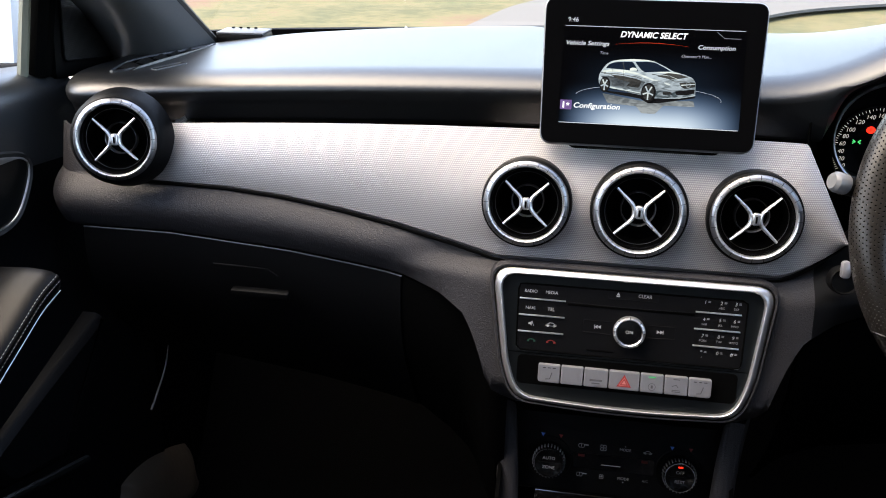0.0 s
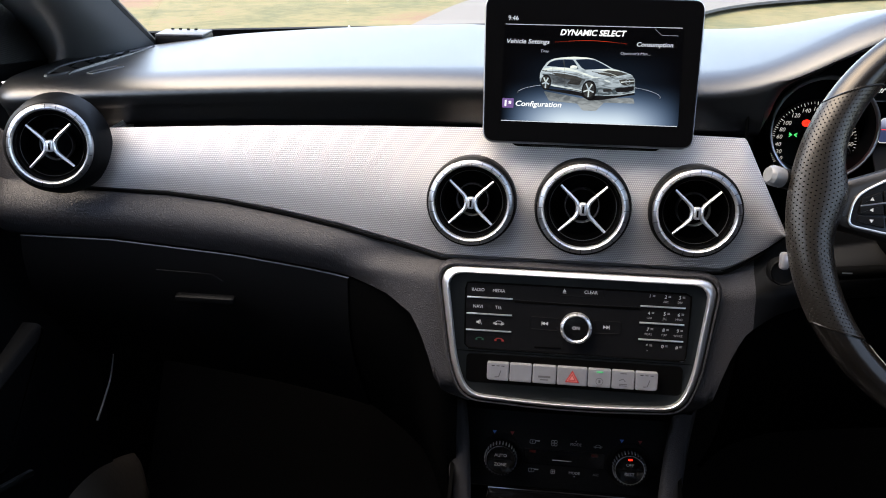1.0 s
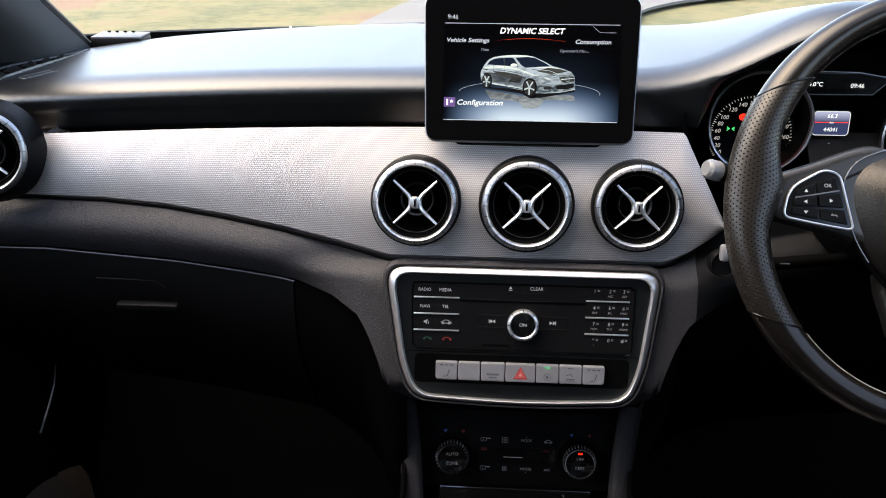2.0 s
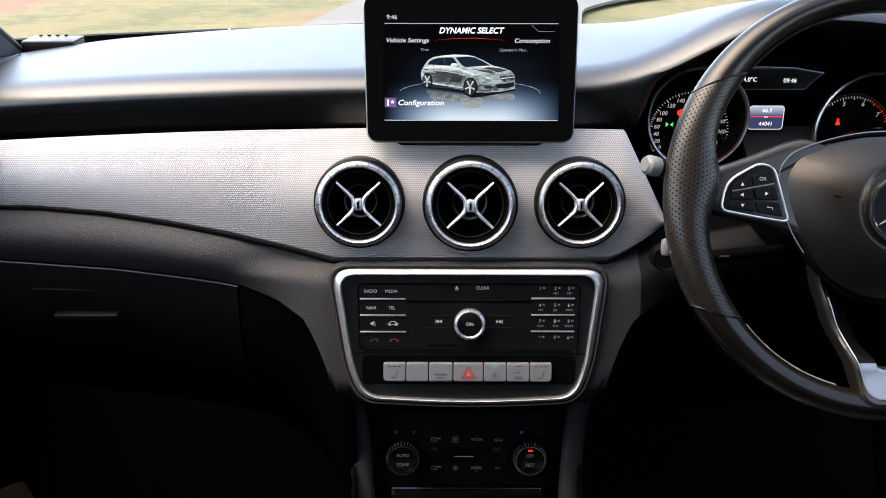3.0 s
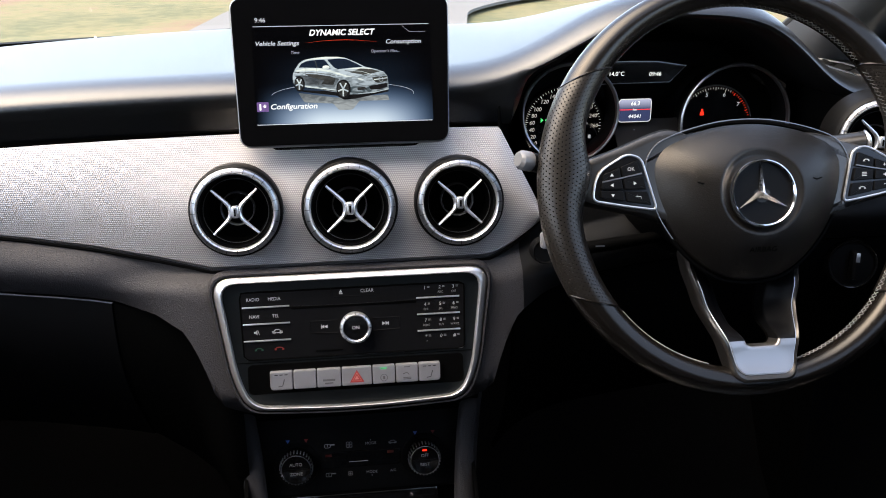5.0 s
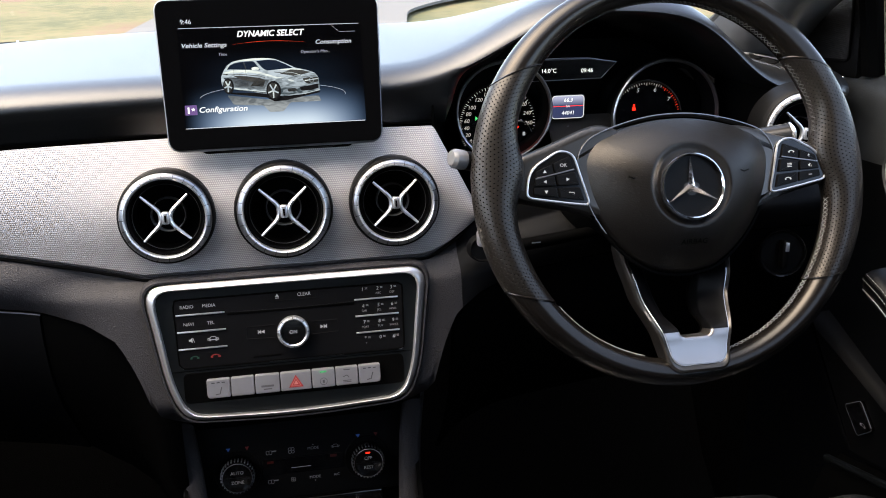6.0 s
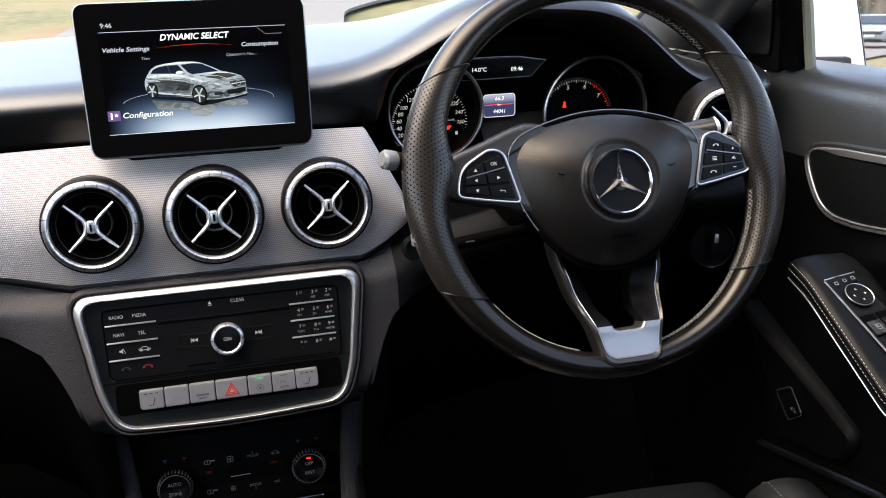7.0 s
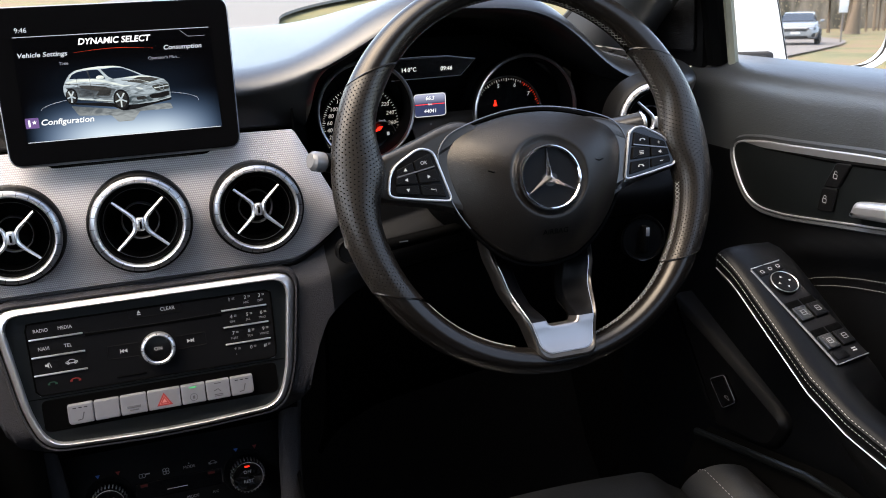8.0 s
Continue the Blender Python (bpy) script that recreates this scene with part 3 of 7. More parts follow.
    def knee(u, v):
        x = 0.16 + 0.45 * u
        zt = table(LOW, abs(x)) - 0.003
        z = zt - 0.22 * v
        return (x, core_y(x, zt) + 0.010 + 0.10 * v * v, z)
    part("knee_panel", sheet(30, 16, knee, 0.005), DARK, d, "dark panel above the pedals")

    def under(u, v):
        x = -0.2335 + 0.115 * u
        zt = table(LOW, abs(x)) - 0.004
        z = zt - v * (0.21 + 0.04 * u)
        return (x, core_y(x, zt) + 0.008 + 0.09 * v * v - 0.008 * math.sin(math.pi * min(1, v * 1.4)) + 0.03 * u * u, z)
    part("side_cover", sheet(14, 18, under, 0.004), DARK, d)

    # raised left and right edges of the dash top: window demister grilles and the airbag mark
    for s in (-1, 1):
        o = rounded([(s * 0.594, 0.778), (s * 0.608, 0.838), (s * 0.604, 0.880), (s * 0.578, 0.943), (s * 0.553, 0.988), (s * 0.555, 0.90), (s * 0.560, 0.849), (s * 0.567, 0.795)], [0.012, 0.02, 0.02, 0.03, 0.004, 0.03, 0.03, 0.012])
        o = [tuple(p) for p in resample(o, 72)]

        def lift(p, h):
            return (p[0], p[1] + 18.0 * max(0.0, abs(p[0]) - 0.605) ** 2, dash_top(p[0]) - 0.004 * smooth(0.45, 0.58, abs(p[0])) * smooth(0.84, 0.97, p[1]) + h)
        dm = part("demister_frame", loops([[lift(p, -0.002) for p in o], [lift(p, 0.0022) for p in shrink(o, 0.001)], [lift(p, 0.0026) for p in shrink(o, 0.0025)], [lift(p, 0.0008) for p in shrink(o, 0.004)]], cap=False), PAD, d, "raised rim of the side demister slot")
        part("demister_slot", loops([[lift(p, 0.0009) for p in shrink(o, 0.0036)], [lift(((p[0] - s * 0.58) * 0.1 + s * 0.58, (p[1] - 0.87) * 0.1 + 0.87), 0.0012) for p in o]], cap=False), DARK, dm, "dark slot")
        for k in range(5):
            y = 0.805 + 0.030 * k
            w = 0.030 - 0.0035 * k
            part("fin", sheet(6, 5, lambda u, v: lift((s * (0.567 - 0.002 * k + w * u), y + 0.020 * u - 0.016 * v), 0.0008 + 0.0045 * math.sin(math.pi * (0.15 + 0.7 * u)) * (1 - v)), 0.001), PAD, dm)
    mk = rounded([(-0.549, 0.792), (-0.536, 0.784), (-0.5155, 0.821), (-0.5285, 0.829)], 0.003)
    mk = [tuple(p) for p in resample(mk, 60)]
    part("airbag_mark", loops([[(a, b, dash_top(a) - 0.001) for a, b in mk], [(a, b, dash_top(a) + 0.0010) for a, b in shrink(mk, 0.0006)], [(a, b, dash_top(a) + 0.0003) for a, b in shrink(mk, 0.0016)], [(a, b, dash_top(a) + 0.0008) for a, b in shrink(mk, 0.003)]]), PAD, d, "embossed mark without colour")
    return d


build_dashboard()


# ---- air vents ----
def build_vent(m, pod):
    v = thing("air_vent", "round silver-ringed air vent with a cross of four arms", "air vent", m=m, group="dashboard air vents")
    deep = 0.034 if pod else 0.028
    part("bezel", lathe([(0.055 if pod else 0.0475, -deep), (0.0495 if pod else 0.0470, -0.006), (0.0462, -0.0010), (0.0448, 0.0005), (0.0430, -0.002)], 56), BLACK, v, "matt black outer bezel")
    part("ring", lathe([(0.0444, -0.004), (0.0442, 0.0010), (0.0434, 0.0030), (0.0420, 0.0044), (0.0402, 0.0050)], 72), RINGGREY, v, "brushed dull silver ring")
    part("ring_edge", lathe([(0.0402, 0.0050), (0.0394, 0.0052), (0.0384, 0.0044), (0.0376, 0.0026), (0.0372, 0.0)], 72), SATIN, v, "bright inner edge of the ring")
    part("ring_step", lathe([(0.0373, 0.0008), (0.0364, -0.0020), (0.0352, -0.0035)], 56), GLOSS, v)
    part("throat", lathe([(0.0366, -0.003), (0.0350, -0.0035), (0.0335, -0.006), (0.0325, -0.012), (0.0312, -0.030), (0.0, -0.030)], 48), DARK, v, "black throat")
    part("inner_ring", lathe([(0.0174, -0.0292), (0.0174, -0.020), (0.0168, -0.0194), (0.0162, -0.020), (0.0162, -0.0292)], 40), EDGEGREY, v, "faint inner ring")
    part("rim_line", lathe([(0.0328, -0.0064), (0.0325, -0.0056), (0.0321, -0.0064)], 56), EDGEGREY, v, "thin grey line")
    # two bowed bars crossing as an X, tapering to their tips
    for s in (-1, 1):
        path = [(s * 0.0222, 0.0222, 0.0), (s * 0.0165, 0.0168, 0.0006), (s * 0.0105, 0.0112, 0.001), (s * 0.0066, 0.0070, 0.001), (s * 0.0050, 0.0035, 0.001), (s * 0.0046, 0.0, 0.001)]
        path = path + [(x, -y, z) for x, y, z in path[-2::-1]]
        fine = smooth_row(path, 33)
        wd = [0.0013 + 0.0010 * math.sin(math.pi * k / 32) for k in range(33)]
        part("arm", tube(fine, wd, 8, squash=1.6), SATIN, v, "slim silver arm")
    part("hub", box(0.0075, 0.0125, 0.008, 0.002, pose(0, 0, 0.0012), 3), SATIN, v, "silver hub")
    part("hub_slot", box(0.0020, 0.0070, 0.003, 0.0008, pose(0, -0.0005, 0.0044)), DARK, v)
    for a in range(0, 360, 15):
        part("tick_mark", box(0.0046, 0.0004, 0.0010, 0, pose(0, 0, 0, 0, 0, a) @ pose(0.0412, 0, 0.0046, 0, 12, 0)), BLACK, v)
    return v


VENTS = ((-0.1085, 0.687, 0.9325, 0, False), (0.0005, 0.685, 0.9321, 0, False), (0.1082, 0.687, 0.9325, 0, False), (-0.531, 0.673, 0.977, 14, True), (0.533, 0.674, 0.982, -14, True))
for vx, vy, vz, yaw, pod in VENTS:
    build_vent(Matrix.Translation((vx, vy, vz)) @ pose(0, 0, 0, 0, 0, yaw) @ pose(0, 0, 0, 78.7) @ Matrix.Scale(0.955 if abs(vx) > 0.05 else 1.0, 4), pod)


# ---- freestanding display ----
def build_display():
    d = thing("display_screen", "black freestanding dashboard display showing a settings menu", "display", m=pose(0, 0.700, 0.994, 70.7))
    o = rounded([(-0.0998, -0.0026), (0.0995, -0.0026), (0.1037, 0.137), (-0.1035, 0.137)], 0.012, 8)
    part("housing", plate(o, -0.014, 0.0, 0.0022), EDGEGREY, d, "thin silver-edged housing")
    gl = part("front_glass", plate(shrink(o, 0.0012), -0.004, 0.0008, 0.0008), SCREENGLASS, d, "glossy black front glass")
    part("foot", box(0.115, 0.016, 0.05, 0.006, pose(0, 0.010, -0.035, 20)), BLACK, d, "black mounting foot")
    # wide dark block: lower foot together with the soft shadow beneath the display
    part("foot_and_shadow", box(0.150, 0.020, 0.030, 0.0095, pose(0, 0.005, -0.034, 12), 5), DARK, d)

    def P(x, y):
        """Place on the glass of a point of the menu's own 1080 x 630 grid."""
        return ((x / 3 + 600 - 780) * 0.000538, (247 - (20 + y / 3)) * 0.000543)
    sx = 0.000538 / 3
    z0 = 0.0011
    # lit floor of the picture: bright towards the lower edge
    m, nt, b = nodes_of("lit_menu_background")
    tc = nt.nodes.new("ShaderNodeTexCoord")
    sep = nt.nodes.new("ShaderNodeSeparateXYZ")
    link(nt, tc.outputs["Object"], sep.inputs[0])
    up = nt.nodes.new("ShaderNodeMapRange")
    up.interpolation_type = "SMOOTHSTEP"
    up.inputs["From Min"].default_value, up.inputs["From Max"].default_value = 0.062, 0.016
    link(nt, sep.outputs["Y"], up.inputs["Value"])
    side = nt.nodes.new("ShaderNodeMapRange")
    side.interpolation_type = "SMOOTHSTEP"
    side.inputs["From Min"].default_value, side.inputs["From Max"].default_value = 0.088, 0.022
    link(nt, math_node(nt, "ABSOLUTE", math_node(nt, "SUBTRACT", sep.outputs["X"], 0.004)), side.inputs["Value"])
    halo = nt.nodes.new("ShaderNodeMapRange")
    halo.interpolation_type = "SMOOTHSTEP"
    halo.inputs["From Min"].default_value, halo.inputs["From Max"].default_value = 0.035, 0.0
    link(nt, math_node(nt, "ABSOLUTE", math_node(nt, "SUBTRACT", sep.outputs["Y"], 0.058)), halo.inputs["Value"])
    amt = math_node(nt, "MULTIPLY", math_node(nt, "POWER", up.outputs["Result"], 1.5), math_node(nt, "POWER", side.outputs["Result"], 0.8))
    blue = math_node(nt, "MULTIPLY", math_node(nt, "MULTIPLY", halo.outputs["Result"], side.outputs["Result"]), 0.022)
    mx = nt.nodes.new("ShaderNodeMix")
    mx.data_type = "RGBA"
    mx.inputs["A"].default_value, mx.inputs["B"].default_value = (0.18, 0.40, 0.90, 1), (0.58, 0.77, 1.04, 1)
    link(nt, amt, mx.inputs["Factor"])
    link(nt, mx.outputs["Result"], b.inputs["Emission Color"])
    link(nt, math_node(nt, "ADD", math_node(nt, "MULTIPLY", amt, 0.125), math_node(nt, "MULTIPLY", blue, 0.12)), b.inputs["Emission Strength"])
    b.inputs["Base Color"].default_value = (0.001, 0.001, 0.0013, 1)
    b.inputs["Roughness"].default_value = 0.2
    b.inputs["Specular IOR Level"].default_value = 0.04
    bg = part("menu_background", flat_shape([P(75, 580), P(1010, 580), P(1010, 78), P(75, 78)], z0), m, gl, "lit menu background, dark above and pale grey below")
    T = 0.00016
    part("top_line", stroke([P(80, 75), P(1005, 75)], 0.0005, z0 + T), LIT_GREY, bg)
    part("bottom_line", stroke([P(80, 581), P(1005, 581)], 0.0006, z0 + T), LIT_GREY, bg)
    for txt, x, y, h, it, mat, nm, al, sq in (("9:46", 92, 44, 24, 0.0, LIT_GREY, "clock_text", "LEFT", 0.95), ("DYNAMIC SELECT", 540, 113, 30, 0.25, LIT_WHITE, "title_text", "CENTER", 0.97),
                                         ("Vehicle Settings", 87, 164, 22, 0.2, LIT_GREY, "menu_text", "LEFT", 1.13), ("Consumption", 770, 165, 22, 0.2, LIT_GREY, "menu_text", "LEFT", 1.08),
                                         ("Time", 270, 212, 15, 0.19, LIT_DIM, "menu_text", "LEFT", 1.0), ("Operator's Man...", 690, 213, 15, 0.19, LIT_DIM, "menu_text", "LEFT", 1.0),
                                         ("Configuration", 150, 490, 27, 0.2, LIT_SOFT, "menu_text", "LEFT", 1.13)):
        px, py = P(x, y)
        part(nm, lettering(txt, h * sx, px, py, z0 + 3 * T, it, sq, al), mat, bg)
    arc = [P(330 + 410 * k / 24, 165 - 14 * math.sin(math.pi * k / 24)) for k in range(25)]
    part("red_arc", merge(stroke(arc[1:-1], 0.00012, z0 + T), stroke(arc[5:-5], 0.00028, z0 + 1.2 * T), stroke(arc[8:-8], 0.00040, z0 + 1.4 * T)), LIT_RED_DIM, bg)
    part("tab_mark", stroke([P(862, 82), P(900, 115), P(985, 115)], 0.0003, z0 + T), LIT_DIM, bg)
    violet = glow("lit_violet_icon", (0.20, 0.12, 0.36), 0.040)
    part("icon_tile", flat_shape(rounded([P(82, 513), P(143, 513), P(143, 463), P(82, 463)], 0.0008), z0 + T), violet, bg, "violet square icon")
    part("icon_bar", flat_shape([P(96, 505), P(104, 505), P(104, 473), P(96, 473)], z0 + 2 * T), LIT_WHITE, bg)
    part("icon_star", flat_shape([(P(123, 485)[0] + (0.0020 if k % 2 == 0 else 0.0008) * math.sin(k * math.pi / 5), P(123, 485)[1] + (0.0020 if k % 2 == 0 else 0.0008) * math.cos(k * math.pi / 5)) for k in range(10)], z0 + 2 * T), LIT_WHITE, bg)
    # turntable line and the drawn estate car, flat pieces on the picture
    part("turntable_line", stroke([P(*p) for p in ellipse(535, 435, 375, 62, 48, 185, 365)], 0.0004, z0 + T), LIT_DIM, bg)
    tones = {}

    def sheen(name, low, high, y_low, y_high, e):
        """Lit paint of the drawn car: shaded from low to high, with streaks of reflection."""
        m, nt, b = nodes_of("lit_" + name)
        tc = nt.nodes.new("ShaderNodeTexCoord")
        sep = nt.nodes.new("ShaderNodeSeparateXYZ")
        link(nt, tc.outputs["Object"], sep.inputs[0])
        mr = nt.nodes.new("ShaderNodeMapRange")
        mr.inputs["From Min"].default_value, mr.inputs["From Max"].default_value = P(0, y_low)[1], P(0, y_high)[1]
        link(nt, sep.outputs["Y"], mr.inputs["Value"])
        mp = nt.nodes.new("ShaderNodeVectorMath")
        mp.operation = "MULTIPLY"
        mp.inputs[1].default_value = (0.35, 1.0, 1.0)
        link(nt, tc.outputs["Object"], mp.inputs[0])
        nz = nt.nodes.new("ShaderNodeTexNoise")
        nz.inputs["Scale"].default_value, nz.inputs["Detail"].default_value, nz.inputs["Distortion"].default_value = 260.0, 3.0, 1.2
        link(nt, mp.outputs[0], nz.inputs["Vector"])
        st = nt.nodes.new("ShaderNodeMapRange")
        st.inputs["From Min"].default_value, st.inputs["From Max"].default_value = 0.36, 0.66
        st.inputs["To Min"].default_value, st.inputs["To Max"].default_value = -0.35, 0.45
        link(nt, nz.outputs["Fac"], st.inputs["Value"])
        mx = nt.nodes.new("ShaderNodeMix")
        mx.data_type = "RGBA"
        mx.inputs["A"].default_value, mx.inputs["B"].default_value = (*low, 1), (*high, 1)
        link(nt, math_node(nt, "ADD", mr.outputs["Result"], st.outputs["Result"]), mx.inputs["Factor"])
        link(nt, mx.outputs["Result"], b.inputs["Emission Color"])
        b.inputs["Emission Strength"].default_value = e * 0.34
        b.inputs["Base Color"].default_value = (0.01, 0.01, 0.01, 1)
        b.inputs["Specular IOR Level"].default_value = 0.05
        return m

    def tone(name, c, e):
        if name not in tones:
            tones[name] = glow("lit_" + name, c, e * 0.34)
        return tones[name]
    silver = sheen("car_silver", (0.04, 0.07, 0.10), (0.50, 0.66, 0.88), 440, 300, 0.30)
    mids = sheen("car_grey", (0.25, 0.34, 0.46), (0.03, 0.045, 0.07), 400, 330, 0.18)
    pale, dark, tyre = sheen("car_highlight", (0.36, 0.48, 0.64), (0.74, 0.90, 1.0), 440, 240, 0.36), sheen("car_shadow", (0.02, 0.025, 0.03), (0.16, 0.18, 0.20), 410, 300, 0.10), tone("car_black", (0.01, 0.01, 0.012), 0.1)
    pane, refl = tone("car_glass", (0.006, 0.014, 0.032), 0.18), sheen("car_reflection", (0.50, 0.62, 0.78), (0.16, 0.21, 0.28), 505, 425, 0.20)
    pieces = (
        ("car_reflection", refl, [(300, 420), (330, 470), (480, 480), (510, 515), (580, 515), (620, 470), (780, 470), (770, 440), (500, 450)]),
        ("car_shadow", tyre, [(290, 405), (330, 416), (500, 440), (540, 462), (600, 458), (780, 424), (770, 412), (560, 420)]),
        ("car_body", silver, [(275, 350), (276, 325), (288, 300), (310, 268), (335, 252), (380, 243), (450, 237), (520, 239), (560, 246), (610, 268), (655, 292), (720, 308), (757, 322), (774, 345), (778, 400), (775, 415), (700, 430), (610, 436), (575, 436), (480, 418), (340, 392), (290, 385), (278, 370)]),
        ("car_flank", mids, [(285, 332), (330, 330), (420, 338), (490, 346), (520, 352), (500, 380), (490, 398), (430, 392), (340, 380), (330, 352), (300, 345)]),
        ("car_flank_dark", dark, [(335, 322), (400, 326), (470, 338), (500, 350), (486, 384), (420, 378), (440, 358), (380, 344)]),
        ("car_sill", pale, [(338, 384), (430, 398), (496, 408), (496, 413), (430, 404), (338, 391)]),
        ("car_hood", silver, [(520, 305), (600, 298), (660, 297), (720, 309), (757, 325), (700, 335), (640, 342), (575, 335), (530, 322)]),
        ("car_hood_light", pale, [(560, 300), (600, 298), (655, 296), (700, 305), (640, 306)]),
        ("car_shoulder", pale, [(288, 305), (330, 294), (430, 297), (470, 306), (560, 338), (600, 340), (560, 346), (460, 316), (400, 306), (300, 312)]),
        ("car_roof", pale, [(335, 252), (380, 243), (450, 237), (520, 239), (560, 246), (470, 246), (400, 250)]),
        ("car_side_glass", pane, [(305, 290), (322, 270), (350, 258), (400, 252), (445, 252), (470, 285), (476, 300), (420, 295), (330, 290)]),
        ("car_pillar", mids, [(392, 254), (398, 253), (408, 294), (402, 294)]),
        ("car_windscreen", pane, [(458, 252), (520, 247), (562, 252), (610, 275), (645, 294), (590, 297), (512, 303), (492, 292)]),
        ("car_door_mirror", pale, [(432, 288), (445, 281), (468, 284), (472, 296), (455, 302), (434, 298)]),
        ("car_bumper", silver, [(585, 400), (620, 405), (700, 416), (776, 404), (777, 412), (700, 427), (612, 432), (585, 425)]),
        ("car_intake", tyre, [(672, 395), (770, 380), (772, 402), (735, 412), (680, 414)]),
        ("car_side_intake", dark, [(610, 400), (650, 398), (664, 412), (612, 416)]),
        ("car_grille", dark, [(690, 350), (730, 345), (772, 345), (773, 368), (720, 380), (700, 368)]),
        ("car_headlight", silver, [(578, 342), (612, 342), (658, 352), (684, 372), (670, 380), (618, 374), (590, 362)]),
        ("car_headlight_core", pale, [(612, 350), (632, 353), (650, 362), (630, 365), (616, 358)]),
        ("car_grille_bar", pale, [(700, 360), (772, 352), (772, 356), (702, 365)]),
    )
    for k, (nm, mat, pts) in enumerate(pieces):
        part(nm, flat_shape(rounded([P(*p) for p in pts], 0.0012, 3), z0 + (4 + k) * 0.00006), mat, bg)
    zz = z0 + 30 * 0.00006
    for cx, cy, rx, ry in ((538, 407, 38, 50), (310, 375, 27, 40)):
        w = part("car_tyre", flat_shape([P(*p) for p in ellipse(cx, cy, rx, ry)], zz), tyre, bg)
        part("car_rim", flat_shape([P(*p) for p in ellipse(cx - 2, cy, rx * 0.78, ry * 0.80)], zz + 0.00006), dark, bg)
        for a in range(5):
            part("car_spoke", stroke([P(cx - 2, cy), P(cx - 2 + rx * 0.74 * math.cos(radians(72 * a + 20)), cy + ry * 0.76 * math.sin(radians(72 * a + 20)))], 0.0013, zz + 0.00012), pale, bg)
    zl = zz + 0.0002
    for nm, mat, pts, w in (
        ("car_window_line", pale, [(306, 292), (322, 270), (345, 256), (390, 247), (450, 244)], 0.00035),
        ("car_sill_shadow", tyre, [(345, 396), (430, 406), (500, 417)], 0.0005),
        ("car_door_line", dark, [(402, 297), (404, 340), (410, 394)], 0.00025),
        ("car_door_line", dark, [(342, 294), (342, 330), (350, 378)], 0.00025),
        ("car_crease", dark, [(300, 318), (380, 318), (470, 330), (500, 340)], 0.0005),
        ("car_hood_crease", pale, [(575, 312), (640, 318), (690, 336)], 0.0004),
        ("car_hood_crease", dark, [(548, 312), (610, 322), (668, 344)], 0.0006),
        ("car_bonnet_edge", dark, [(662, 344), (705, 342), (765, 336)], 0.0004),
        ("car_lip", pale, [(612, 434), (700, 429), (778, 412)], 0.0005),
        ("car_rear_lamp", dark, [(284, 312), (296, 316), (312, 314)], 0.0007)):
        part(nm, stroke([P(*p) for p in pts], w, zl), mat, bg)
    part("car_hood_reflection", flat_shape(rounded([P(*p) for p in [(575, 322), (630, 302), (690, 307), (735, 320), (690, 330), (640, 334)]], 0.001, 3), zz - 0.00003), dark, bg)
    part("car_badge", stroke([P(*p) for p in ellipse(737, 360, 11, 13, 16)], 0.0003, zz, True), pale, bg)
    for x in (330, 400):
        part("car_door_handle", flat_shape([P(x - 8, 311), P(x + 9, 313), P(x + 9, 306), P(x - 8, 304)], zz), pale, bg)


build_display()


# ---- audio panel in the centre stack ----
def icon_triangle(x, y, r, a, z):
    return flat_shape([(x + r * math.cos(radians(a + k * 120)), y + r * math.sin(radians(a + k * 120))) for k in range(3)], z)


def icon_car(x, y, w, z):
    pts = [(-0.5, -0.1), (-0.48, 0.08), (-0.3, 0.14), (-0.15, 0.34), (0.15, 0.34), (0.32, 0.12), (0.48, 0.06), (0.5, -0.1)]
    return merge(stroke([(x + a * w, y + 0.66 * b * w) for a, b in pts], w * 0.055, z, True), stroke(ellipse(x - 0.28 * w, y - 0.07 * w, 0.085 * w, 0.085 * w, 12), w * 0.05, z, True), stroke(ellipse(x + 0.28 * w, y - 0.07 * w, 0.085 * w, 0.085 * w, 12), w * 0.05, z, True))


def icon_phone(x, y, w, z, flip=False):
    s = -1 if flip else 1
    arc = [(x + 0.45 * w * math.cos(radians(a)), y + s * 0.22 * w * math.sin(radians(a)) - s * 0.05 * w) for a in range(10, 171, 20)]
    return merge(stroke(arc, w * 0.13, z), flat_shape(rect(0.26 * w, 0.22 * w, x - 0.42 * w, y - s * 0.06 * w), z), flat_shape(rect(0.26 * w, 0.22 * w, x + 0.42 * w, y - s * 0.06 * w), z))


def icon_speaker(x, y, w, z):
    return merge(flat_shape([(x - 0.4 * w, y - 0.15 * w), (x - 0.15 * w, y - 0.15 * w), (x + 0.12 * w, y - 0.42 * w), (x + 0.12 * w, y + 0.42 * w), (x - 0.15 * w, y + 0.15 * w), (x - 0.4 * w, y + 0.15 * w)], z), stroke([(x + 0.2 * w, y + 0.4 * w), (x + 0.45 * w, y - 0.4 * w)], 0.08 * w, z))


def bars(x, y, w, h, n, z):
    """Print too small to read: plain bars."""
    return merge(*[flat_shape(rect(w, h / (2 * n - 1), x, y + h * (0.5 - (2 * k + 0.5) / (2 * n - 1))), z) for k in range(n)])


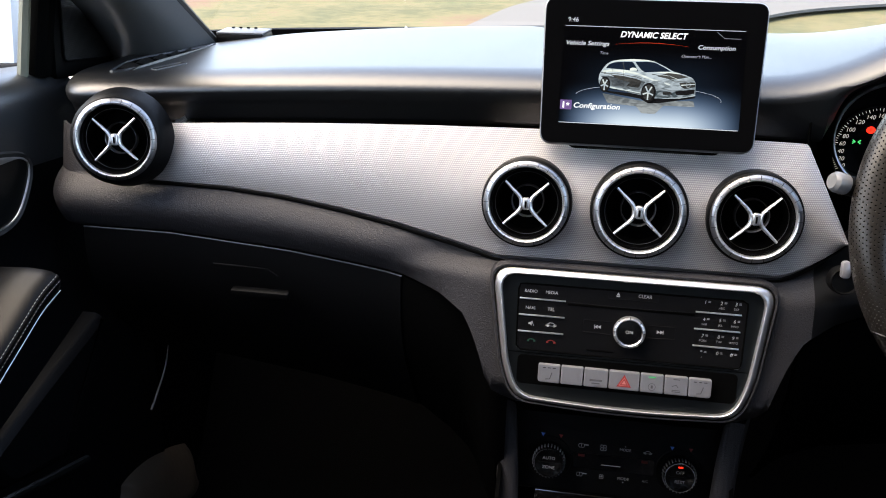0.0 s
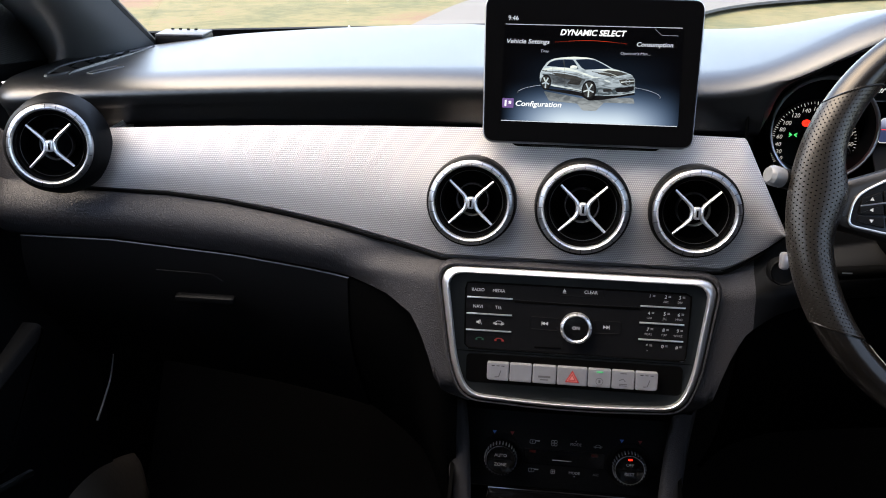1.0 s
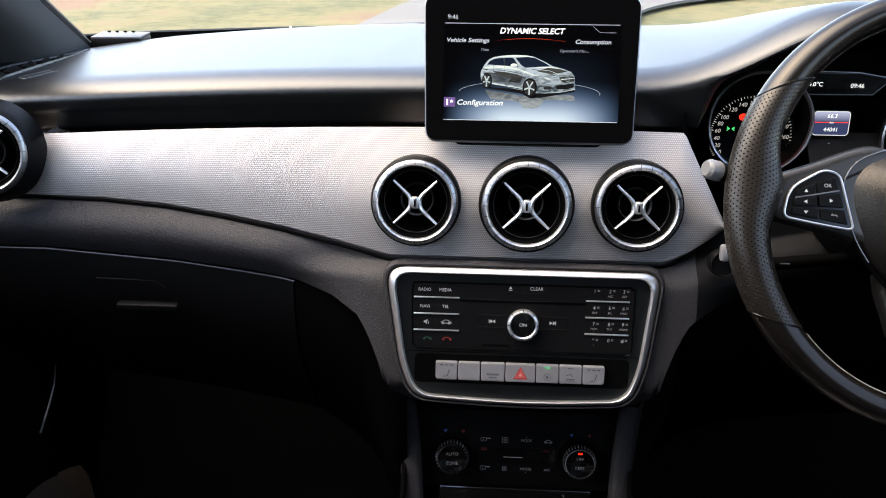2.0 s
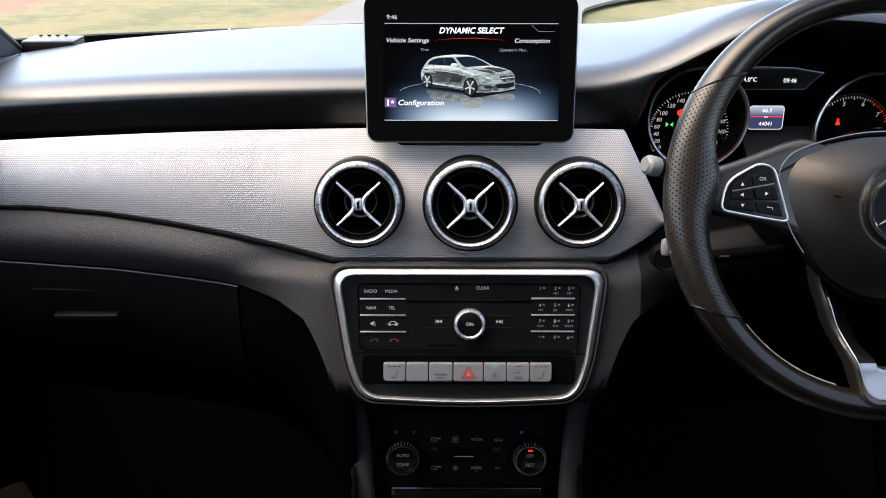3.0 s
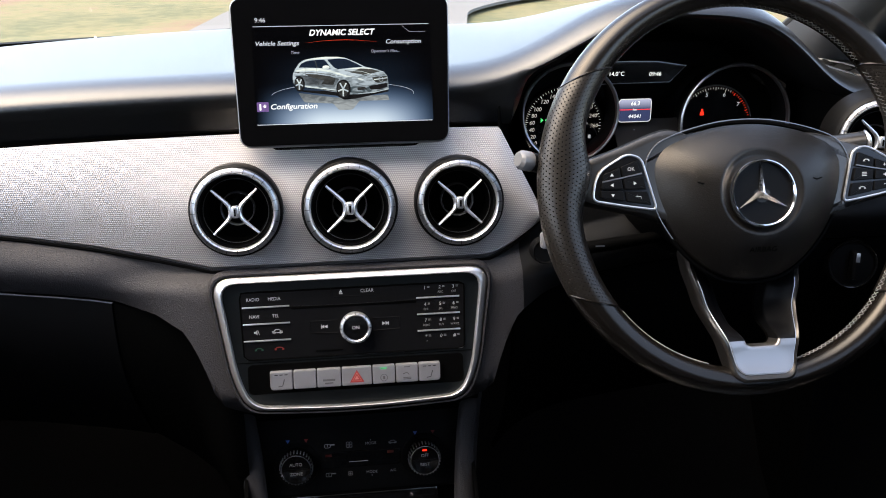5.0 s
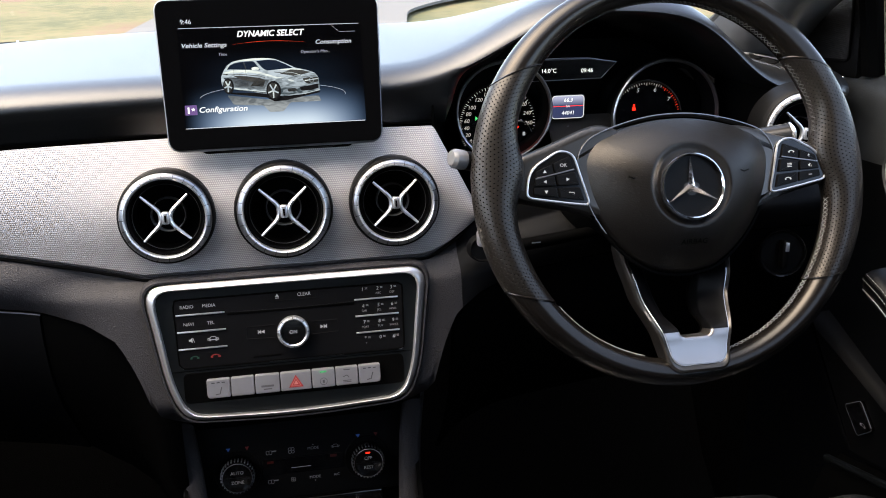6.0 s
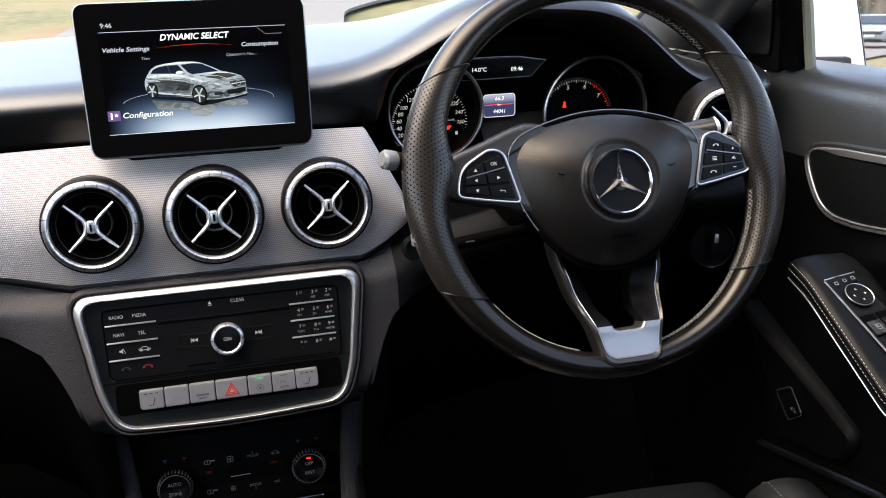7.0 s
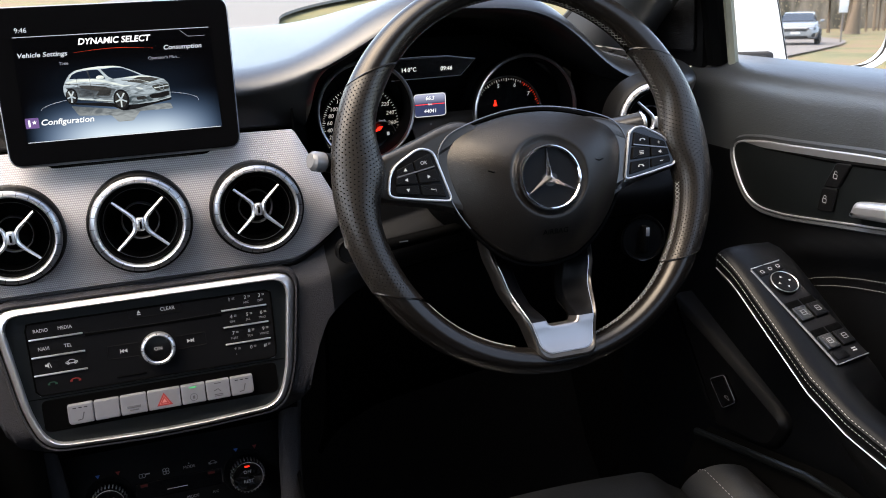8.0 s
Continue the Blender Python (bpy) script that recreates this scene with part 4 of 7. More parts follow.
def build_radio():
    r = thing("audio_panel", "black audio and telephone panel in a satin silver frame", "car radio", m=pose(0, 0.654, 0.819, 73.3))
    outer = rounded([(-0.1385, 0.056), (0.1365, 0.056), (0.1225, -0.045), (0.1085, -0.079), (0.0, -0.0845), (-0.1085, -0.079), (-0.1225, -0.045)], [0.022, 0.022, 0.05, 0.024, 0.09, 0.024, 0.05], 8)
    outer = [tuple(p) for p in resample(outer, 120)]
    inner = rounded([(-0.1285, 0.0485), (0.1265, 0.0485), (0.1150, -0.043), (0.1030, -0.0735), (0.0, -0.0785), (-0.1030, -0.0735), (-0.1150, -0.043)], [0.018, 0.018, 0.05, 0.020, 0.09, 0.020, 0.05], 8)
    inner = [tuple(p) for p in resample(inner, 120)]

    def at(k, z):
        return [(a[0] + (b[0] - a[0]) * k, a[1] + (b[1] - a[1]) * k, z) for a, b in zip(outer, inner)]
    part("surround", loops([at(-0.55, -0.016), at(-0.45, -0.002), at(-0.2, 0.0015), at(0.02, 0.001)], cap=False), LEATHER, r, "grained surround")
    part("frame", loops([at(0.0, -0.010), at(0.0, -0.0035), at(0.05, -0.0022), at(0.22, 0.0006), at(0.5, 0.0032), at(0.76, 0.0046), at(0.86, 0.0048), at(0.94, 0.0042), at(1.0, 0.0028), at(1.0, -0.006)], cap=False), SATIN, r, "satin silver frame")
    face = part("faceplate", plate(shrink(inner, -0.0005), -0.012, -0.0025, 0.001), PANELBLACK, r, "satin black faceplate")
    zf = -0.0025
    # recessed radio block; a fine pale bar draws the glint on its lower edge
    ro = rounded([(-0.1085, -0.0275), (0.1080, -0.0275), (0.1095, 0.0390), (-0.1100, 0.0390)], 0.004)
    block = part("radio_block", plate(ro, zf - 0.004, zf + 0.0012, 0.0008), SATINBLACK, face, "satin black radio block")
    part("block_edge", tube([(x, y, zf + 0.0008) for x, y in resample(ro, 90)], 0.0009, 5, closed=True), DARK, face)
    part("block_glint", tube([(-0.1060, -0.0278, zf + 0.0010), (0.0, -0.0280, zf + 0.0010), (0.1055, -0.0278, zf + 0.0010), (0.1078, -0.0255, zf + 0.0010), (0.1082, -0.0150, zf + 0.0008)], [0.0003, 0.0003, 0.0004, 0.0004, 0.0002], 5), EDGEGREY, face)
    part("seam", box(0.232, 0.0007, 0.0006, 0, pose(0, -0.0305, zf + 0.0003)), DARK, face)
    z = zf + 0.0016
    lines = (0.0243, 0.0078, -0.0088)
    for y in lines:
        part("silver_line", box(0.0455, 0.0016, 0.0016, 0.0004, pose(-0.0855, y, z)), SATIN, face, "slim silver line")
        part("silver_line", box(0.0430, 0.0016, 0.0016, 0.0004, pose(0.0830, y + 0.0008, z)), SATIN, face, "slim silver line")
    part("disc_slot", box(0.122, 0.0022, 0.0008, 0.0002, pose(0.0, 0.0218, z - 0.0003)), DARK, face, "narrow disc slot")
    part("slot_lip", tube([(-0.062, 0.0238, z), (-0.03, 0.0232, z), (0.0, 0.0229, z), (0.03, 0.0232, z), (0.062, 0.0238, z)], 0.0004, 5), BLACK, face)
    for txt, x, y, h in (("RADIO", -0.0975, 0.0318, 0.0031), ("MEDIA", -0.0770, 0.0318, 0.0031), ("NAVI", -0.0970, 0.0150, 0.0032), ("TEL", -0.0765, 0.0150, 0.0032), ("CLEAR", 0.0132, 0.0353, 0.0033)):
        part("key_text", lettering(txt, h, x, y, z, 0, 0.92), PRINT_MID, face)
    part("mute_symbol", icon_speaker(-0.0955, -0.0005, 0.0060, z), PRINT_MID, face)
    part("car_symbol", icon_car(-0.0755, -0.0008, 0.0105, z), PRINT_MID, face)
    part("call_symbol", icon_phone(-0.0940, -0.0175, 0.0075, z), GREENPRINT, face)
    part("hang_up_symbol", icon_phone(-0.0745, -0.0175, 0.0085, z), REDPRINT, face)
    part("eject_symbol", merge(icon_triangle(-0.0125, 0.0356, 0.0020, 90, z), flat_shape(rect(0.0034, 0.0007, -0.0125, 0.0335), z)), PRINT_MID, face)
    for s in (-1, 1):
        x = s * 0.0295
        part("skip_symbol", merge(*[icon_triangle(x + s * k * 0.0032 - s * 0.0016, 0.0018, 0.0021, 0 if s > 0 else 180, z) for k in (0, 1)], flat_shape(rect(0.0006, 0.0040, x + s * 0.0034, 0.0018), z)), PRINT_MID, face)
        part("skip_key_edge", tube([(s * 0.017, 0.0078, z), (s * 0.0435, 0.0078, z), (s * 0.0440, 0.0065, z), (s * 0.0440, -0.0040, z), (s * 0.017, -0.0048, z)], 0.0002, 4), BLACK, face)
    part("card_slot", box(0.0265, 0.0012, 0.0008, 0.0002, pose(-0.026, -0.0222, z - 0.0002)), DARK, face)
    part("card_notch", flat_shape([(-0.039, -0.0205), (-0.013, -0.0205), (-0.017, -0.0215), (-0.035, -0.0215)], z), BLACK, face)
    part("top_key_edge", tube([(-0.022, 0.0395, z), (-0.0215, 0.0310, z), (0.026, 0.0310, z), (0.0265, 0.0395, z)], 0.0002, 4), BLACK, face)
    # keypad
    cols, rows = (0.0700, 0.0850, 0.0985), (0.0350, 0.0183, 0.0022, -0.0140)
    pad = (("1", ""), ("2", "ABC"), ("3", "DEF"), ("4", "GHI"), ("5", "JKL"), ("6", "MNO"), ("7", "PQRS"), ("8", "TUV"), ("9", "WXYZ"), ("*", "+"), ("0", ""), ("#", ""))
    for k, (dg, small) in enumerate(pad):
        x, y = cols[k % 3], rows[k // 3]
        part("digit", lettering(dg, 0.0033, x, y, z, 0.08), PRINT_MID, face)
        part("side_mark", bars(x + 0.0038, y + 0.0006, 0.0024, 0.0016, 2, z), PRINT_DIM, face)
        if small:
            part("small_letters", lettering(small, 0.0021, x + 0.0006, y - 0.0048, z, 0, 0.95), PRINT_DIM, face)
    # volume knob
    kb = part("volume_knob", lathe([(0.0152, z - 0.002), (0.0152, z + 0.006), (0.0146, z + 0.0078), (0.0124, z + 0.0086), (0.0116, z + 0.0075), (0.0116, z + 0.0055), (0.0, z + 0.0058)], 56, pose(0.0005, 0.0, 0)), GLOSS, r, "black volume knob in a knurled silver ring")
    part("knob_ring", lathe([(0.0154, z + 0.001), (0.0155, z + 0.0062), (0.0148, z + 0.0082), (0.0130, z + 0.0090), (0.0119, z + 0.0080), (0.0119, z + 0.006)], 56, pose(0.0005, 0, 0)), SATIN, kb, "knurled silver ring")
    for a in range(0, 360, 15):
        part("notch", box(0.0022, 0.0007, 0.0018, 0.0002, pose(0.0005, 0, 0, 0, 0, a) @ pose(0.0142, 0, z + 0.0080)), BLACK if a % 45 == 0 else SATIN, kb)
    part("knob_text", lettering("ON", 0.0033, 0.0005, 0.0, z + 0.0061), PRINT, kb)
    # row of seven silver keys in a dark trough
    part("trough", plate(rounded(rect(0.213, 0.030, 0, -0.0475), 0.006), zf - 0.002, zf + 0.0005, 0.0006), DARK, face, "black trough for the keys")
    edges = (-0.0848, -0.0622, -0.0395, -0.0153, 0.0150, 0.0380, 0.0608, 0.0830)
    for k, (a, b) in enumerate(zip(edges, edges[1:])):
        w = b - a - 0.0009
        o = rounded([(a, -0.0575), (b - 0.0009, -0.0575), (b - 0.0009, -0.0395), (a, -0.0395)], [0.004 if k == 0 else 0.0016, 0.004 if k == 6 else 0.0016, 0.0016, 0.0016])
        key = part("silver_key", plate(o, zf - 0.002, zf + 0.0075, 0.0008), KEYSILVER, face, "silver push key")
        cx = (a + b - 0.0009) / 2
        zk = zf + 0.0077
        if k in (0, 6):
            part("level_marks", merge(*[flat_shape(rect(0.0030, 0.0007, cx + d, -0.0425), zk) for d in (-0.0048, 0, 0.0048)]), DARK, key)
            part("seat_symbol", stroke([(cx - 0.003, -0.054), (cx + 0.001, -0.0535), (cx + 0.003, -0.047)], 0.0010, zk), KEYPRINT, key)
        elif k == 2:
            part("key_print", merge(bars(cx, -0.0505, 0.012, 0.0020, 1, zk), bars(cx, -0.0535, 0.008, 0.0012, 1, zk)), KEYPRINT, key)
        elif k == 3:
            part("hazard_triangle", icon_triangle(cx, -0.0503, 0.0082, 90, zk), REDPAINT, key, "red warning triangle")
            part("hazard_line", stroke([(cx + 0.0052 * math.cos(radians(90 + 120 * j)), -0.0503 + 0.0052 * math.sin(radians(90 + 120 * j))) for j in range(3)], 0.0007, zk + 0.0001, True), PINKPRINT, key)
            part("hazard_core", icon_triangle(cx, -0.0503, 0.0026, 90, zk + 0.0001), PINKPRINT, key)
        elif k == 4:
            part("lit_mark", flat_shape(rect(0.0062, 0.0010, cx, -0.0420), zk), LED_GREEN, key, "small lit green mark")
            part("stop_symbol", merge(stroke(ellipse(cx, -0.0515, 0.0034, 0.0034, 18), 0.0005, zk, True), flat_shape(rect(0.002, 0.003, cx, -0.0515), zk)), KEYPRINT, key)
        elif k == 5:
            part("unlit_mark", flat_shape(rect(0.0062, 0.0009, cx, -0.0420), zk), KEYPRINT, key)
            part("key_print", merge(stroke([(cx - 0.004, -0.049), (cx, -0.0475), (cx + 0.002, -0.050)], 0.0008, zk), bars(cx, -0.0535, 0.008, 0.0022, 2, zk)), KEYPRINT, key)


build_radio()


# ---- heating and cooling panel, and the console below ----
def build_climate():
    c = thing("climate_panel", "dark climate control panel with two knurled knobs", "climate control", m=pose(0, 0.690, 0.636, 73.3))
    o = rounded([(-0.112, -0.037), (0.112, -0.037), (0.124, 0.058), (-0.124, 0.058)], 0.006)
    part("panel", plate(o, -0.03, 0.0, 0.002), BLACK, c, "satin black panel")
    dk = part("window_strip", plate(rounded(rect(0.088, 0.018, 0, 0.001), 0.003), -0.002, 0.0008, 0.0006), GLOSS, c, "glossy strip")
    z = 0.0012
    for s, words in ((-1, ("AUTO", "ZONE")), (1, ("OFF", "REST"))):
        x = s * 0.0695
        k = part("knob", lathe([(0.0185, 0.0), (0.0185, 0.004), (0.0172, 0.006), (0.0168, 0.017), (0.0155, 0.0185), (0.0148, 0.0180), (0.0, 0.0182)], 56, pose(x, 0, 0)), GLOSS, c, "black temperature knob")
        part("knob_ring", lathe([(0.0165, 0.0175), (0.0160, 0.0192), (0.0152, 0.0192), (0.0148, 0.0180)], 56, pose(x, 0, 0)), CHROME, k, "thin chrome ring")
        for a in range(0, 360, 12):
            part("rib", box(0.0024, 0.0011, 0.0085, 0.0004, pose(x, 0, 0, 0, 0, a) @ pose(0.0170, 0, 0.0120)), RINGGREY, k)
        part("split_line", box(0.026, 0.0004, 0.0003, 0, pose(x, 0.0005, 0.0184)), BLACK, k)
        for w, dy in zip(words, (0.0052, -0.0050)):
            part("knob_text", lettering(w, 0.0034, x, dy, 0.0186), PRINT_DIM, k)
        if s > 0:
            part("lit_mark", flat_shape(rect(0.0048, 0.0017, x, 0.0112), 0.0187), LED_RED, k, "small lit red mark")
        part("cool_mark", icon_triangle(x - 0.0085, 0.0262, 0.0027, 30, z), BLUEPRINT, c, "blue triangle")
        part("warm_mark", icon_triangle(x + 0.0112, 0.0262, 0.0027, 150, z), REDPRINT, c, "red triangle")
        part("knob_dish", lathe([(0.0250, 0.0003), (0.0240, 0.0014), (0.0205, 0.0006), (0.0190, 0.0002)], 48, pose(x, 0, 0)), BLACK, c)
    for y, up in ((0.0178, 1), (-0.0147, -1)):
        part("screen_symbol", merge(stroke(rounded(rect(0.0060, 0.0040, -0.0355, y), 0.0012), 0.0005, z, True), stroke([(-0.0355, y + 0.002), (-0.0355, y - 0.001)], 0.0006, z), bars(-0.0300, y + 0.0012, 0.0045, 0.0013, 1, z)), PRINT_DIM, c)
        r = 0.0022 if up > 0 else 0.0015
        part("fan_symbol", merge(*[stroke(ellipse(-0.0118 + r * math.cos(radians(a)), y + r * math.sin(radians(a)), r * 0.75, r * 0.75, 10), 0.0005, z, True) for a in (45, 135, 225, 315)]), PRINT_DIM, c)
        part("mode_text", lettering("MODE", 0.0030, 0.0118, y, z), PRINT_DIM, c)
        part("mode_mark", icon_triangle(0.0118, y + up * 0.0038, 0.0009, 90 * up, z), PRINT_DIM, c)
    part("recirculate_symbol", icon_car(0.0358, 0.0172, 0.0092, z), PRINT_DIM, c)
    part("key_text", lettering("A/C", 0.0027, 0.0352, -0.0147, z), PRINT_DIM, c)
    part("bright_line", flat_shape(rect(0.021, 0.0006, -0.0025, -0.0015), z + 0.0002), PRINT, dk)
    for s in (-1, 1):
        part("red_glimmer", flat_shape(rect(0.007, 0.0028, s * 0.034 - 0.001, 0.0068), z), surface("dim_red_glass", (0.05, 0.004, 0.003), 0.3, bump=0) if s < 0 else bpy.data.materials["dim_red_glass"], dk)


def build_console():
    c = thing("centre_console", "black centre console with grained side rails and a storage lid", "console", (0, 0.5, 0.28))
    for s in (-1, 1):
        path = [(s * 0.1225, 0.690, 0.715), (s * 0.1185, 0.685, 0.680), (s * 0.1150, 0.675, 0.645), (s * 0.1115, 0.655, 0.600), (s * 0.109, 0.615, 0.556), (s * 0.105, 0.54, 0.52), (s * 0.098, 0.35, 0.50), (s * 0.10, 0.0, 0.50)]
        part("side_rail", tube(smooth_row(path, 30), 0.0080, 12, squash=1.5, up=(1, 0, 0)), LEATHER, c, "grained black side rail")
        part("side_wall", sheet(12, 10, lambda u, v: (s * (0.124 - 0.010 * u + 0.02 * v), 0.70 - 0.75 * u, (0.66 - 0.15 * smooth(0, 0.25, u)) * (1 - v) + 0.28 * v), 0.004), DARK, c)
    lid = part("storage_lid", sheet(10, 14, lambda u, v: ((-0.081 + 0.162 * u), 0.672 - 0.20 * v, 0.604 - 0.075 * v - 0.004 * math.sin(math.pi * v)), 0.006), GLOSS, c, "dark storage lid with a bright edge")
    part("lid_edge", tube(rounded_path([(-0.082, 0.58, 0.575), (-0.082, 0.671, 0.6055), (0.082, 0.671, 0.6055), (0.082, 0.58, 0.575)]), 0.0011, 6), CHROME, lid, "bright edge")
    part("deck", sheet(10, 16, lambda u, v: (-0.105 + 0.21 * u, 0.69 - 0.75 * v, 0.598 - 0.105 * smooth(0, 0.4, v) - 0.006), 0.004), DARK, c)
    part("apron", sheet(8, 6, lambda u, v: (-0.128 + 0.256 * u, 0.678 + 0.022 * v, 0.722 - 0.03 * v), 0.004), DARK, c)


def rounded_path(pts):
    return [p for a, b in zip(pts, pts[1:]) for p in (Vector(a).lerp(Vector(b), k / 6) for k in range(6))] + [Vector(pts[-1])]


build_climate()
build_console()


# ---- steering wheel ----
PADLINE = [(0.0, 0.0610), (0.020, 0.0598), (0.040, 0.0560), (0.060, 0.0500), (0.076, 0.0425), (0.085, 0.0310), (0.0875, 0.018), (0.0840, -0.004), (0.0760, -0.026), (0.0640, -0.046), (0.0480, -0.064), (0.0300, -0.077), (0.0150, -0.0815), (0.0, -0.083)]


RIM_X, RIM_Y = -0.0042, 0.0035


def rim_inner(a):
    """Inner radius of the rim at angle a, in degrees from the right-hand side."""
    side = abs(math.cos(radians(a))) ** 3
    fold = min(abs((a - t + 180) % 360 - 180) for t in (6, 174))
    return 0.1618 - 0.0100 * side - 0.0120 * math.exp(-(fold / 10.5) ** 2)


def rim_point(a, b, grow=0.0):
    """A point of the rim's skin: a round the wheel in degrees, b round the tube (0 outermost)."""
    ri = rim_inner(a)
    r = (0.1866 + ri) / 2 + ((0.1866 - ri) / 2 + grow) * math.cos(b)
    rb = 0.0158 + 0.0022 * abs(math.cos(radians(a))) ** 2 + grow
    return (RIM_X + r * math.cos(radians(a)), RIM_Y + r * math.sin(radians(a)), rb * math.sin(b))


def slant(ends, b):
    """Angle of a slanting seam, given where it lies at the outer and at the inner edge."""
    return (ends[0] + ends[1]) / 2 + (ends[0] - ends[1]) / 2 * math.cos(b)


SEAMS = ((28.5, 42.0), (150.5, 137.0), (208.5, 220.0), (330.0, 320.0))


def rim_piece(e0, e1, grow=0.0):
    """A stretch of the rim between two seams, with UV in metres."""
    n = max(6, int(abs(e1[0] - e0[0]) / 1.2))

    def ang(u, v):
        b = 2 * math.pi * v
        a0, a1 = slant(e0, b), slant(e1, b)
        return a0 + (a1 - a0) * u
    bm = sheet(n, 64, lambda u, v: rim_point(ang(u, v), 2 * math.pi * v, grow), closed_v=True, uv=lambda u, v: (radians(ang(u, v)) * 0.172, v * 0.108))
    if abs(e1[0] - e0[0]) < 359:
        bm.edges.ensure_lookup_table()
        bmesh.ops.holes_fill(bm, edges=[e for e in bm.edges if e.is_boundary], sides=0)
    return bm


def build_wheel():
    w = thing("steering_wheel", "black leather steering wheel with perforated grips and pale stitching", "steering wheel", m=pose(0.353, 0.587, 0.969, 66.1))
    part("rim_core", rim_piece((0, 0), (360, 360), -0.0045), DARK, w)
    ur, ul, ll, lr = SEAMS
    step = lambda e, d, turn=0: (e[0] + d + turn, e[1] + d + turn)
    part("rim_leather", rim_piece(step(ur, 0.35), step(ul, -0.35)), WHEEL, w, "smooth black leather")
    part("rim_leather", rim_piece(step(ll, 0.35), step(lr, -0.35)), WHEEL, w, "smooth black leather")
    part("grip", rim_piece(step(lr, 0.35, -360), step(ur, -0.35), 0.0003), GRIP, w, "perforated black leather grip")
    part("grip", rim_piece(step(ul, 0.35), step(ll, -0.35), 0.0003), GRIP, w, "perforated black leather grip")
    # raised seams where the grips begin
    for e in SEAMS:
        ring = [2 * math.pi * k / 36 for k in range(36)]
        part("seam", tube([rim_point(slant(e, b), b, 0.0) for b in ring], 0.0010, 6, closed=True), WHEEL, w)
    # crossed stitches along the inner edge
    def inner(a, side):
        return rim_point(a, math.pi - side, 0.0004)
    # one seam in two tones: shade painted into the upper stitches' colour
    for spans, mat, label in ((((14, 40), (44, 135), (139, 152)), DIMTHREAD, "crossed stitching with shade put into its thread colour"), (((-76, -10), (222, 256)), THREAD, "pale crossed stitching")):
        bits = []
        for k in [a0 + 1.5 * j for a0, a1 in spans for j in range(int((a1 - a0) / 1.5))]:
            slip = 0.04 * math.sin(k * 5.3)
            bits.append(tube([inner(k, -0.08 + slip), inner(k + 0.65, 0.09), inner(k + 1.3, 0.26 + slip)], 0.00032, 4))
            bits.append(tube([inner(k, 0.26 - slip), inner(k + 0.65, 0.09), inner(k + 1.3, -0.08)], 0.00032, 4))
        tagged(part("stitching", merge(*bits), mat, w, label), kind="stuff")

    # airbag cover: a dome with a dish for the emblem
    half = [(p.x, p.y) for p in smooth_row([(-PADLINE[1][0], PADLINE[1][1], 0)] + [(x, y, 0) for x, y in PADLINE] + [(-PADLINE[-2][0], PADLINE[-2][1], 0)], 151)]
    half = [(x, y) for x, y in half if x >= -1e-4]
    full = [(x * 1.06, y) for x, y in half + [(-x, y) for x, y in half[-2:0:-1]]]
    line = resample(full, 192)
    c0 = Vector((0.0, -0.008))

    def dome(u, v):
        p = Vector(line[round(u * 192) % 192])
        rho = v
        q = c0 + (p - c0) * rho
        h = 0.0350 * (1 - rho ** 2.6) - 0.002
        d = math.hypot(q.x, q.y + 0.004)
        h -= 0.0058 * (1 - smooth(0.0305, 0.0385, d))
        if rho > 0.97:
            h -= 0.006
        return (q.x, q.y, h)
    pad = part("airbag_cover", sheet(192, 72, dome, closed_u=True), AIRBAG, w, "grained dark airbag cover")
    part("cover_gap", tube([(p.x * 1.004, p.y * 1.004, -0.0035) for p in line], 0.0020, 6, closed=True), DARK, w)
    arc = [Vector(line[k % 192]) for k in range(-64, 55)]
    part("bright_line", tube([(p.x * 1.02, p.y * 1.02, 0.0046) for p in arc], 0.0006, 6), EDGEGREY, w, "fine satin line round the cover")
    # emblem: a plain ring with a three-armed shape
    eb = part("emblem_ring", lathe([(0.0296, 0.0190), (0.0298, 0.0232), (0.0291, 0.0247), (0.0281, 0.0250), (0.0270, 0.0240), (0.0267, 0.0205)], 60, pose(0.0, -0.006, 0.0068)), CHROME, w, "polished ring emblem with three arms")
    part("emblem_dish", lathe([(0.0272, 0.0208), (0.015, 0.0204), (0.0, 0.0203)], 48, pose(0.0, -0.006, 0.0068)), BLACK, eb)
    for a in (90, 210, 330):
        bm = bmesh.new()
        tip = bm.verts.new((0.0272, 0, 0.0218))
        top = bm.verts.new((0, 0, 0.0262))
        l, rr = bm.verts.new((0.0019, 0.0033, 0.0206)), bm.verts.new((0.0019, -0.0033, 0.0206))
        for f in ((tip, top, l), (tip, rr, top), (l, top, rr)):
            bm.faces.new(f)
        bm.transform(Matrix.Translation((0.0, -0.006, 0.0068)) @ pose(0, 0, 0, 0, 0, a))
        part("arm", bm, CHROME, eb, flat=True)
    part("cover_text", lettering("AIRBAG", 0.0050, 0.0, 0.0, 0.0), DARK, pad, "embossed word", m=pose(0, -0.0545, 0.0240, 30))
    for s in (-1, 1):
        part("horn_mark", tube([(s * 0.052 - 0.005, 0.006, 0.0265), (s * 0.052, 0.0045, 0.0256), (s * 0.052 + 0.005, 0.006, 0.0243)], 0.0006, 5), DARK, pad)

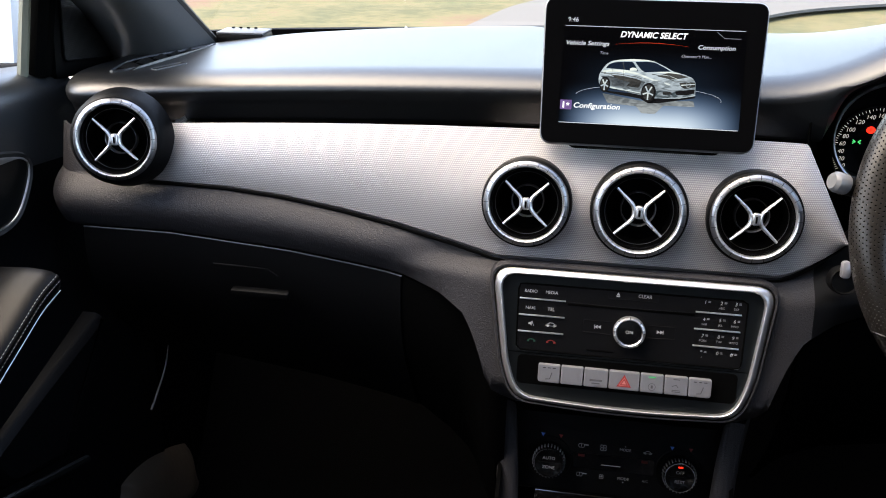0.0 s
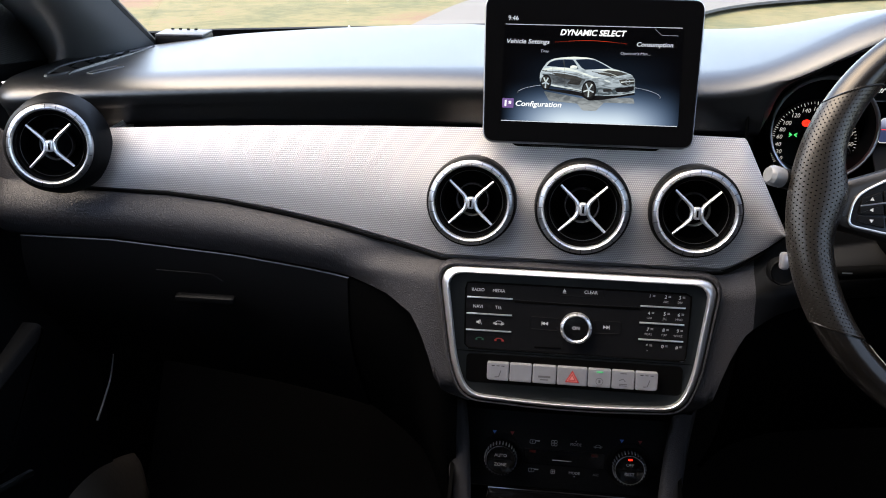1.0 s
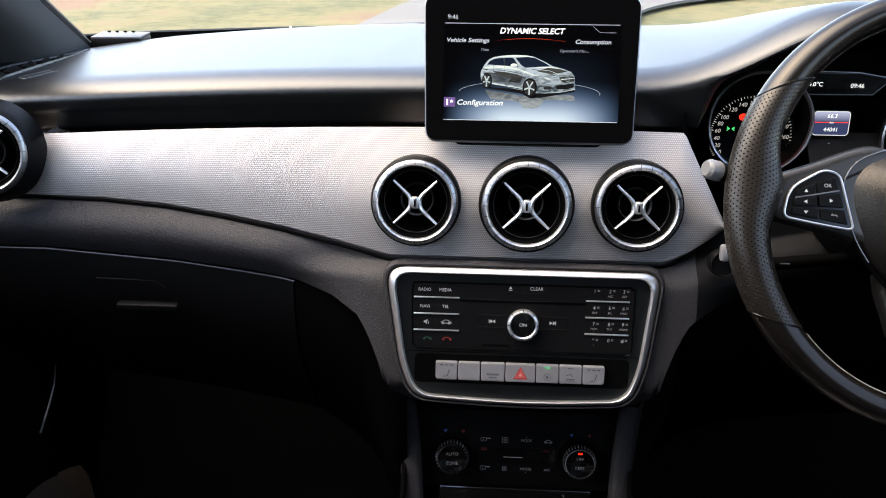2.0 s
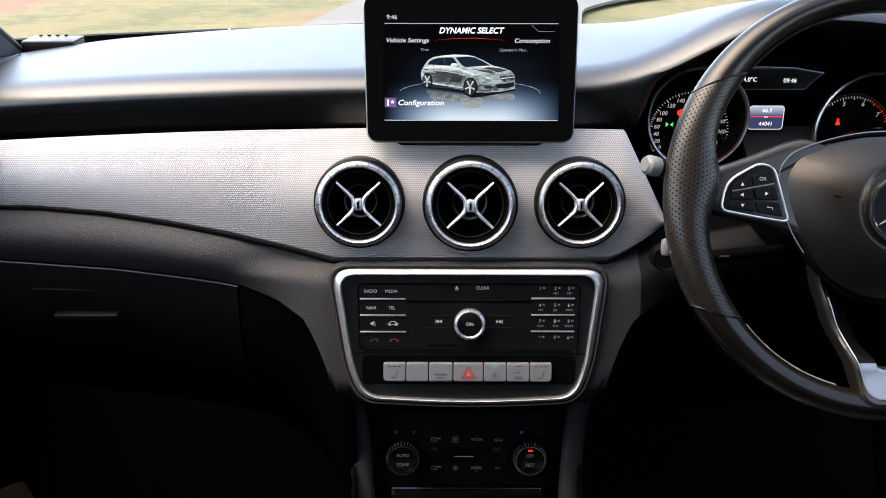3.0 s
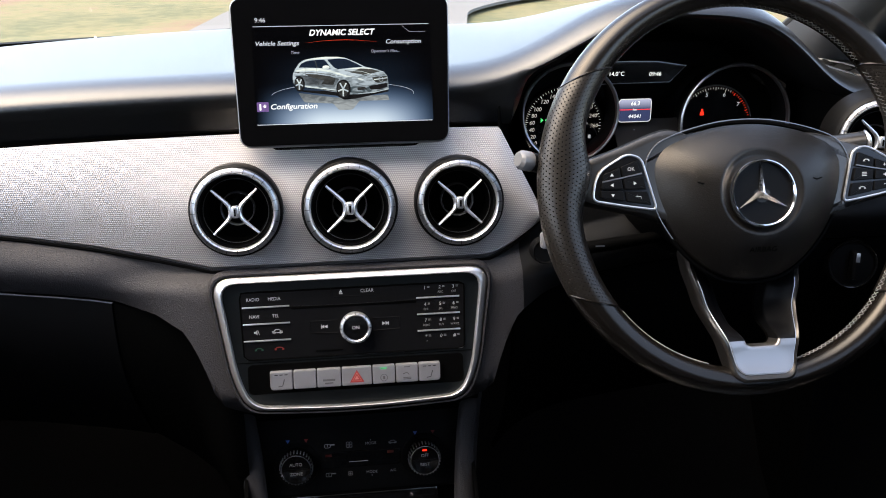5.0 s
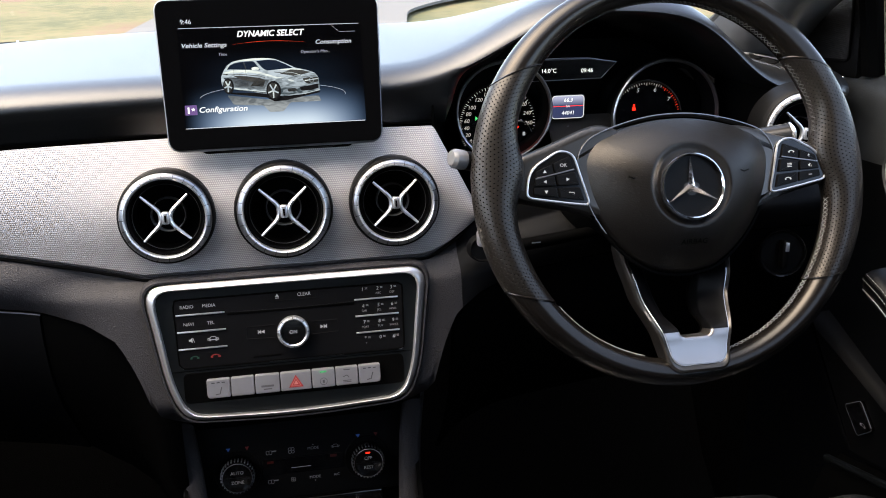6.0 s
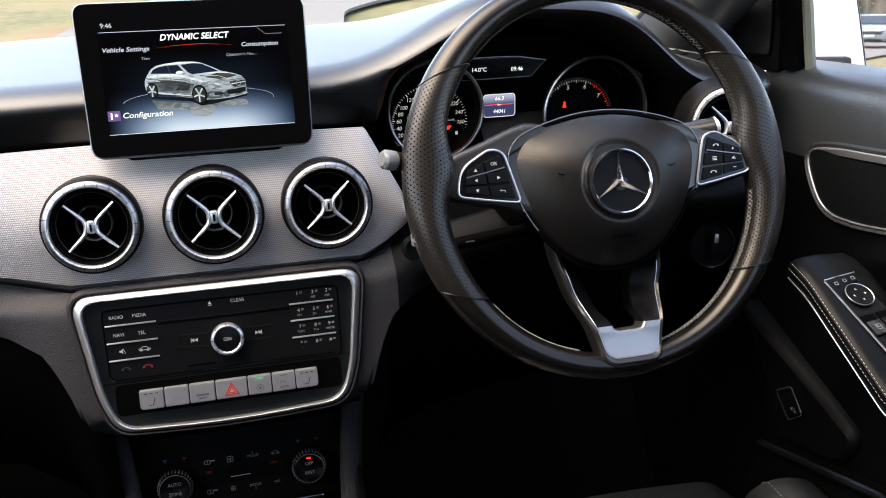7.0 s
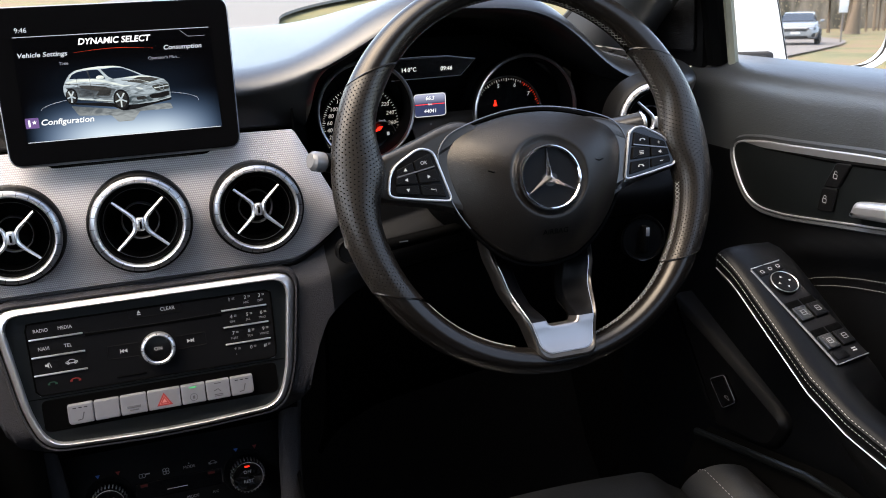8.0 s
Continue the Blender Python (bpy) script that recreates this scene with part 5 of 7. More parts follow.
    # side spokes with their key groups
    for s in (-1, 1):
        top = ((0.147, 0.032), (0.1206, 0.0405), (0.0874, 0.0535), (0.070, 0.0575)) if s < 0 else ((0.1536, 0.0225), (0.1332, 0.0300), (0.0924, 0.0410), (0.0698, 0.0490))
        so = rounded([(s * 0.055, -0.036), (s * 0.080, -0.0250), (s * 0.100, -0.0180), (s * 0.126, -0.0125), (s * 0.151, -0.0070), (s * 0.156, 0.004)] + [(s * a, b) for a, b in top] + [(s * 0.050, 0.050)], [0.004, 0.02, 0.02, 0.02, 0.006, 0.006, 0.006, 0.02, 0.02, 0.02, 0.004])
        sp = part("side_spoke", plate(so, -0.018, 0.0040, 0.0055), SPOKE, w, "satin dark grey side spoke")
        ko = rounded([(s * 0.0865, -0.0150), (s * 0.1100, -0.0115), (s * 0.1440, -0.0050), (s * 0.1395, 0.0190), (s * 0.1110, 0.0350), (s * 0.0985, 0.0310)], [0.005, 0.02, 0.006, 0.014, 0.012, 0.006])
        kp = part("key_pod", plate(ko, -0.002, 0.0060, 0.001), GLOSS, w, "glossy black steering wheel keys in a bright frame")
        part("key_frame", tube([(x, y, 0.0058) for x, y in resample(ko, 72)], 0.0011, 8, closed=True), SATIN, kp, "bright frame")
        # six keys: two columns, three rows
        quad = [Vector((s * 0.0905, -0.0120)), Vector((s * 0.1385, -0.0030)), Vector((s * 0.1345, 0.0175)), Vector((s * 0.1025, 0.0305))]

        def q(a, b):
            lo, hi = quad[0].lerp(quad[1], a), quad[3].lerp(quad[2], a)
            return lo.lerp(hi, b)
        for i in range(2):
            for j in range(3):
                a0, a1, b0, b1 = i / 2 + 0.02, i / 2 + 0.48, j / 3 + 0.025, j / 3 + 0.308
                ks = [tuple(q(a0, b0)), tuple(q(a1, b0)), tuple(q(a1, b1)), tuple(q(a0, b1))]
                part("key", plate(rounded(ks, 0.0012, 3), 0.0055, 0.0078 if j != 1 else 0.0086, 0.0006), BLACK, kp)
                cc = q((a0 + a1) / 2, (b0 + b1) / 2)
                zz = 0.0090
                if s < 0:
                    sym = {(1, 2): lambda: icon_triangle(cc.x, cc.y, 0.0019, 90, zz), (0, 2): lambda: lettering("OK", 0.0030, cc.x, cc.y, zz), (1, 1): lambda: icon_triangle(cc.x, cc.y, 0.0019, 180, zz),
                           (0, 1): lambda: icon_triangle(cc.x, cc.y, 0.0019, 0, zz), (1, 0): lambda: icon_triangle(cc.x, cc.y, 0.0019, 270, zz), (0, 0): lambda: stroke([(cc.x + 0.0025, cc.y - 0.0012), (cc.x + 0.0025, cc.y + 0.0006), (cc.x - 0.0022, cc.y + 0.0006), (cc.x - 0.0010, cc.y + 0.0018)], 0.0005, zz)}
                else:
                    sym = {(0, 2): lambda: icon_phone(cc.x, cc.y, 0.0055, zz), (1, 2): lambda: lettering("+", 0.0040, cc.x, cc.y, zz), (0, 1): lambda: bars(cc.x, cc.y, 0.0045, 0.0035, 3, zz),
                           (1, 1): lambda: icon_speaker(cc.x, cc.y, 0.0042, zz), (0, 0): lambda: icon_phone(cc.x, cc.y, 0.0060, zz), (1, 0): lambda: flat_shape(rect(0.0034, 0.0006, cc.x, cc.y), zz)}
                part("key_symbol", sym[(i, j)](), PRINT, kp)
        bar = [q(0.02, 0.69), q(0.5, 0.68), q(0.98, 0.67)]
        part("silver_bar", tube([(p.x, p.y, 0.0082) for p in bar], 0.0007, 6), EDGEGREY, kp)

    # split lower spoke with a satin metal foot
    def ring(pts):
        vs = [Vector(p) for p in pts]
        return [a.lerp(b, k / 5) for a, b in zip(vs, vs[1:] + vs[:1]) for k in range(5)]
    oo = ring(rounded([(-0.0560, -0.050), (0.0560, -0.050), (0.0515, -0.080), (0.0445, -0.106), (0.0325, -0.145), (0.0272, -0.1700), (-0.0272, -0.1700), (-0.0325, -0.145), (-0.0445, -0.106), (-0.0515, -0.080)], [0.006, 0.006, 0.03, 0.03, 0.02, 0.011, 0.011, 0.02, 0.03, 0.03]))
    ii = ring(rounded([(-0.0330, -0.064), (0.0330, -0.064), (0.0265, -0.084), (0.0198, -0.108), (0.0165, -0.126), (0.0140, -0.1380), (-0.0140, -0.1380), (-0.0165, -0.126), (-0.0198, -0.108), (-0.0265, -0.084)], [0.006, 0.006, 0.02, 0.02, 0.01, 0.005, 0.005, 0.01, 0.02, 0.02]))

    def lay(k, z):
        """A ring between the outer and the inner outline: the legs lie deep and slope into the window, the foot rises to the rim."""
        out = []
        for a, b in zip(oo, ii):
            q = a.lerp(b, k)
            leg = 1 - smooth(-0.118, -0.1335, q.y)
            out.append((q.x, q.y, z - 0.006 * smooth(-0.090, -0.066, q.y) - 0.013 + 0.0215 * smooth(-0.098, -0.140, q.y) - 0.12 * max(0.0, -0.134 - q.y) + 9.0 * max(0.0, -0.134 - q.y) ** 2 - 0.017 * leg * smooth(0.12, 1.0, k)))
        return out
    ls = part("lower_spoke", loops([lay(1, -0.018), lay(0.8, -0.022), lay(0.4, -0.026), lay(0, -0.016), lay(0, 0.000), lay(0.03, 0.0034), lay(0.10, 0.0052), lay(0.21, 0.0044), lay(0.27, 0.0022)], cap=False), SPOKE, w, "split lower spoke")
    face = [lay(p.x, p.y) for p in smooth_row([(0.225, 0.0020, 0), (0.232, 0.0046, 0), (0.26, 0.0052, 0), (0.40, 0.0050, 0), (0.60, 0.0048, 0), (0.80, 0.0046, 0), (0.93, 0.0042, 0), (0.99, 0.0020, 0), (1, -0.0060, 0), (1, -0.014, 0)], 40)]
    # the legs' black stands in for dark reflections in their metal
    for nm, mat, label, lower in (("metal_foot", STEEL, "satin metal foot", True), ("spoke_leg", SATINBLACK, "spoke legs, black for the dark that their metal reflects", False)):
        bm = loops(face, cap=False)
        bmesh.ops.bisect_plane(bm, geom=bm.verts[:] + bm.edges[:] + bm.faces[:], plane_co=(0, -0.1335, 0), plane_no=(0, 1, 0), clear_outer=lower, clear_inner=not lower)
        part(nm, bm, mat, ls, label)
    n = len(oo)
    start = min(range(n), key=lambda k: (oo[k] - Vector((0.0515, -0.080))).length)
    rim = lay(0.225, 0.0046)
    rows = [rim[(start + k) % n] for k in range(n)]
    stop = min(range(n), key=lambda k: (Vector(rows[k][:2]) - Vector((-0.0480, -0.080))).length)
    part("bright_edge", tube(rows[:stop + 1], 0.0004, 6), SATIN, ls, "thin bright edge of the spoke")
    # hub body behind the cover
    part("hub_body", lathe([(0.070, -0.004), (0.066, -0.020), (0.050, -0.045), (0.042, -0.060), (0.0, -0.060)], 48, Matrix.Diagonal((1.1, 0.95, 1, 1))), DARK, w)
    return w


build_wheel()


# ---- instruments, column and switches ----
def build_cluster():
    c = thing("instrument_cluster", "instrument cluster with two round gauges and a lit display", "instruments", m=pose(0.345, 0.800, 0.985, 86))
    part("back_panel", sheet(20, 14, lambda u, v: (-0.170 + 0.34 * u, -0.075 + 0.150 * v * (1 - 0.42 * smooth(0.06, 0.17, abs(-0.170 + 0.34 * u))), -0.036 - 0.01 * math.sin(math.pi * u)), 0.003), DARK, c, "black back panel")
    for sd in (-1, 1):
        part("binnacle_cheek", sheet(10, 8, lambda u, v: (sd * (0.163 + 0.030 * u) + 0.004, -0.065 + 0.125 * v * (1 - 0.25 * u), -0.034 + 0.085 * u), 0.002), DARK, c, "dark inner wall of the instrument hood")
    z = -0.033
    for cx, cy, r, nm in ((-0.0985, 0.004, 0.0545, "speedometer"), (0.0920, -0.0105, 0.0640, "rev_counter")):
        m = pose(cx, cy, 0)
        g = part(nm, lathe([(r - 0.0045, -0.034), (r - 0.0030, -0.004), (r - 0.001, -0.001)], 64, m), BLACK, c, "deep round gauge")
        part("gauge_ring", lathe([(r - 0.0032, -0.003), (r - 0.0022, 0.0005), (r - 0.0008, 0.0012), (r + 0.0006, 0.0), (r + 0.0010, -0.006)], 72, m), RINGGREY, g, "slim silver ring")
        rr = 0.0475
        ox, oy = (0.0, -0.020) if nm == "speedometer" else (-0.0125, -0.010)
        cy += oy
        part("dial", lathe([(rr, 0.0), (0.0, 0.0)], 48, pose(cx + ox, cy, z)), GLOSS, g, "black dial")
        part("dial_edge", lathe([(rr, 0.0003), (rr - 0.0008, 0.0009), (rr - 0.0016, 0.0003)], 60, pose(cx + ox, cy, z)), EDGEGREY if nm == "rev_counter" else BLACK, g)
        zz = z + 0.0012
        for k in range(57 if nm == "speedometer" else 31):
            a = (210 - k * 3.2 if k <= 20 else 146 - 4.5625 * (k - 20)) if nm == "speedometer" else 139 - k * 4.125
            long = k % 4 == 0
            r1 = rr - 0.0032
            r0 = r1 - (0.0036 if long else 0.0022)
            ca, sa = math.cos(radians(a)), math.sin(radians(a))
            red = nm == "rev_counter" and a < 62
            part("tick", stroke([(cx + ox + r0 * ca, cy + r0 * sa), (cx + ox + r1 * ca, cy + r1 * sa)], 0.0007 if long else 0.0005, zz), LIT_RED if red else LIT_DIAL, g)
        if nm == "speedometer":
            nums = [("%d" % (20 * k), 210 - 12.8 * k if k <= 5 else 146 - 18.25 * (k - 5)) for k in range(14)]
            rt, hh = rr - 0.0112, 0.0043
        else:
            nums = [("%d" % k, 271 - k * 33) for k in range(5, 8)]
            rt, hh = rr - 0.0105, 0.0048
        for t, a in nums:
            part("number", lettering(t, hh, cx + ox + rt * math.cos(radians(a)), cy + rt * math.sin(radians(a)), zz, 0.15), LIT_GREY if nm == "rev_counter" else LIT_DIAL, g)
        if nm == "speedometer":
            part("unit_text", lettering("km/h", 0.0028, cx + 0.0250, cy + 0.003, zz, 0.15), LIT_GREY, g)
            sb = part("small_dial", lathe([(0.0165, 0.0008), (0.0160, 0.0016), (0.0152, 0.0010), (0.0, 0.0008)], 40, pose(cx + 0.024, cy - 0.014, z)), GLOSS, g, "small fuel dial")
            part("small_ring", lathe([(0.0170, 0.0010), (0.0166, 0.0020), (0.0160, 0.0010)], 40, pose(cx + 0.024, cy - 0.014, z)), SATIN, g)
            part("needle", flat_shape([(cx + 0.012, cy - 0.010), (cx + 0.022, cy - 0.007), (cx + 0.025, cy - 0.003), (cx + 0.020, cy - 0.003)], zz + 0.002), LED_RED, g, "red needle")
            part("fuel_symbol", flat_shape(rect(0.003, 0.004, cx + 0.031, cy - 0.012), zz + 0.001), LIT_GREY, g)
            part("parking_light_symbol", merge(*[stroke([(cx - 0.022 + s * 0.0012, cy + 0.008), (cx - 0.022 + s * 0.0042, cy + 0.008 + dy * 0.7)], 0.0008, zz) for s in (-1, 1) for dy in (-0.003, 0.0, 0.003)]), LED_GREEN, g, "lit green lamp symbol")
            part("brake_symbol", flat_shape(ellipse(cx - 0.010, cy + 0.021, 0.0046, 0.0038), zz), LED_RED, g, "lit red brake symbol")
            part("brake_letter", lettering("P", 0.0032, cx - 0.010, cy + 0.021, zz + 0.0003), DARK, g)
        else:
            part("belt_symbol", merge(flat_shape(ellipse(cx + ox - 0.014, cy + 0.0185, 0.0013, 0.0013, 12), zz), flat_shape([(cx + ox - 0.0165, cy + 0.0125), (cx + ox - 0.0115, cy + 0.0125), (cx + ox - 0.0125, cy + 0.0170), (cx + ox - 0.0155, cy + 0.0170)], zz)), LED_RED, g, "lit red seat belt symbol")
            part("needle", flat_shape([(cx + ox - 0.012, cy - 0.004), (cx + ox + 0.006, cy + 0.001), (cx + ox + 0.007, cy + 0.005), (cx + ox + 0.001, cy + 0.003)], zz + 0.002), LED_RED, g, "red needle")
            part("factor_text", lettering("x1000", 0.0028, cx + ox + 0.031, cy + 0.008, zz, 0.15), LIT_GREY, g)
    # middle displays
    zt = -0.010
    TX, TY = -0.0225, 0.0038
    strip = rounded([(-0.066, 0.034), (0.014, 0.034), (0.034, 0.052), (0.0, 0.0575), (-0.066, 0.0575)], 0.003)
    st = part("upper_display", plate(strip, -0.03, zt, 0.001), GLOSS, c, "dark strip display with temperature and time")
    part("display_edge", tube([(-0.066, 0.0575, zt), (-0.03, 0.0580, zt), (0.0, 0.0572, zt), (0.033, 0.0520, zt), (0.015, 0.0345, zt), (-0.066, 0.0338, zt)], 0.0005, 5), KEYSILVER, st)
    part("display_text", lettering("14.0°C", 0.0044, -0.046, 0.0445, zt + 0.0004), LIT_WHITE, st)
    part("display_text", lettering("09:46", 0.0044, -0.0020, 0.0435, zt + 0.0004, 0.1), LIT_WHITE, st)
    md = part("trip_display", plate(rounded(rect(0.040, 0.028, TX, TY), 0.0045), -0.03, zt - 0.001, 0.001), GLOSS, c, "small lit trip display")
    m, nt, b = nodes_of("lit_trip_background")
    tc = nt.nodes.new("ShaderNodeTexCoord")
    sep = nt.nodes.new("ShaderNodeSeparateXYZ")
    link(nt, tc.outputs["Object"], sep.inputs[0])
    mr = nt.nodes.new("ShaderNodeMapRange")
    mr.inputs["From Min"].default_value, mr.inputs["From Max"].default_value = 0.0050, 0.0170
    link(nt, sep.outputs["Y"], mr.inputs["Value"])
    mx = nt.nodes.new("ShaderNodeMix")
    mx.data_type = "RGBA"
    mx.inputs["A"].default_value, mx.inputs["B"].default_value = (0.016, 0.024, 0.070, 1), (0.22, 0.26, 0.42, 1)
    link(nt, mr.outputs["Result"], mx.inputs["Factor"])
    link(nt, mx.outputs["Result"], b.inputs["Emission Color"])
    b.inputs["Emission Strength"].default_value = 0.26
    b.inputs["Specular IOR Level"].default_value = 0.05
    b.inputs["Base Color"].default_value = (0.004, 0.004, 0.005, 1)
    part("trip_glow", flat_shape(rounded(rect(0.0370, 0.0250, TX, TY), 0.0040), zt - 0.0004), m, md)
    part("trip_border", stroke(rounded(rect(0.0372, 0.0252, TX, TY), 0.0040), 0.0008, zt - 0.0002, True), LIT_SOFT, md, "pale lit border")
    part("trip_line", flat_shape(rect(0.036, 0.0006, TX, TY + 0.0010), zt), LED_RED, md)
    part("trip_text", lettering("66.3", 0.0042, TX, TY + 0.0077, zt + 0.0001, 0.15), LIT_WHITE, md)
    part("trip_text", lettering("km", 0.0024, TX, TY + 0.0010, zt + 0.0002), LIT_WHITE, md)
    part("trip_text", lettering("44041", 0.0042, TX, TY - 0.0067, zt + 0.0001, 0.15), LIT_WHITE, md)
    part("gear_letter", lettering("P", 0.0035, -0.022, -0.0195, zt), LIT_GREY, c)
    part("lower_shelf", sheet(12, 6, lambda u, v: (-0.045 + 0.080 * u, -0.010 - 0.030 * v, zt - 0.014 + 0.035 * v), 0.003), SPOKE, c, "sloping dark shelf")


def build_column():
    c = thing("steering_column", "black steering column shroud", "steering column", (0.353, 0.68, 0.9))
    ax = pose(0.353, 0.587, 0.969, 66.1)
    part("shroud", lathe([(0.0, -0.050), (0.050, -0.050), (0.058, -0.060), (0.062, -0.16), (0.0, -0.16)], 40, ax @ Matrix.Diagonal((1.15, 0.9, 1, 1))), DARK, c)
    # left stalk with its pale cap, lower cruise stalk, right gear stalk
    def stalk(name, a, b, r0, r1, label, cap, capmat, skin=BLACK):
        s = thing(name, label, "stalk", b)
        a, b = Vector(a), Vector(b)
        part("lever", tube([a, a.lerp(b, 0.3), a.lerp(b, 0.7), b], [r0 * 0.8, r0, r1, r1], 16, squash=0.8), skin, s, "dark lever")
        d = (b - a).normalized()
        part("end_cap", tube([b + d * 0.001, b + d * 0.003, b + d * cap, b + d * (cap + 0.003)], [r1 * 0.95, r1, r1 * 0.97, r1 * 0.7], 16, squash=0.85), capmat, s, "pale end cap")
        return s, a, b
    s, a, b = stalk("indicator_stalk", (0.30, 0.640, 0.955), (0.160, 0.608, 0.9955), 0.010, 0.0105, "black indicator stalk with a pale translucent end cap", 0.011, CAPGREY)
    part("stalk_symbol", merge(icon_triangle(0.1745, 0.9975, 0.0018, 0, 0), stroke(ellipse(0.1815, 0.9975, 0.0022, 0.0022, 12), 0.0006, 0, True)), PRINT, s, m=Matrix.Translation((0, 0.5995, 0)) @ pose(0, 0, 0, 90))
    stalk("gear_stalk", (0.40, 0.650, 0.980), (0.484, 0.630, 0.9965), 0.0125, 0.0120, "dark grey gear selector stalk with a bright end", 0.0025, SATIN, SPOKE)
    s, a, b = stalk("cruise_stalk", (0.33, 0.660, 0.900), (0.222, 0.648, 0.893), 0.0070, 0.0075, "black lower stalk with small grey marks", 0.004, DARK, DARK)
    part("stalk_text", bars(0.238, 0.899, 0.009, 0.0014, 1, 0), PRINT_DIM, s, m=Matrix.Translation((0, 0.6385, 0)) @ pose(0, 0, 0, 90))
    # start button beside the column
    k = thing("start_key_slot", "round black start button with a pale top tab", "switch", m=pose(0.1915, 0.670, 0.8835, 76))
    part("collar", lathe([(0.0135, -0.01), (0.0130, 0.002), (0.0120, 0.004), (0.0108, 0.002), (0.0, 0.002)], 40), BLACK, k)
    part("tab", box(0.0085, 0.0165, 0.010, 0.003, pose(-0.0015, 0.0115, 0.006)), KEYSILVER, k, "pale tab")
    # rotary light switch on the driver's outer side
    l = thing("light_switch", "round black rotary light switch with a bright pointer", "switch", m=pose(0.537, 0.690, 0.842, 80, 0, -12))
    part("dial", lathe([(0.0265, -0.012), (0.0262, 0.002), (0.0250, 0.0045), (0.0235, 0.004), (0.0225, 0.001), (0.0, 0.001)], 48), BLACK, l)
    part("dial_ring", lathe([(0.0262, 0.0035), (0.0256, 0.0052), (0.0248, 0.0046)], 48), GLOSS, l, "thin glossy ring")
    part("pointer", box(0.0075, 0.031, 0.014, 0.003, pose(0, 0, 0.006)), BLACK, l)
    part("pointer_mark", box(0.0042, 0.0100, 0.001, 0.0004, pose(0.0012, 0.0095, 0.0135)), SATIN, l)


build_cluster()
build_column()


# ---- doors ----
def belt(y):
    return 1.016 + 0.10 * min(0.34, max(0.0, 0.83 - y)) + 0.02 * max(0.0, 0.49 - y)


ARM_TOP = [(-0.35, 0.800), (0.30, 0.805), (0.352, 0.808), (0.402, 0.820), (0.460, 0.847), (0.516, 0.873), (0.545, 0.880), (0.60, 0.880)]
POCKET = [(0.540, 0.9692), (0.492, 0.9764), (0.380, 0.990), (0.330, 0.975), (0.345, 0.945), (0.4765, 0.9125), (0.524, 0.9013), (0.603, 0.8827), (0.640, 0.8770), (0.660, 0.8768), (0.676, 0.8813), (0.6885, 0.8897), (0.7015, 0.903), (0.7126, 0.917), (0.7165, 0.929), (0.7125, 0.9362), (0.7032, 0.9405), (0.6934, 0.9433), (0.6644, 0.9495), (0.619, 0.9563)]


def inside(p, poly):
    c = False
    for (x0, y0), (x1, y1) in zip(poly, poly[1:] + poly[:1]):
        if (y0 > p[1]) != (y1 > p[1]) and p[0] < (x1 - x0) * (p[1] - y0) / (y1 - y0) + x0:
            c = not c
    return c


DOORX = [(0.0, 0.730), (0.0025, 0.712), (0.007, 0.698), (0.015, 0.687), (0.028, 0.6795), (0.048, 0.6755), (0.085, 0.671), (0.13, 0.667), (0.18, 0.664), (0.22, 0.655), (0.28, 0.640), (0.34, 0.626), (0.42, 0.622), (0.70, 0.632)]

DOORX = [(p.x, p.y) for p in smooth_row([(a, b, 0) for a, b in DOORX], 120)]


def door_x(y, z):
    x = table(DOORX, belt(y) - z)
    zr = 0.851 + 0.35 * (0.583 - max(y, 0.457))
    x -= 0.010 * math.exp(-((z - zr) / 0.014) ** 2) * smooth(0.62, 0.56, y) if y < 0.62 else 0
    return x


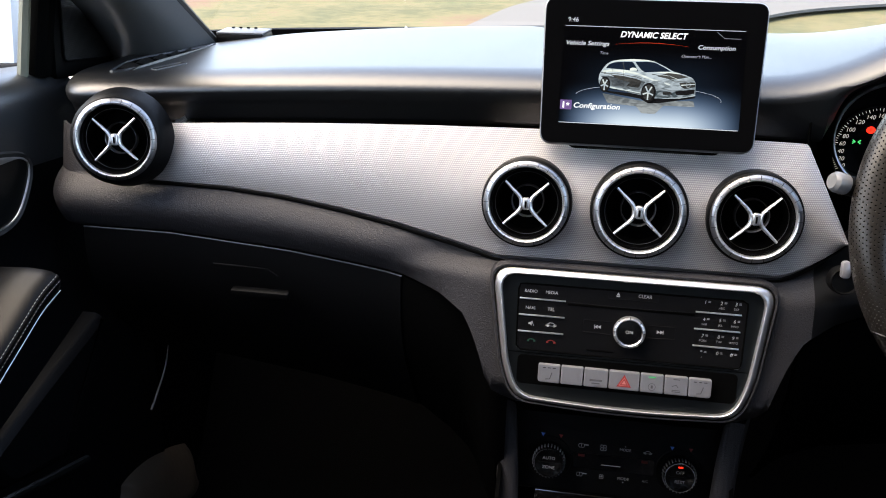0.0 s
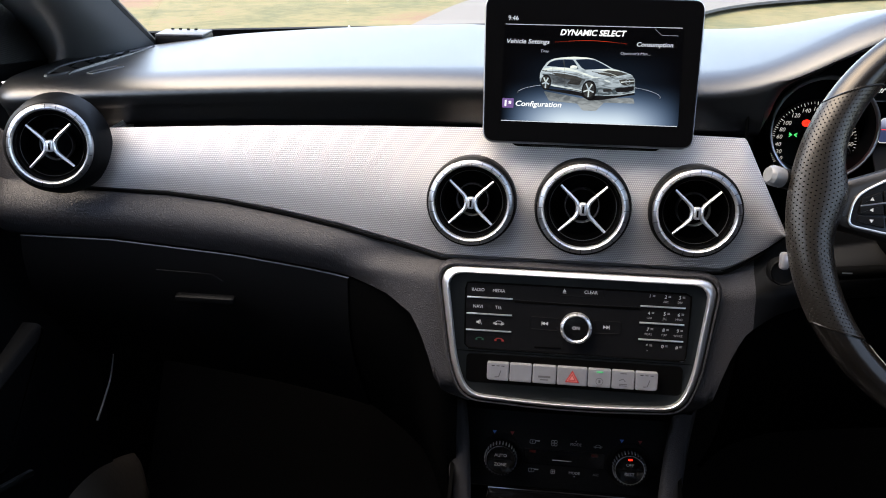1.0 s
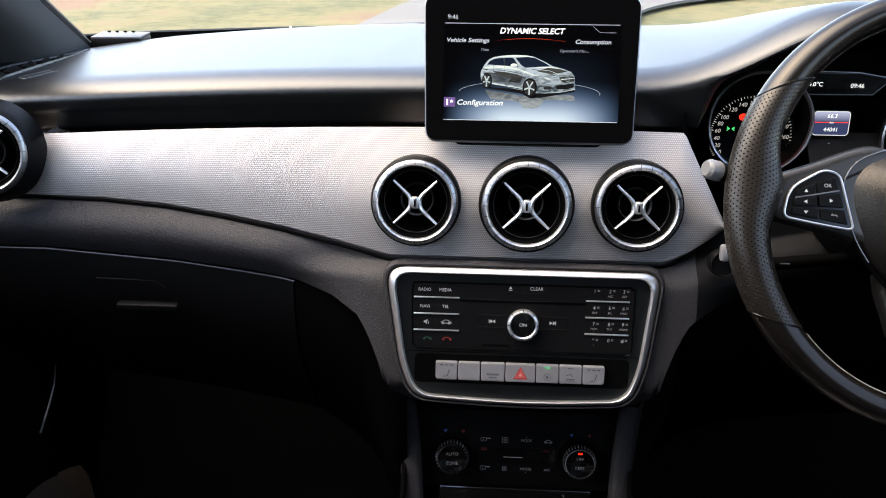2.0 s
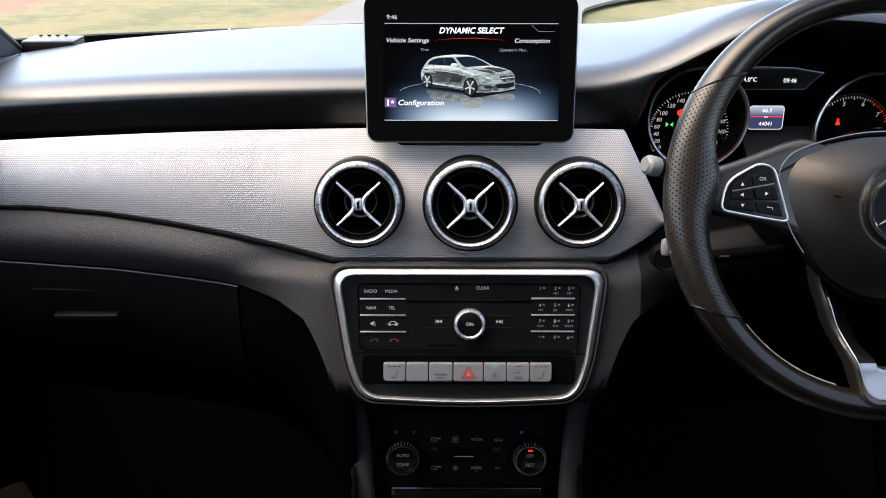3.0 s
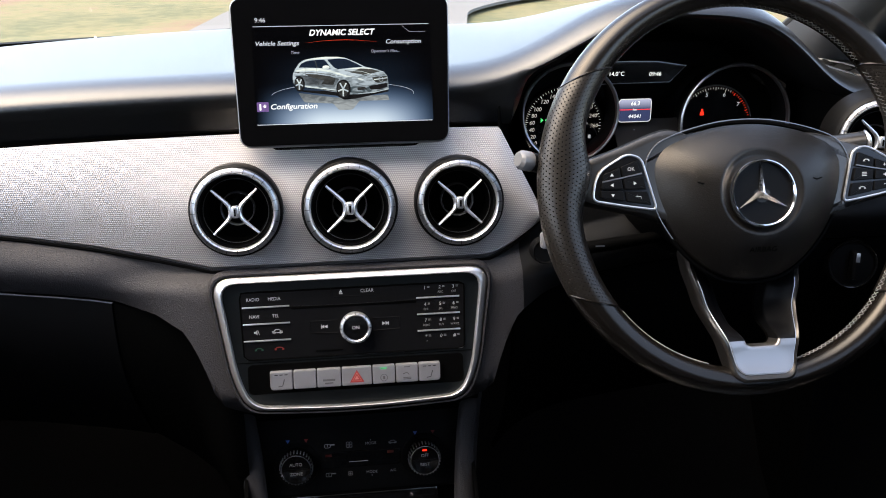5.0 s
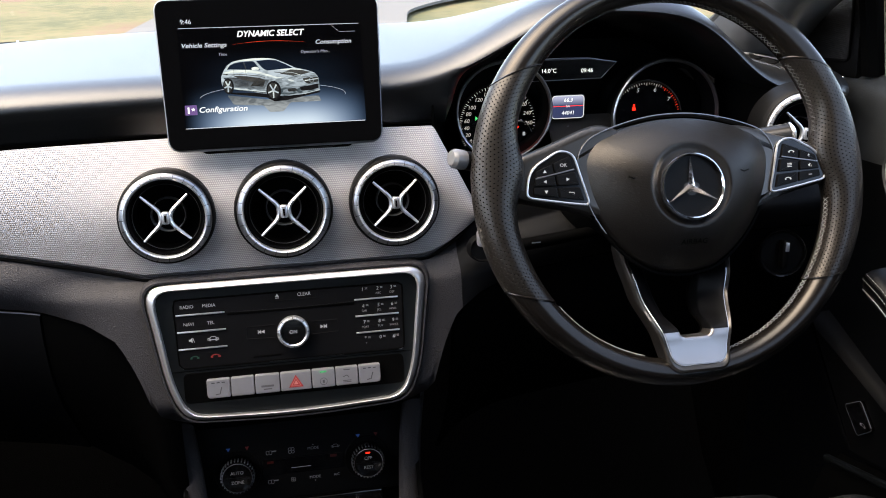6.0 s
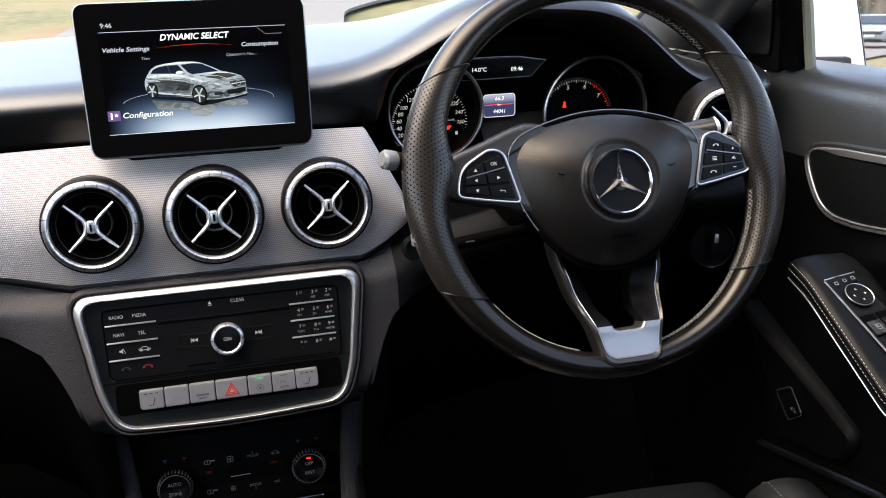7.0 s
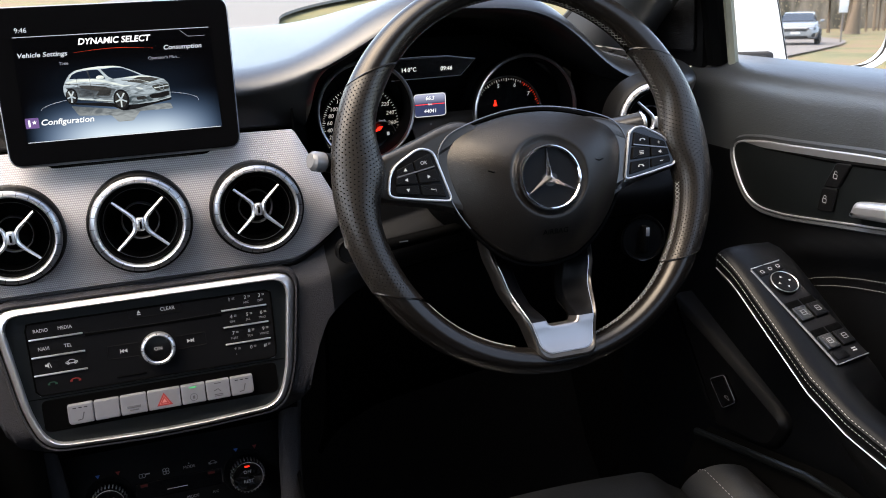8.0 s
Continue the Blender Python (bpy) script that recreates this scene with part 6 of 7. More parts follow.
def build_door(s):
    right = s > 0
    d = thing("car_door", "closed grained black front door with a stitched armrest" + (" and switches" if right else ""), "car door", (s * 0.66, 0.3, 0.3), group="front doors")
    hole = [(p[0], p[1]) for p in shrink(POCKET, 0.006)]

    def skin(u, v):
        y = 0.845 - 1.15 * u
        z = belt(y) - 0.70 * v ** 1.25
        x = door_x(y, z)
        if inside((y, z), hole):
            x += 0.035
        return (s * x, y, z)
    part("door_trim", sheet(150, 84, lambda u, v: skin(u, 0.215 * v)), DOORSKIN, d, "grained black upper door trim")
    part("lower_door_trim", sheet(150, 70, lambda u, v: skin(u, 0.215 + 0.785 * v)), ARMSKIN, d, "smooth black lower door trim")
    # recessed handle panel in a bright ring
    po = [tuple(p) for p in resample([(p.x, p.y) for p in smooth_row([(a, b, 0) for a, b in POCKET + POCKET[:1]], 241)[:-1]], 150)]

    def ringed(k, dx):
        q = shrink(po, k)
        return [(s * (door_x(a, b) + dx), a, b) for a, b in q]
    pk = part("handle_panel", loops([ringed(0.000, -0.0005), ringed(0.003, -0.0012)], cap="last"), PANELBLACK, d, "satin black recessed handle panel")
    part("pocket_ring", tube(ringed(0.0005, -0.0022), 0.0012, 8, closed=True), SATIN, d, "bright ring round the handle panel")
    part("pocket_lip", loops([ringed(-0.007, 0.0005), ringed(-0.0045, -0.0035), ringed(-0.001, -0.0015)], cap=False), DOORSKIN, d)
    # silver band under the ring's upper side, with a dark step below it
    crest = [(p.x, p.y) for p in smooth_row([(0.703, 0.9395, 0), (0.6644, 0.9490, 0), (0.619, 0.9558, 0), (0.540, 0.9687, 0), (0.492, 0.9758, 0), (0.40, 0.986, 0)], 24)]
    band = lambda u, v: (s * (door_x(*crest[round(u * 23)]) - 0.0026 + 0.0016 * v), crest[round(u * 23)][0], crest[round(u * 23)][1] - 0.0076 * v * smooth(0.0, 0.22, u))
    part("silver_band", sheet(23, 4, band, 0.0008), SATIN, pk, "satin silver band")
    part("band_step", tube([(s * (door_x(y, z) - 0.0010), y, z) for y, z in ((0.668, 0.9400), (0.616, 0.9480), (0.574, 0.9538), (0.536, 0.9598), (0.489, 0.968), (0.41, 0.977))], [0.0004, 0.0014, 0.0020, 0.0024, 0.0026, 0.0026], 6), DARK, pk)
    grip = rounded([(0.5135, 0.9135), (0.5090, 0.9312), (0.4698, 0.9410), (0.380, 0.960), (0.372, 0.950), (0.378, 0.940), (0.466, 0.9235)], [0.003, 0.005, 0.1, 0.006, 0.006, 0.006, 0.1])
    grip = [tuple(p) for p in resample(grip, 80)]
    part("door_handle", loops([[(s * x, a, b) for a, b in shrink(grip, k)] for x, k in ((0.672, 0.002), (0.6590, 0.0002), (0.6560, 0.0), (0.6535, 0.0008), (0.6515, 0.0026), (0.6507, 0.0055))]), SATIN, d, "satin silver door handle")
    for ks, y, z, open_ in (([(0.5540, 0.9560), (0.5340, 0.9600), (0.5440, 0.9322), (0.5642, 0.9282)], 0.5503, 0.9430, True), ([(0.5646, 0.9275), (0.5444, 0.9315), (0.5440, 0.9072), (0.5653, 0.9022)], 0.5570, 0.9155, False)):
        ks = [tuple(p) for p in resample(rounded(ks, 0.0012, 3), 40)]
        part("lock_key", loops([[(s * (door_x(a, b) + dx), a, b) for a, b in shrink(ks, k)] for dx, k in ((0.001, 0.0), (-0.0030, 0.0), (-0.0040, 0.0010))]), BLACK, pk)
        sh = merge(stroke(rounded(rect(0.0050, 0.0042), 0.0008), 0.0007, 0, True), stroke([(-0.0016, 0.0021), (-0.0016, 0.0046), (-0.0008, 0.0054), (0.0008, 0.0054), (0.0016, 0.0046), (0.0016, 0.0038 if open_ else 0.0021)], 0.0007, 0))
        part("lock_symbol", sh, PRINT_DIM, pk, m=Matrix.Translation((s * (door_x(y, z) - 0.0044), y, z)) @ pose(0, 0, 0, 90, 0, -90 * s))

    # armrest with stitched inner edge and a bright strip
    def sect(y):
        zt = table(ARM_TOP, y)
        tip = smooth(0.566, 0.546, y) if y > 0.546 else 1.0
        wo = 0.603
        q = [(0.672, zt - 0.075), (0.640, zt - 0.062), (0.615, zt - 0.030), (wo, zt - 0.002), (0.592, zt + 0.004), (0.560, zt + 0.0058), (0.546, zt + 0.0050), (0.5375, zt + 0.0035), (0.5325, zt + 0.0005), (0.5310, zt - 0.0015), (0.5300, zt - 0.0045), (0.5312, zt - 0.012), (0.538, zt - 0.024), (0.570, zt - 0.055), (0.650, zt - 0.085)]
        dip = 0.05 * smooth(0.392, 0.360, y)
        q = [(x, z - dip * smooth(0.556, 0.585, x)) for x, z in q]
        cx, cz = 0.60, zt - 0.035
        return [(s * (cx + (x - cx) * (0.15 + 0.85 * tip)), y, cz + (z - cz) * (0.1 + 0.9 * tip)) for x, z in q]
    ys = [0.567, 0.5655, 0.563, 0.560, 0.556, 0.552, 0.548, 0.543] + [0.535 - 0.015 * k for k in range(56)]
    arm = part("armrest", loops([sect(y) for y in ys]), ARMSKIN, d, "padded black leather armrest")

    def edge(y, k):
        a = sect(y)
        return Vector(a[k])
    ry = [0.5575 - 0.012 * k for k in range(46)]
    nrm = Vector((-s * 0.0006, 0, 0.0006))
    for k in (8, 10):
        st = part("stitching", dashes([edge(y, k) + nrm for y in ry], 0.0030, 0.0010, 0.0003), THREAD, arm, "pale double stitching")
        tagged(st, kind="stuff")
    part("groove", tube([edge(y, 9) for y in ry], 0.0009, 5), DARK, arm)
    part("bright_strip", tube([edge(y, 11).lerp(edge(y, 12), 0.25) + Vector((-s * 0.0012, 0, 0)) for y in ry[1:]], 0.0006, 6), SATIN, arm, "bright strip under the armrest")
    # stitched insert behind the armrest
    for off in (0.0, -0.009):
        st = part("stitching", dashes([(s * (door_x(y, z + off) - 0.0006), y, z + off) for y, z in ((0.565, 0.824), (0.545, 0.835), (0.52, 0.846), (0.49, 0.856), (0.46, 0.864), (0.40, 0.872))], 0.0030, 0.0010, 0.0003), THREAD, d)
        tagged(st, kind="stuff")

    if right:
        sl = math.degrees(math.atan(0.43))
        fr = Matrix.Translation((0.571, 0.459, 0.8456 + 0.0062)) @ pose(0, 0, 0, sl) @ pose(0, 0, 0, 0, 0, 7.5)
        sp = part("switch_panel", plate(rounded([(-0.0195, -0.061), (0.0185, -0.061), (0.0170, 0.062), (-0.0185, 0.060)], 0.003), -0.006, 0.0010, 0.0008, fr), SATINBLACK, d, "black window switch panel")
        part("panel_frame", tube([fr @ Vector((-0.0196, -0.060, 0.0008)), fr @ Vector((-0.0190, 0.0, 0.0010)), fr @ Vector((-0.0186, 0.059, 0.0008))], 0.0011, 6), DOORSKIN, sp, "thin dull frame edge")
        for yy in (-0.0605, 0.0605):
            part("panel_bar", tube([fr @ Vector((-0.018, yy, 0.0012)), fr @ Vector((0.018, yy + 0.0005, 0.0012))], 0.0006, 6), SATIN, sp, "bright end bar")
        part("mirror_knob", lathe([(0.0135, 0.0), (0.0132, 0.003), (0.0122, 0.0042), (0.0112, 0.0036), (0.0, 0.0036)], 40, fr @ pose(0.000, 0.034, 0.0005)), BLACK, sp, "round mirror control")
        part("knob_ring", lathe([(0.0134, 0.0036), (0.0130, 0.0046), (0.0125, 0.0042)], 40, fr @ pose(0.000, 0.034, 0.0005)), SATIN, sp, "bright ring")
        part("arrow_marks", merge(*[icon_triangle(0.0062 * math.cos(radians(a)), 0.034 + 0.0062 * math.sin(radians(a)), 0.0016, a, 0.0046) for a in (0, 90, 180, 270)]), PRINT_MID, sp, m=fr)
        for x, y in ((-0.0105, 0.0530), (0.0000, 0.0540), (0.0100, 0.0545)):
            part("small_key", box(0.0090, 0.0085, 0.002, 0.0007, fr @ pose(x, y, 0.0012)), BLACK, sp)
            part("key_symbol", stroke(rounded(rect(0.0034, 0.0030, x, y), 0.0006), 0.0005, 0.0024, True), PRINT_MID, sp, m=fr)
        for cy in (0.0003, -0.0345):
            for x in (-0.0088, 0.0088):
                # left pair in a lighter, glossier black to carry the highlight there
                k = part("window_switch", plate(rounded(rect(0.0155, 0.0165, x, cy - 0.003), 0.002), 0.0, 0.0038, 0.0014, fr), BLACK if x > 0 else PANELBLACK, sp, "window rocker switch")
                part("switch_well", box(0.0155, 0.007, 0.0006, 0, fr @ pose(x, cy + 0.0095, 0.0011)), DARK, sp)
                part("window_symbol", merge(stroke(rounded(rect(0.0050, 0.0052, x, cy - 0.003), 0.001), 0.0006, 0.0040, True), stroke([(x - 0.0025, cy - 0.003), (x + 0.0025, cy - 0.003)], 0.0005, 0.0040)), PRINT_DIM, k, m=fr)
        part("lock_out_key", box(0.014, 0.0085, 0.002, 0.0007, fr @ pose(-0.0085, -0.0525, 0.0012)), BLACK, sp)
        part("key_symbol", bars(0.0085, -0.0515, 0.0050, 0.0036, 2, 0.0014), PRINT_MID, sp, m=fr)

    # wedge-shaped lower facet with, on the driver's side, the boot switch
    wd = rounded([(0.736, 0.744), (0.678, 0.663), (0.620, 0.612), (0.520, 0.640), (0.500, 0.690), (0.600, 0.715)], [0.008, 0.1, 0.012, 0.02, 0.02, 0.1])
    wd = [tuple(p) for p in resample(wd, 60)]
    part("lower_facet", loops([[(s * 0.640, a, b) for a, b in wd], [(s * 0.622, a, b) for a, b in wd], [(s * 0.616, a, b) for a, b in shrink(wd, 0.003)], [(s * 0.612, a, b) for a, b in shrink(wd, 0.009)]]), BLACK, d, "smooth dark lower facet")
    part("map_pocket", sheet(40, 14, lambda u, v: (s * (0.604 - 0.022 * math.sin(math.pi * min(1, v * 1.5)) + 0.012 * (1 - smooth(0, 0.06, v))), 0.632 - 0.9 * u, 0.606 + 0.34 * min(0.20, 0.9 * u) + 0.05 * max(0.0, 0.9 * u - 0.2) - 0.25 * v), 0.004), DARK, d, "dark door pocket")
    part("pocket_edge", tube([(s * 0.598, 0.632 - 0.9 * k / 20, 0.603 + 0.34 * min(0.20, 0.9 * k / 20) + 0.05 * max(0.0, 0.9 * k / 20 - 0.2)) for k in range(21)], 0.0045, 8), PANELBLACK, d, "rounded edge of the door pocket")
    if right:
        bo = rounded([(0.632, 0.674), (0.608, 0.693), (0.582, 0.671), (0.603, 0.651)], 0.004)
        part("boot_switch", loops([[(0.613, a, b) for a, b in bo], [(0.608, a, b) for a, b in bo], [(0.607, a, b) for a, b in shrink(bo, 0.002)]]), GLOSS, d, "small black boot release switch")
        part("switch_frame", tube([(0.608, a, b) for a, b in resample(bo, 40)], 0.0005, 5, closed=True), PILLAR, d, "thin grey frame")
        part("switch_symbol", icon_car(0.596, 0.669, 0.010, 0), PRINT_DIM, d, m=Matrix(((0, 0, 1, 0.6065), (1, 0, 0, 0), (0, 1, 0, 0), (0, 0, 0, 1))))

    # speaker panel in the mirror corner
    so = rounded([(0.815, 1.002), (0.985, 0.985), (0.975, 1.015), (0.93, 1.068), (0.88, 1.112), (0.83, 1.160), (0.815, 1.160)], [0.006, 0.01, 0.03, 0.06, 0.06, 0.01, 0.01])
    so = [tuple(p) for p in resample(so, 80)]
    sx = 0.684
    part("corner_panel", loops([[(s * (sx + 0.012 - 0.25 * (b - 1.0) * 0.4), a, b) for a, b in so], [(s * (sx - 0.1 * (b - 1.0)), a, b) for a, b in shrink(so, 0.002)]]), BLACK, d, "black mirror corner panel")
    go = rounded([(0.832, 1.022), (0.945, 1.008), (0.948, 1.026), (0.905, 1.066), (0.868, 1.102), (0.838, 1.130), (0.830, 1.130)], [0.008, 0.014, 0.02, 0.04, 0.04, 0.01, 0.006])
    go = [tuple(p) for p in resample(go, 80)]
    part("speaker_grille", loops([[(s * (sx - 0.0015 - 0.1 * (b - 1.0)), a, b) for a, b in go], [(s * (sx + 0.002 - 0.1 * (b - 1.0)), a, b) for a, b in shrink(go, 0.006)]]), MESHED, d, "fine speaker grille")
    part("grille_rim", tube([(s * (sx - 0.002 - 0.1 * (b - 1.0)), a, b) for a, b in go], 0.0016, 6, closed=True), BLACK, d)
    return d


def grille_material():
    m = surface("speaker_mesh", (0.005, 0.005, 0.0054), 0.55, grain=900, bump=0.0)
    nt = m.node_tree
    b = nt.nodes["Principled BSDF"]
    tc = nt.nodes.new("ShaderNodeTexCoord")
    v = nt.nodes.new("ShaderNodeTexVoronoi")
    v.inputs["Scale"].default_value, v.inputs["Randomness"].default_value = 420.0, 0.1
    link(nt, tc.outputs["Object"], v.inputs["Vector"])
    bp = nt.nodes.new("ShaderNodeBump")
    bp.inputs["Strength"].default_value, bp.inputs["Distance"].default_value = 0.6, 0.001
    link(nt, v.outputs["Distance"], bp.inputs["Height"])
    link(nt, bp.outputs["Normal"], b.inputs["Normal"])
    return m


MESHED = grille_material()
build_door(-1)
build_door(1)


def build_liner():
    def bulge(u, v):
        a = math.pi * u
        return (-0.632 + 0.040 * math.sin(math.pi * v) * math.sin(a) ** 0.5 + 0.006 * math.sin(7 * v + 4 * u), 0.715 + 0.205 * u + 0.01 * math.sin(9 * v), 0.495 - 0.075 * u - 0.09 * v + 0.03 * math.sin(a) * (0.5 - v))
    t = part("footwell_mat", sheet(24, 18, bulge, 0.004), BROWNMAT)
    tagged(t, "turned-up brown plastic footwell mat beside the door sill", "floor mat")
    e = part("sill_edge", tube(smooth_row([(-0.600, 0.850, 0.648), (-0.600, 0.842, 0.628), (-0.600, 0.825, 0.605), (-0.600, 0.782, 0.573)], 18), [0.0006 + 0.0011 * k / 17 for k in range(18)], 6), EDGEGREY)
    tagged(e, "thin dull edge strip at the footwell side", "trim strip", kind="structure")


build_liner()


# ---- driver's seat ----
def build_seat(side, back, name, label):
    t = thing(name, label, "car seat", (side * 0.355, 0.3 + back, 0.28), group="front seats")
    ox, oy = side * 0.355 - 0.355, back

    def cushion(u, v):
        x = 0.185 + 0.34 * u
        k = 1 - v
        y = 0.05 + 0.545 * (1 - v ** 1.0) + 0.006 * math.sin(math.pi * u)
        edge = smooth(0.0, 0.05, v)
        side_drop = smooth(0.80, 1.0, abs(2 * u - 1))
        y -= 0.022 * side_drop
        z = 0.38 + 0.230 * math.sqrt(max(0.0, 1 - (1 - edge) ** 2)) + 0.006 * math.sin(math.pi * u) - 0.014 * side_drop - 0.03 * smooth(0.3, 1, v)
        return (x + ox, y + oy, z)
    part("cushion", sheet(26, 50, cushion, 0.01), SEAT, t, "black leather seat cushion")
    for s in (-1, 1):
        def side(u, v):
            a = math.pi * u
            cx = 0.355 + s * 0.212
            x = cx - s * 0.045 * math.cos(a) * 1.0
            yb = 0.575 - 0.055 * (u ** 1.5)
            y = yb - 0.52 * v
            e = math.sqrt(max(0.0, 1 - (1 - smooth(0, 0.06, v)) ** 2))
            z = 0.42 + (0.172 + 0.042 * math.sin(a) - 0.10 * smooth(0.6, 1.0, u)) * e
            return (x + ox, y + oy, z)
        b = part("side_bolster", sheet(24, 40, side, 0.008), SEAT, t, "raised side bolster")
        st = part("stitching", dashes([Vector(side(0.30, v)) + Vector((0, 0.0005, 0.0022)) for v in [0.02 + 0.02 * k for k in range(30)]], 0.0036, 0.0016, 0.0005), THREAD, b, "pale stitching")
        tagged(st, kind="stuff")
    part("seat_base", box(0.46, 0.48, 0.16, 0.02, pose(0.355 + ox, 0.28 + oy, 0.37)), DARK, t)
    rows = []
    for k in range(15):
        v = k / 14
        w = 0.25 - 0.07 * smooth(0.45, 1.0, v) - 0.05 * smooth(0.93, 1.0, v)
        d = 0.075 - 0.02 * v - 0.035 * smooth(0.92, 1.0, v)
        cy, cz = -0.13 - 0.27 * v + oy, 0.50 + 0.63 * v
        rows.append([(0.355 + ox + x, cy + y, cz) for x, y in rounded([(-w, -d), (w, -d), (w, d), (w * 0.62, d * 0.55), (-w * 0.62, d * 0.55), (-w, d)], 0.03, 4)])
    part("backrest", loops(rows), SEAT, t, "black leather backrest")
    part("head_restraint", box(0.26, 0.10, 0.17, 0.035, pose(0.355 + ox, -0.43 + oy, 1.245, -14), 4), SEAT, t, "padded black head restraint")
    for px in (-0.06, 0.06):
        part("restraint_post", tube([(0.355 + ox + px, -0.41 + oy, 1.10), (0.355 + ox + px, -0.425 + oy, 1.20)], 0.006, 8), CHROME, t)


build_seat(1, 0.0, "driver_seat", "black leather driver's seat with raised stitched side bolsters")
build_seat(-1, -0.22, "passenger_seat", "black leather front passenger seat set well back")


# ---- loose thing on the dash, door mirrors ----
tag = thing("dash_device", "small black device with a pale top on the dash", "device", m=pose(-0.540, 1.050, 1.0115, 0, 0, 3))
part("case", box(0.068, 0.046, 0.018, 0.004, pose(0, 0, 0.009)), BLACK, tag)
part("top_plate", box(0.066, 0.044, 0.003, 0.001, pose(0, 0, 0.0185)), PILLAR, tag, "pale top plate")
part("edge_marks", merge(*[box(0.004, 0.003, 0.002, 0.0005, pose(-0.022 + 0.011 * k, 0.018, 0.0208)) for k in range(4)]), DARK, tag)
tab = part("windscreen_tab", box(0.003, 0.006, 0.007, 0.001, pose(-0.331, 1.150, 1.0260, 30, 0, 20)), PRINT)
tagged(tab, "tiny pale tab at the foot of the windscreen", "tab")


def build_mirror(s):
    m = Matrix.Translation((s * 1.0, 0.955, 1.03)) @ pose(0, 0, 0, 0, 0, -16.8 * s) @ pose(0, 0, 0, 85.9)
    t = thing("door_mirror", "white door mirror on a dark foot", "door mirror", m=m, group="door mirrors")
    go = [(s * a, b) for a, b in rounded([(-0.058, -0.070), (0.007, -0.0745), (0.066, -0.068), (0.085, -0.050), (0.088, 0.02), (0.088, 0.075), (-0.100, 0.075), (-0.084, 0.027)], [0.008, 0.03, 0.01, 0.02, 0.03, 0.03, 0.012, 0.05])]
    ho = [(s * a, b) for a, b in rounded([(-0.146, -0.072), (0.0, -0.083), (0.072, -0.077), (0.098, -0.056), (0.104, 0.092), (-0.160, 0.092)], [0.012, 0.04, 0.02, 0.03, 0.05, 0.03])]
    go = [tuple(p) for p in resample(go, 80)]
    ho = [tuple(p) for p in resample(ho, 80)]
    part("housing", loops([[(x * 0.75, y * 0.75, -0.10) for x, y in ho], [(x, y, -0.055) for x, y in ho], [(x, y, 0.004) for x, y in ho], [(x * 0.97, y * 0.95, 0.010) for x, y in ho], [(x, y, 0.004) for x, y in shrink(go, -0.004)], [(x, y, -0.006) for x, y in shrink(go, -0.003)]], cap=False), WHITE, t, "white painted housing")
    part("glass", loops([[(x, y, -0.006) for x, y in go], [(x, y, -0.002) for x, y in shrink(go, 0.001)]]), MIRROR, t, "mirror glass")
    part("glass_gap", tube([(x, y, -0.002) for x, y in shrink(go, -0.002)], 0.0022, 6, closed=True), RUBBER, t)
    part("foot", box(0.075, 0.026, 0.05, 0.006, pose(-s * 0.126, -0.059, -0.006)), RUBBER, t, "dark foot")
    part("foot_cap", box(0.024, 0.018, 0.008, 0.003, pose(-s * 0.112, -0.060, 0.018)), RUBBER, t)


build_mirror(-1)
build_mirror(1)


# ---- outdoors: verge, road, parked car and bare trees ----
def ground_material():
    m, nt, b = nodes_of("leaf_strewn_grass")
    tc = nt.nodes.new("ShaderNodeTexCoord")

    def ns(scale, detail):
        n = nt.nodes.new("ShaderNodeTexNoise")
        n.inputs["Scale"].default_value, n.inputs["Detail"].default_value = scale, detail
        link(nt, tc.outputs["Object"], n.inputs["Vector"])
        return n.outputs["Fac"]
    ra = nt.nodes.new("ShaderNodeValToRGB")
    e = ra.color_ramp.elements
    e[0].position, e[0].color = 0.42, (0.070, 0.075, 0.026, 1)
    e[1].position, e[1].color = 0.57, (0.145, 0.085, 0.048, 1)
    k = e.new(0.5)
    k.color = (0.135, 0.115, 0.045, 1)
    link(nt, math_node(nt, "ADD", math_node(nt, "MULTIPLY", ns(0.22, 4), 0.55), math_node(nt, "ADD", math_node(nt, "MULTIPLY", ns(1.1, 5), 0.27), math_node(nt, "MULTIPLY", ns(9.0, 4), 0.18))), ra.inputs["Fac"])
    link(nt, ra.outputs["Color"], b.inputs["Base Color"])
    b.inputs["Roughness"].default_value = 0.9
    bp = nt.nodes.new("ShaderNodeBump")
    bp.inputs["Strength"].default_value = 0.6
    link(nt, ns(30.0, 5), bp.inputs["Height"])
    link(nt, bp.outputs["Normal"], b.inputs["Normal"])
    return m


GRASS = ground_material()
ASPHALT = surface("worn_asphalt", (0.125, 0.112, 0.104), 0.9, grain=60, bump=0.4, vary=0.25)
CONCRETE = surface("pale_weathered_concrete", (0.42, 0.41, 0.39), 0.9, grain=60, bump=0.4, vary=0.2)
PALEPATH = surface("pale_gravelly_path", (0.125, 0.122, 0.115), 0.9, grain=60, bump=0.4, vary=0.2)
BARK = surface("grey_brown_bark", (0.16, 0.115, 0.08), 0.9, grain=25, bump=0.8, vary=0.35)
LEAF = surface("dry_autumn_leaves", (0.30, 0.235, 0.165), 0.8, grain=40, bump=0.2, vary=0.4)
leaf_nodes = LEAF.node_tree
thin = leaf_nodes.nodes.new("ShaderNodeBsdfTranslucent")
thin.inputs["Color"].default_value = (0.34, 0.26, 0.17, 1)
both = leaf_nodes.nodes.new("ShaderNodeMixShader")
both.inputs[0].default_value = 0.5
link(leaf_nodes, leaf_nodes.nodes["Principled BSDF"].outputs[0], both.inputs[1])
link(leaf_nodes, thin.outputs[0], both.inputs[2])
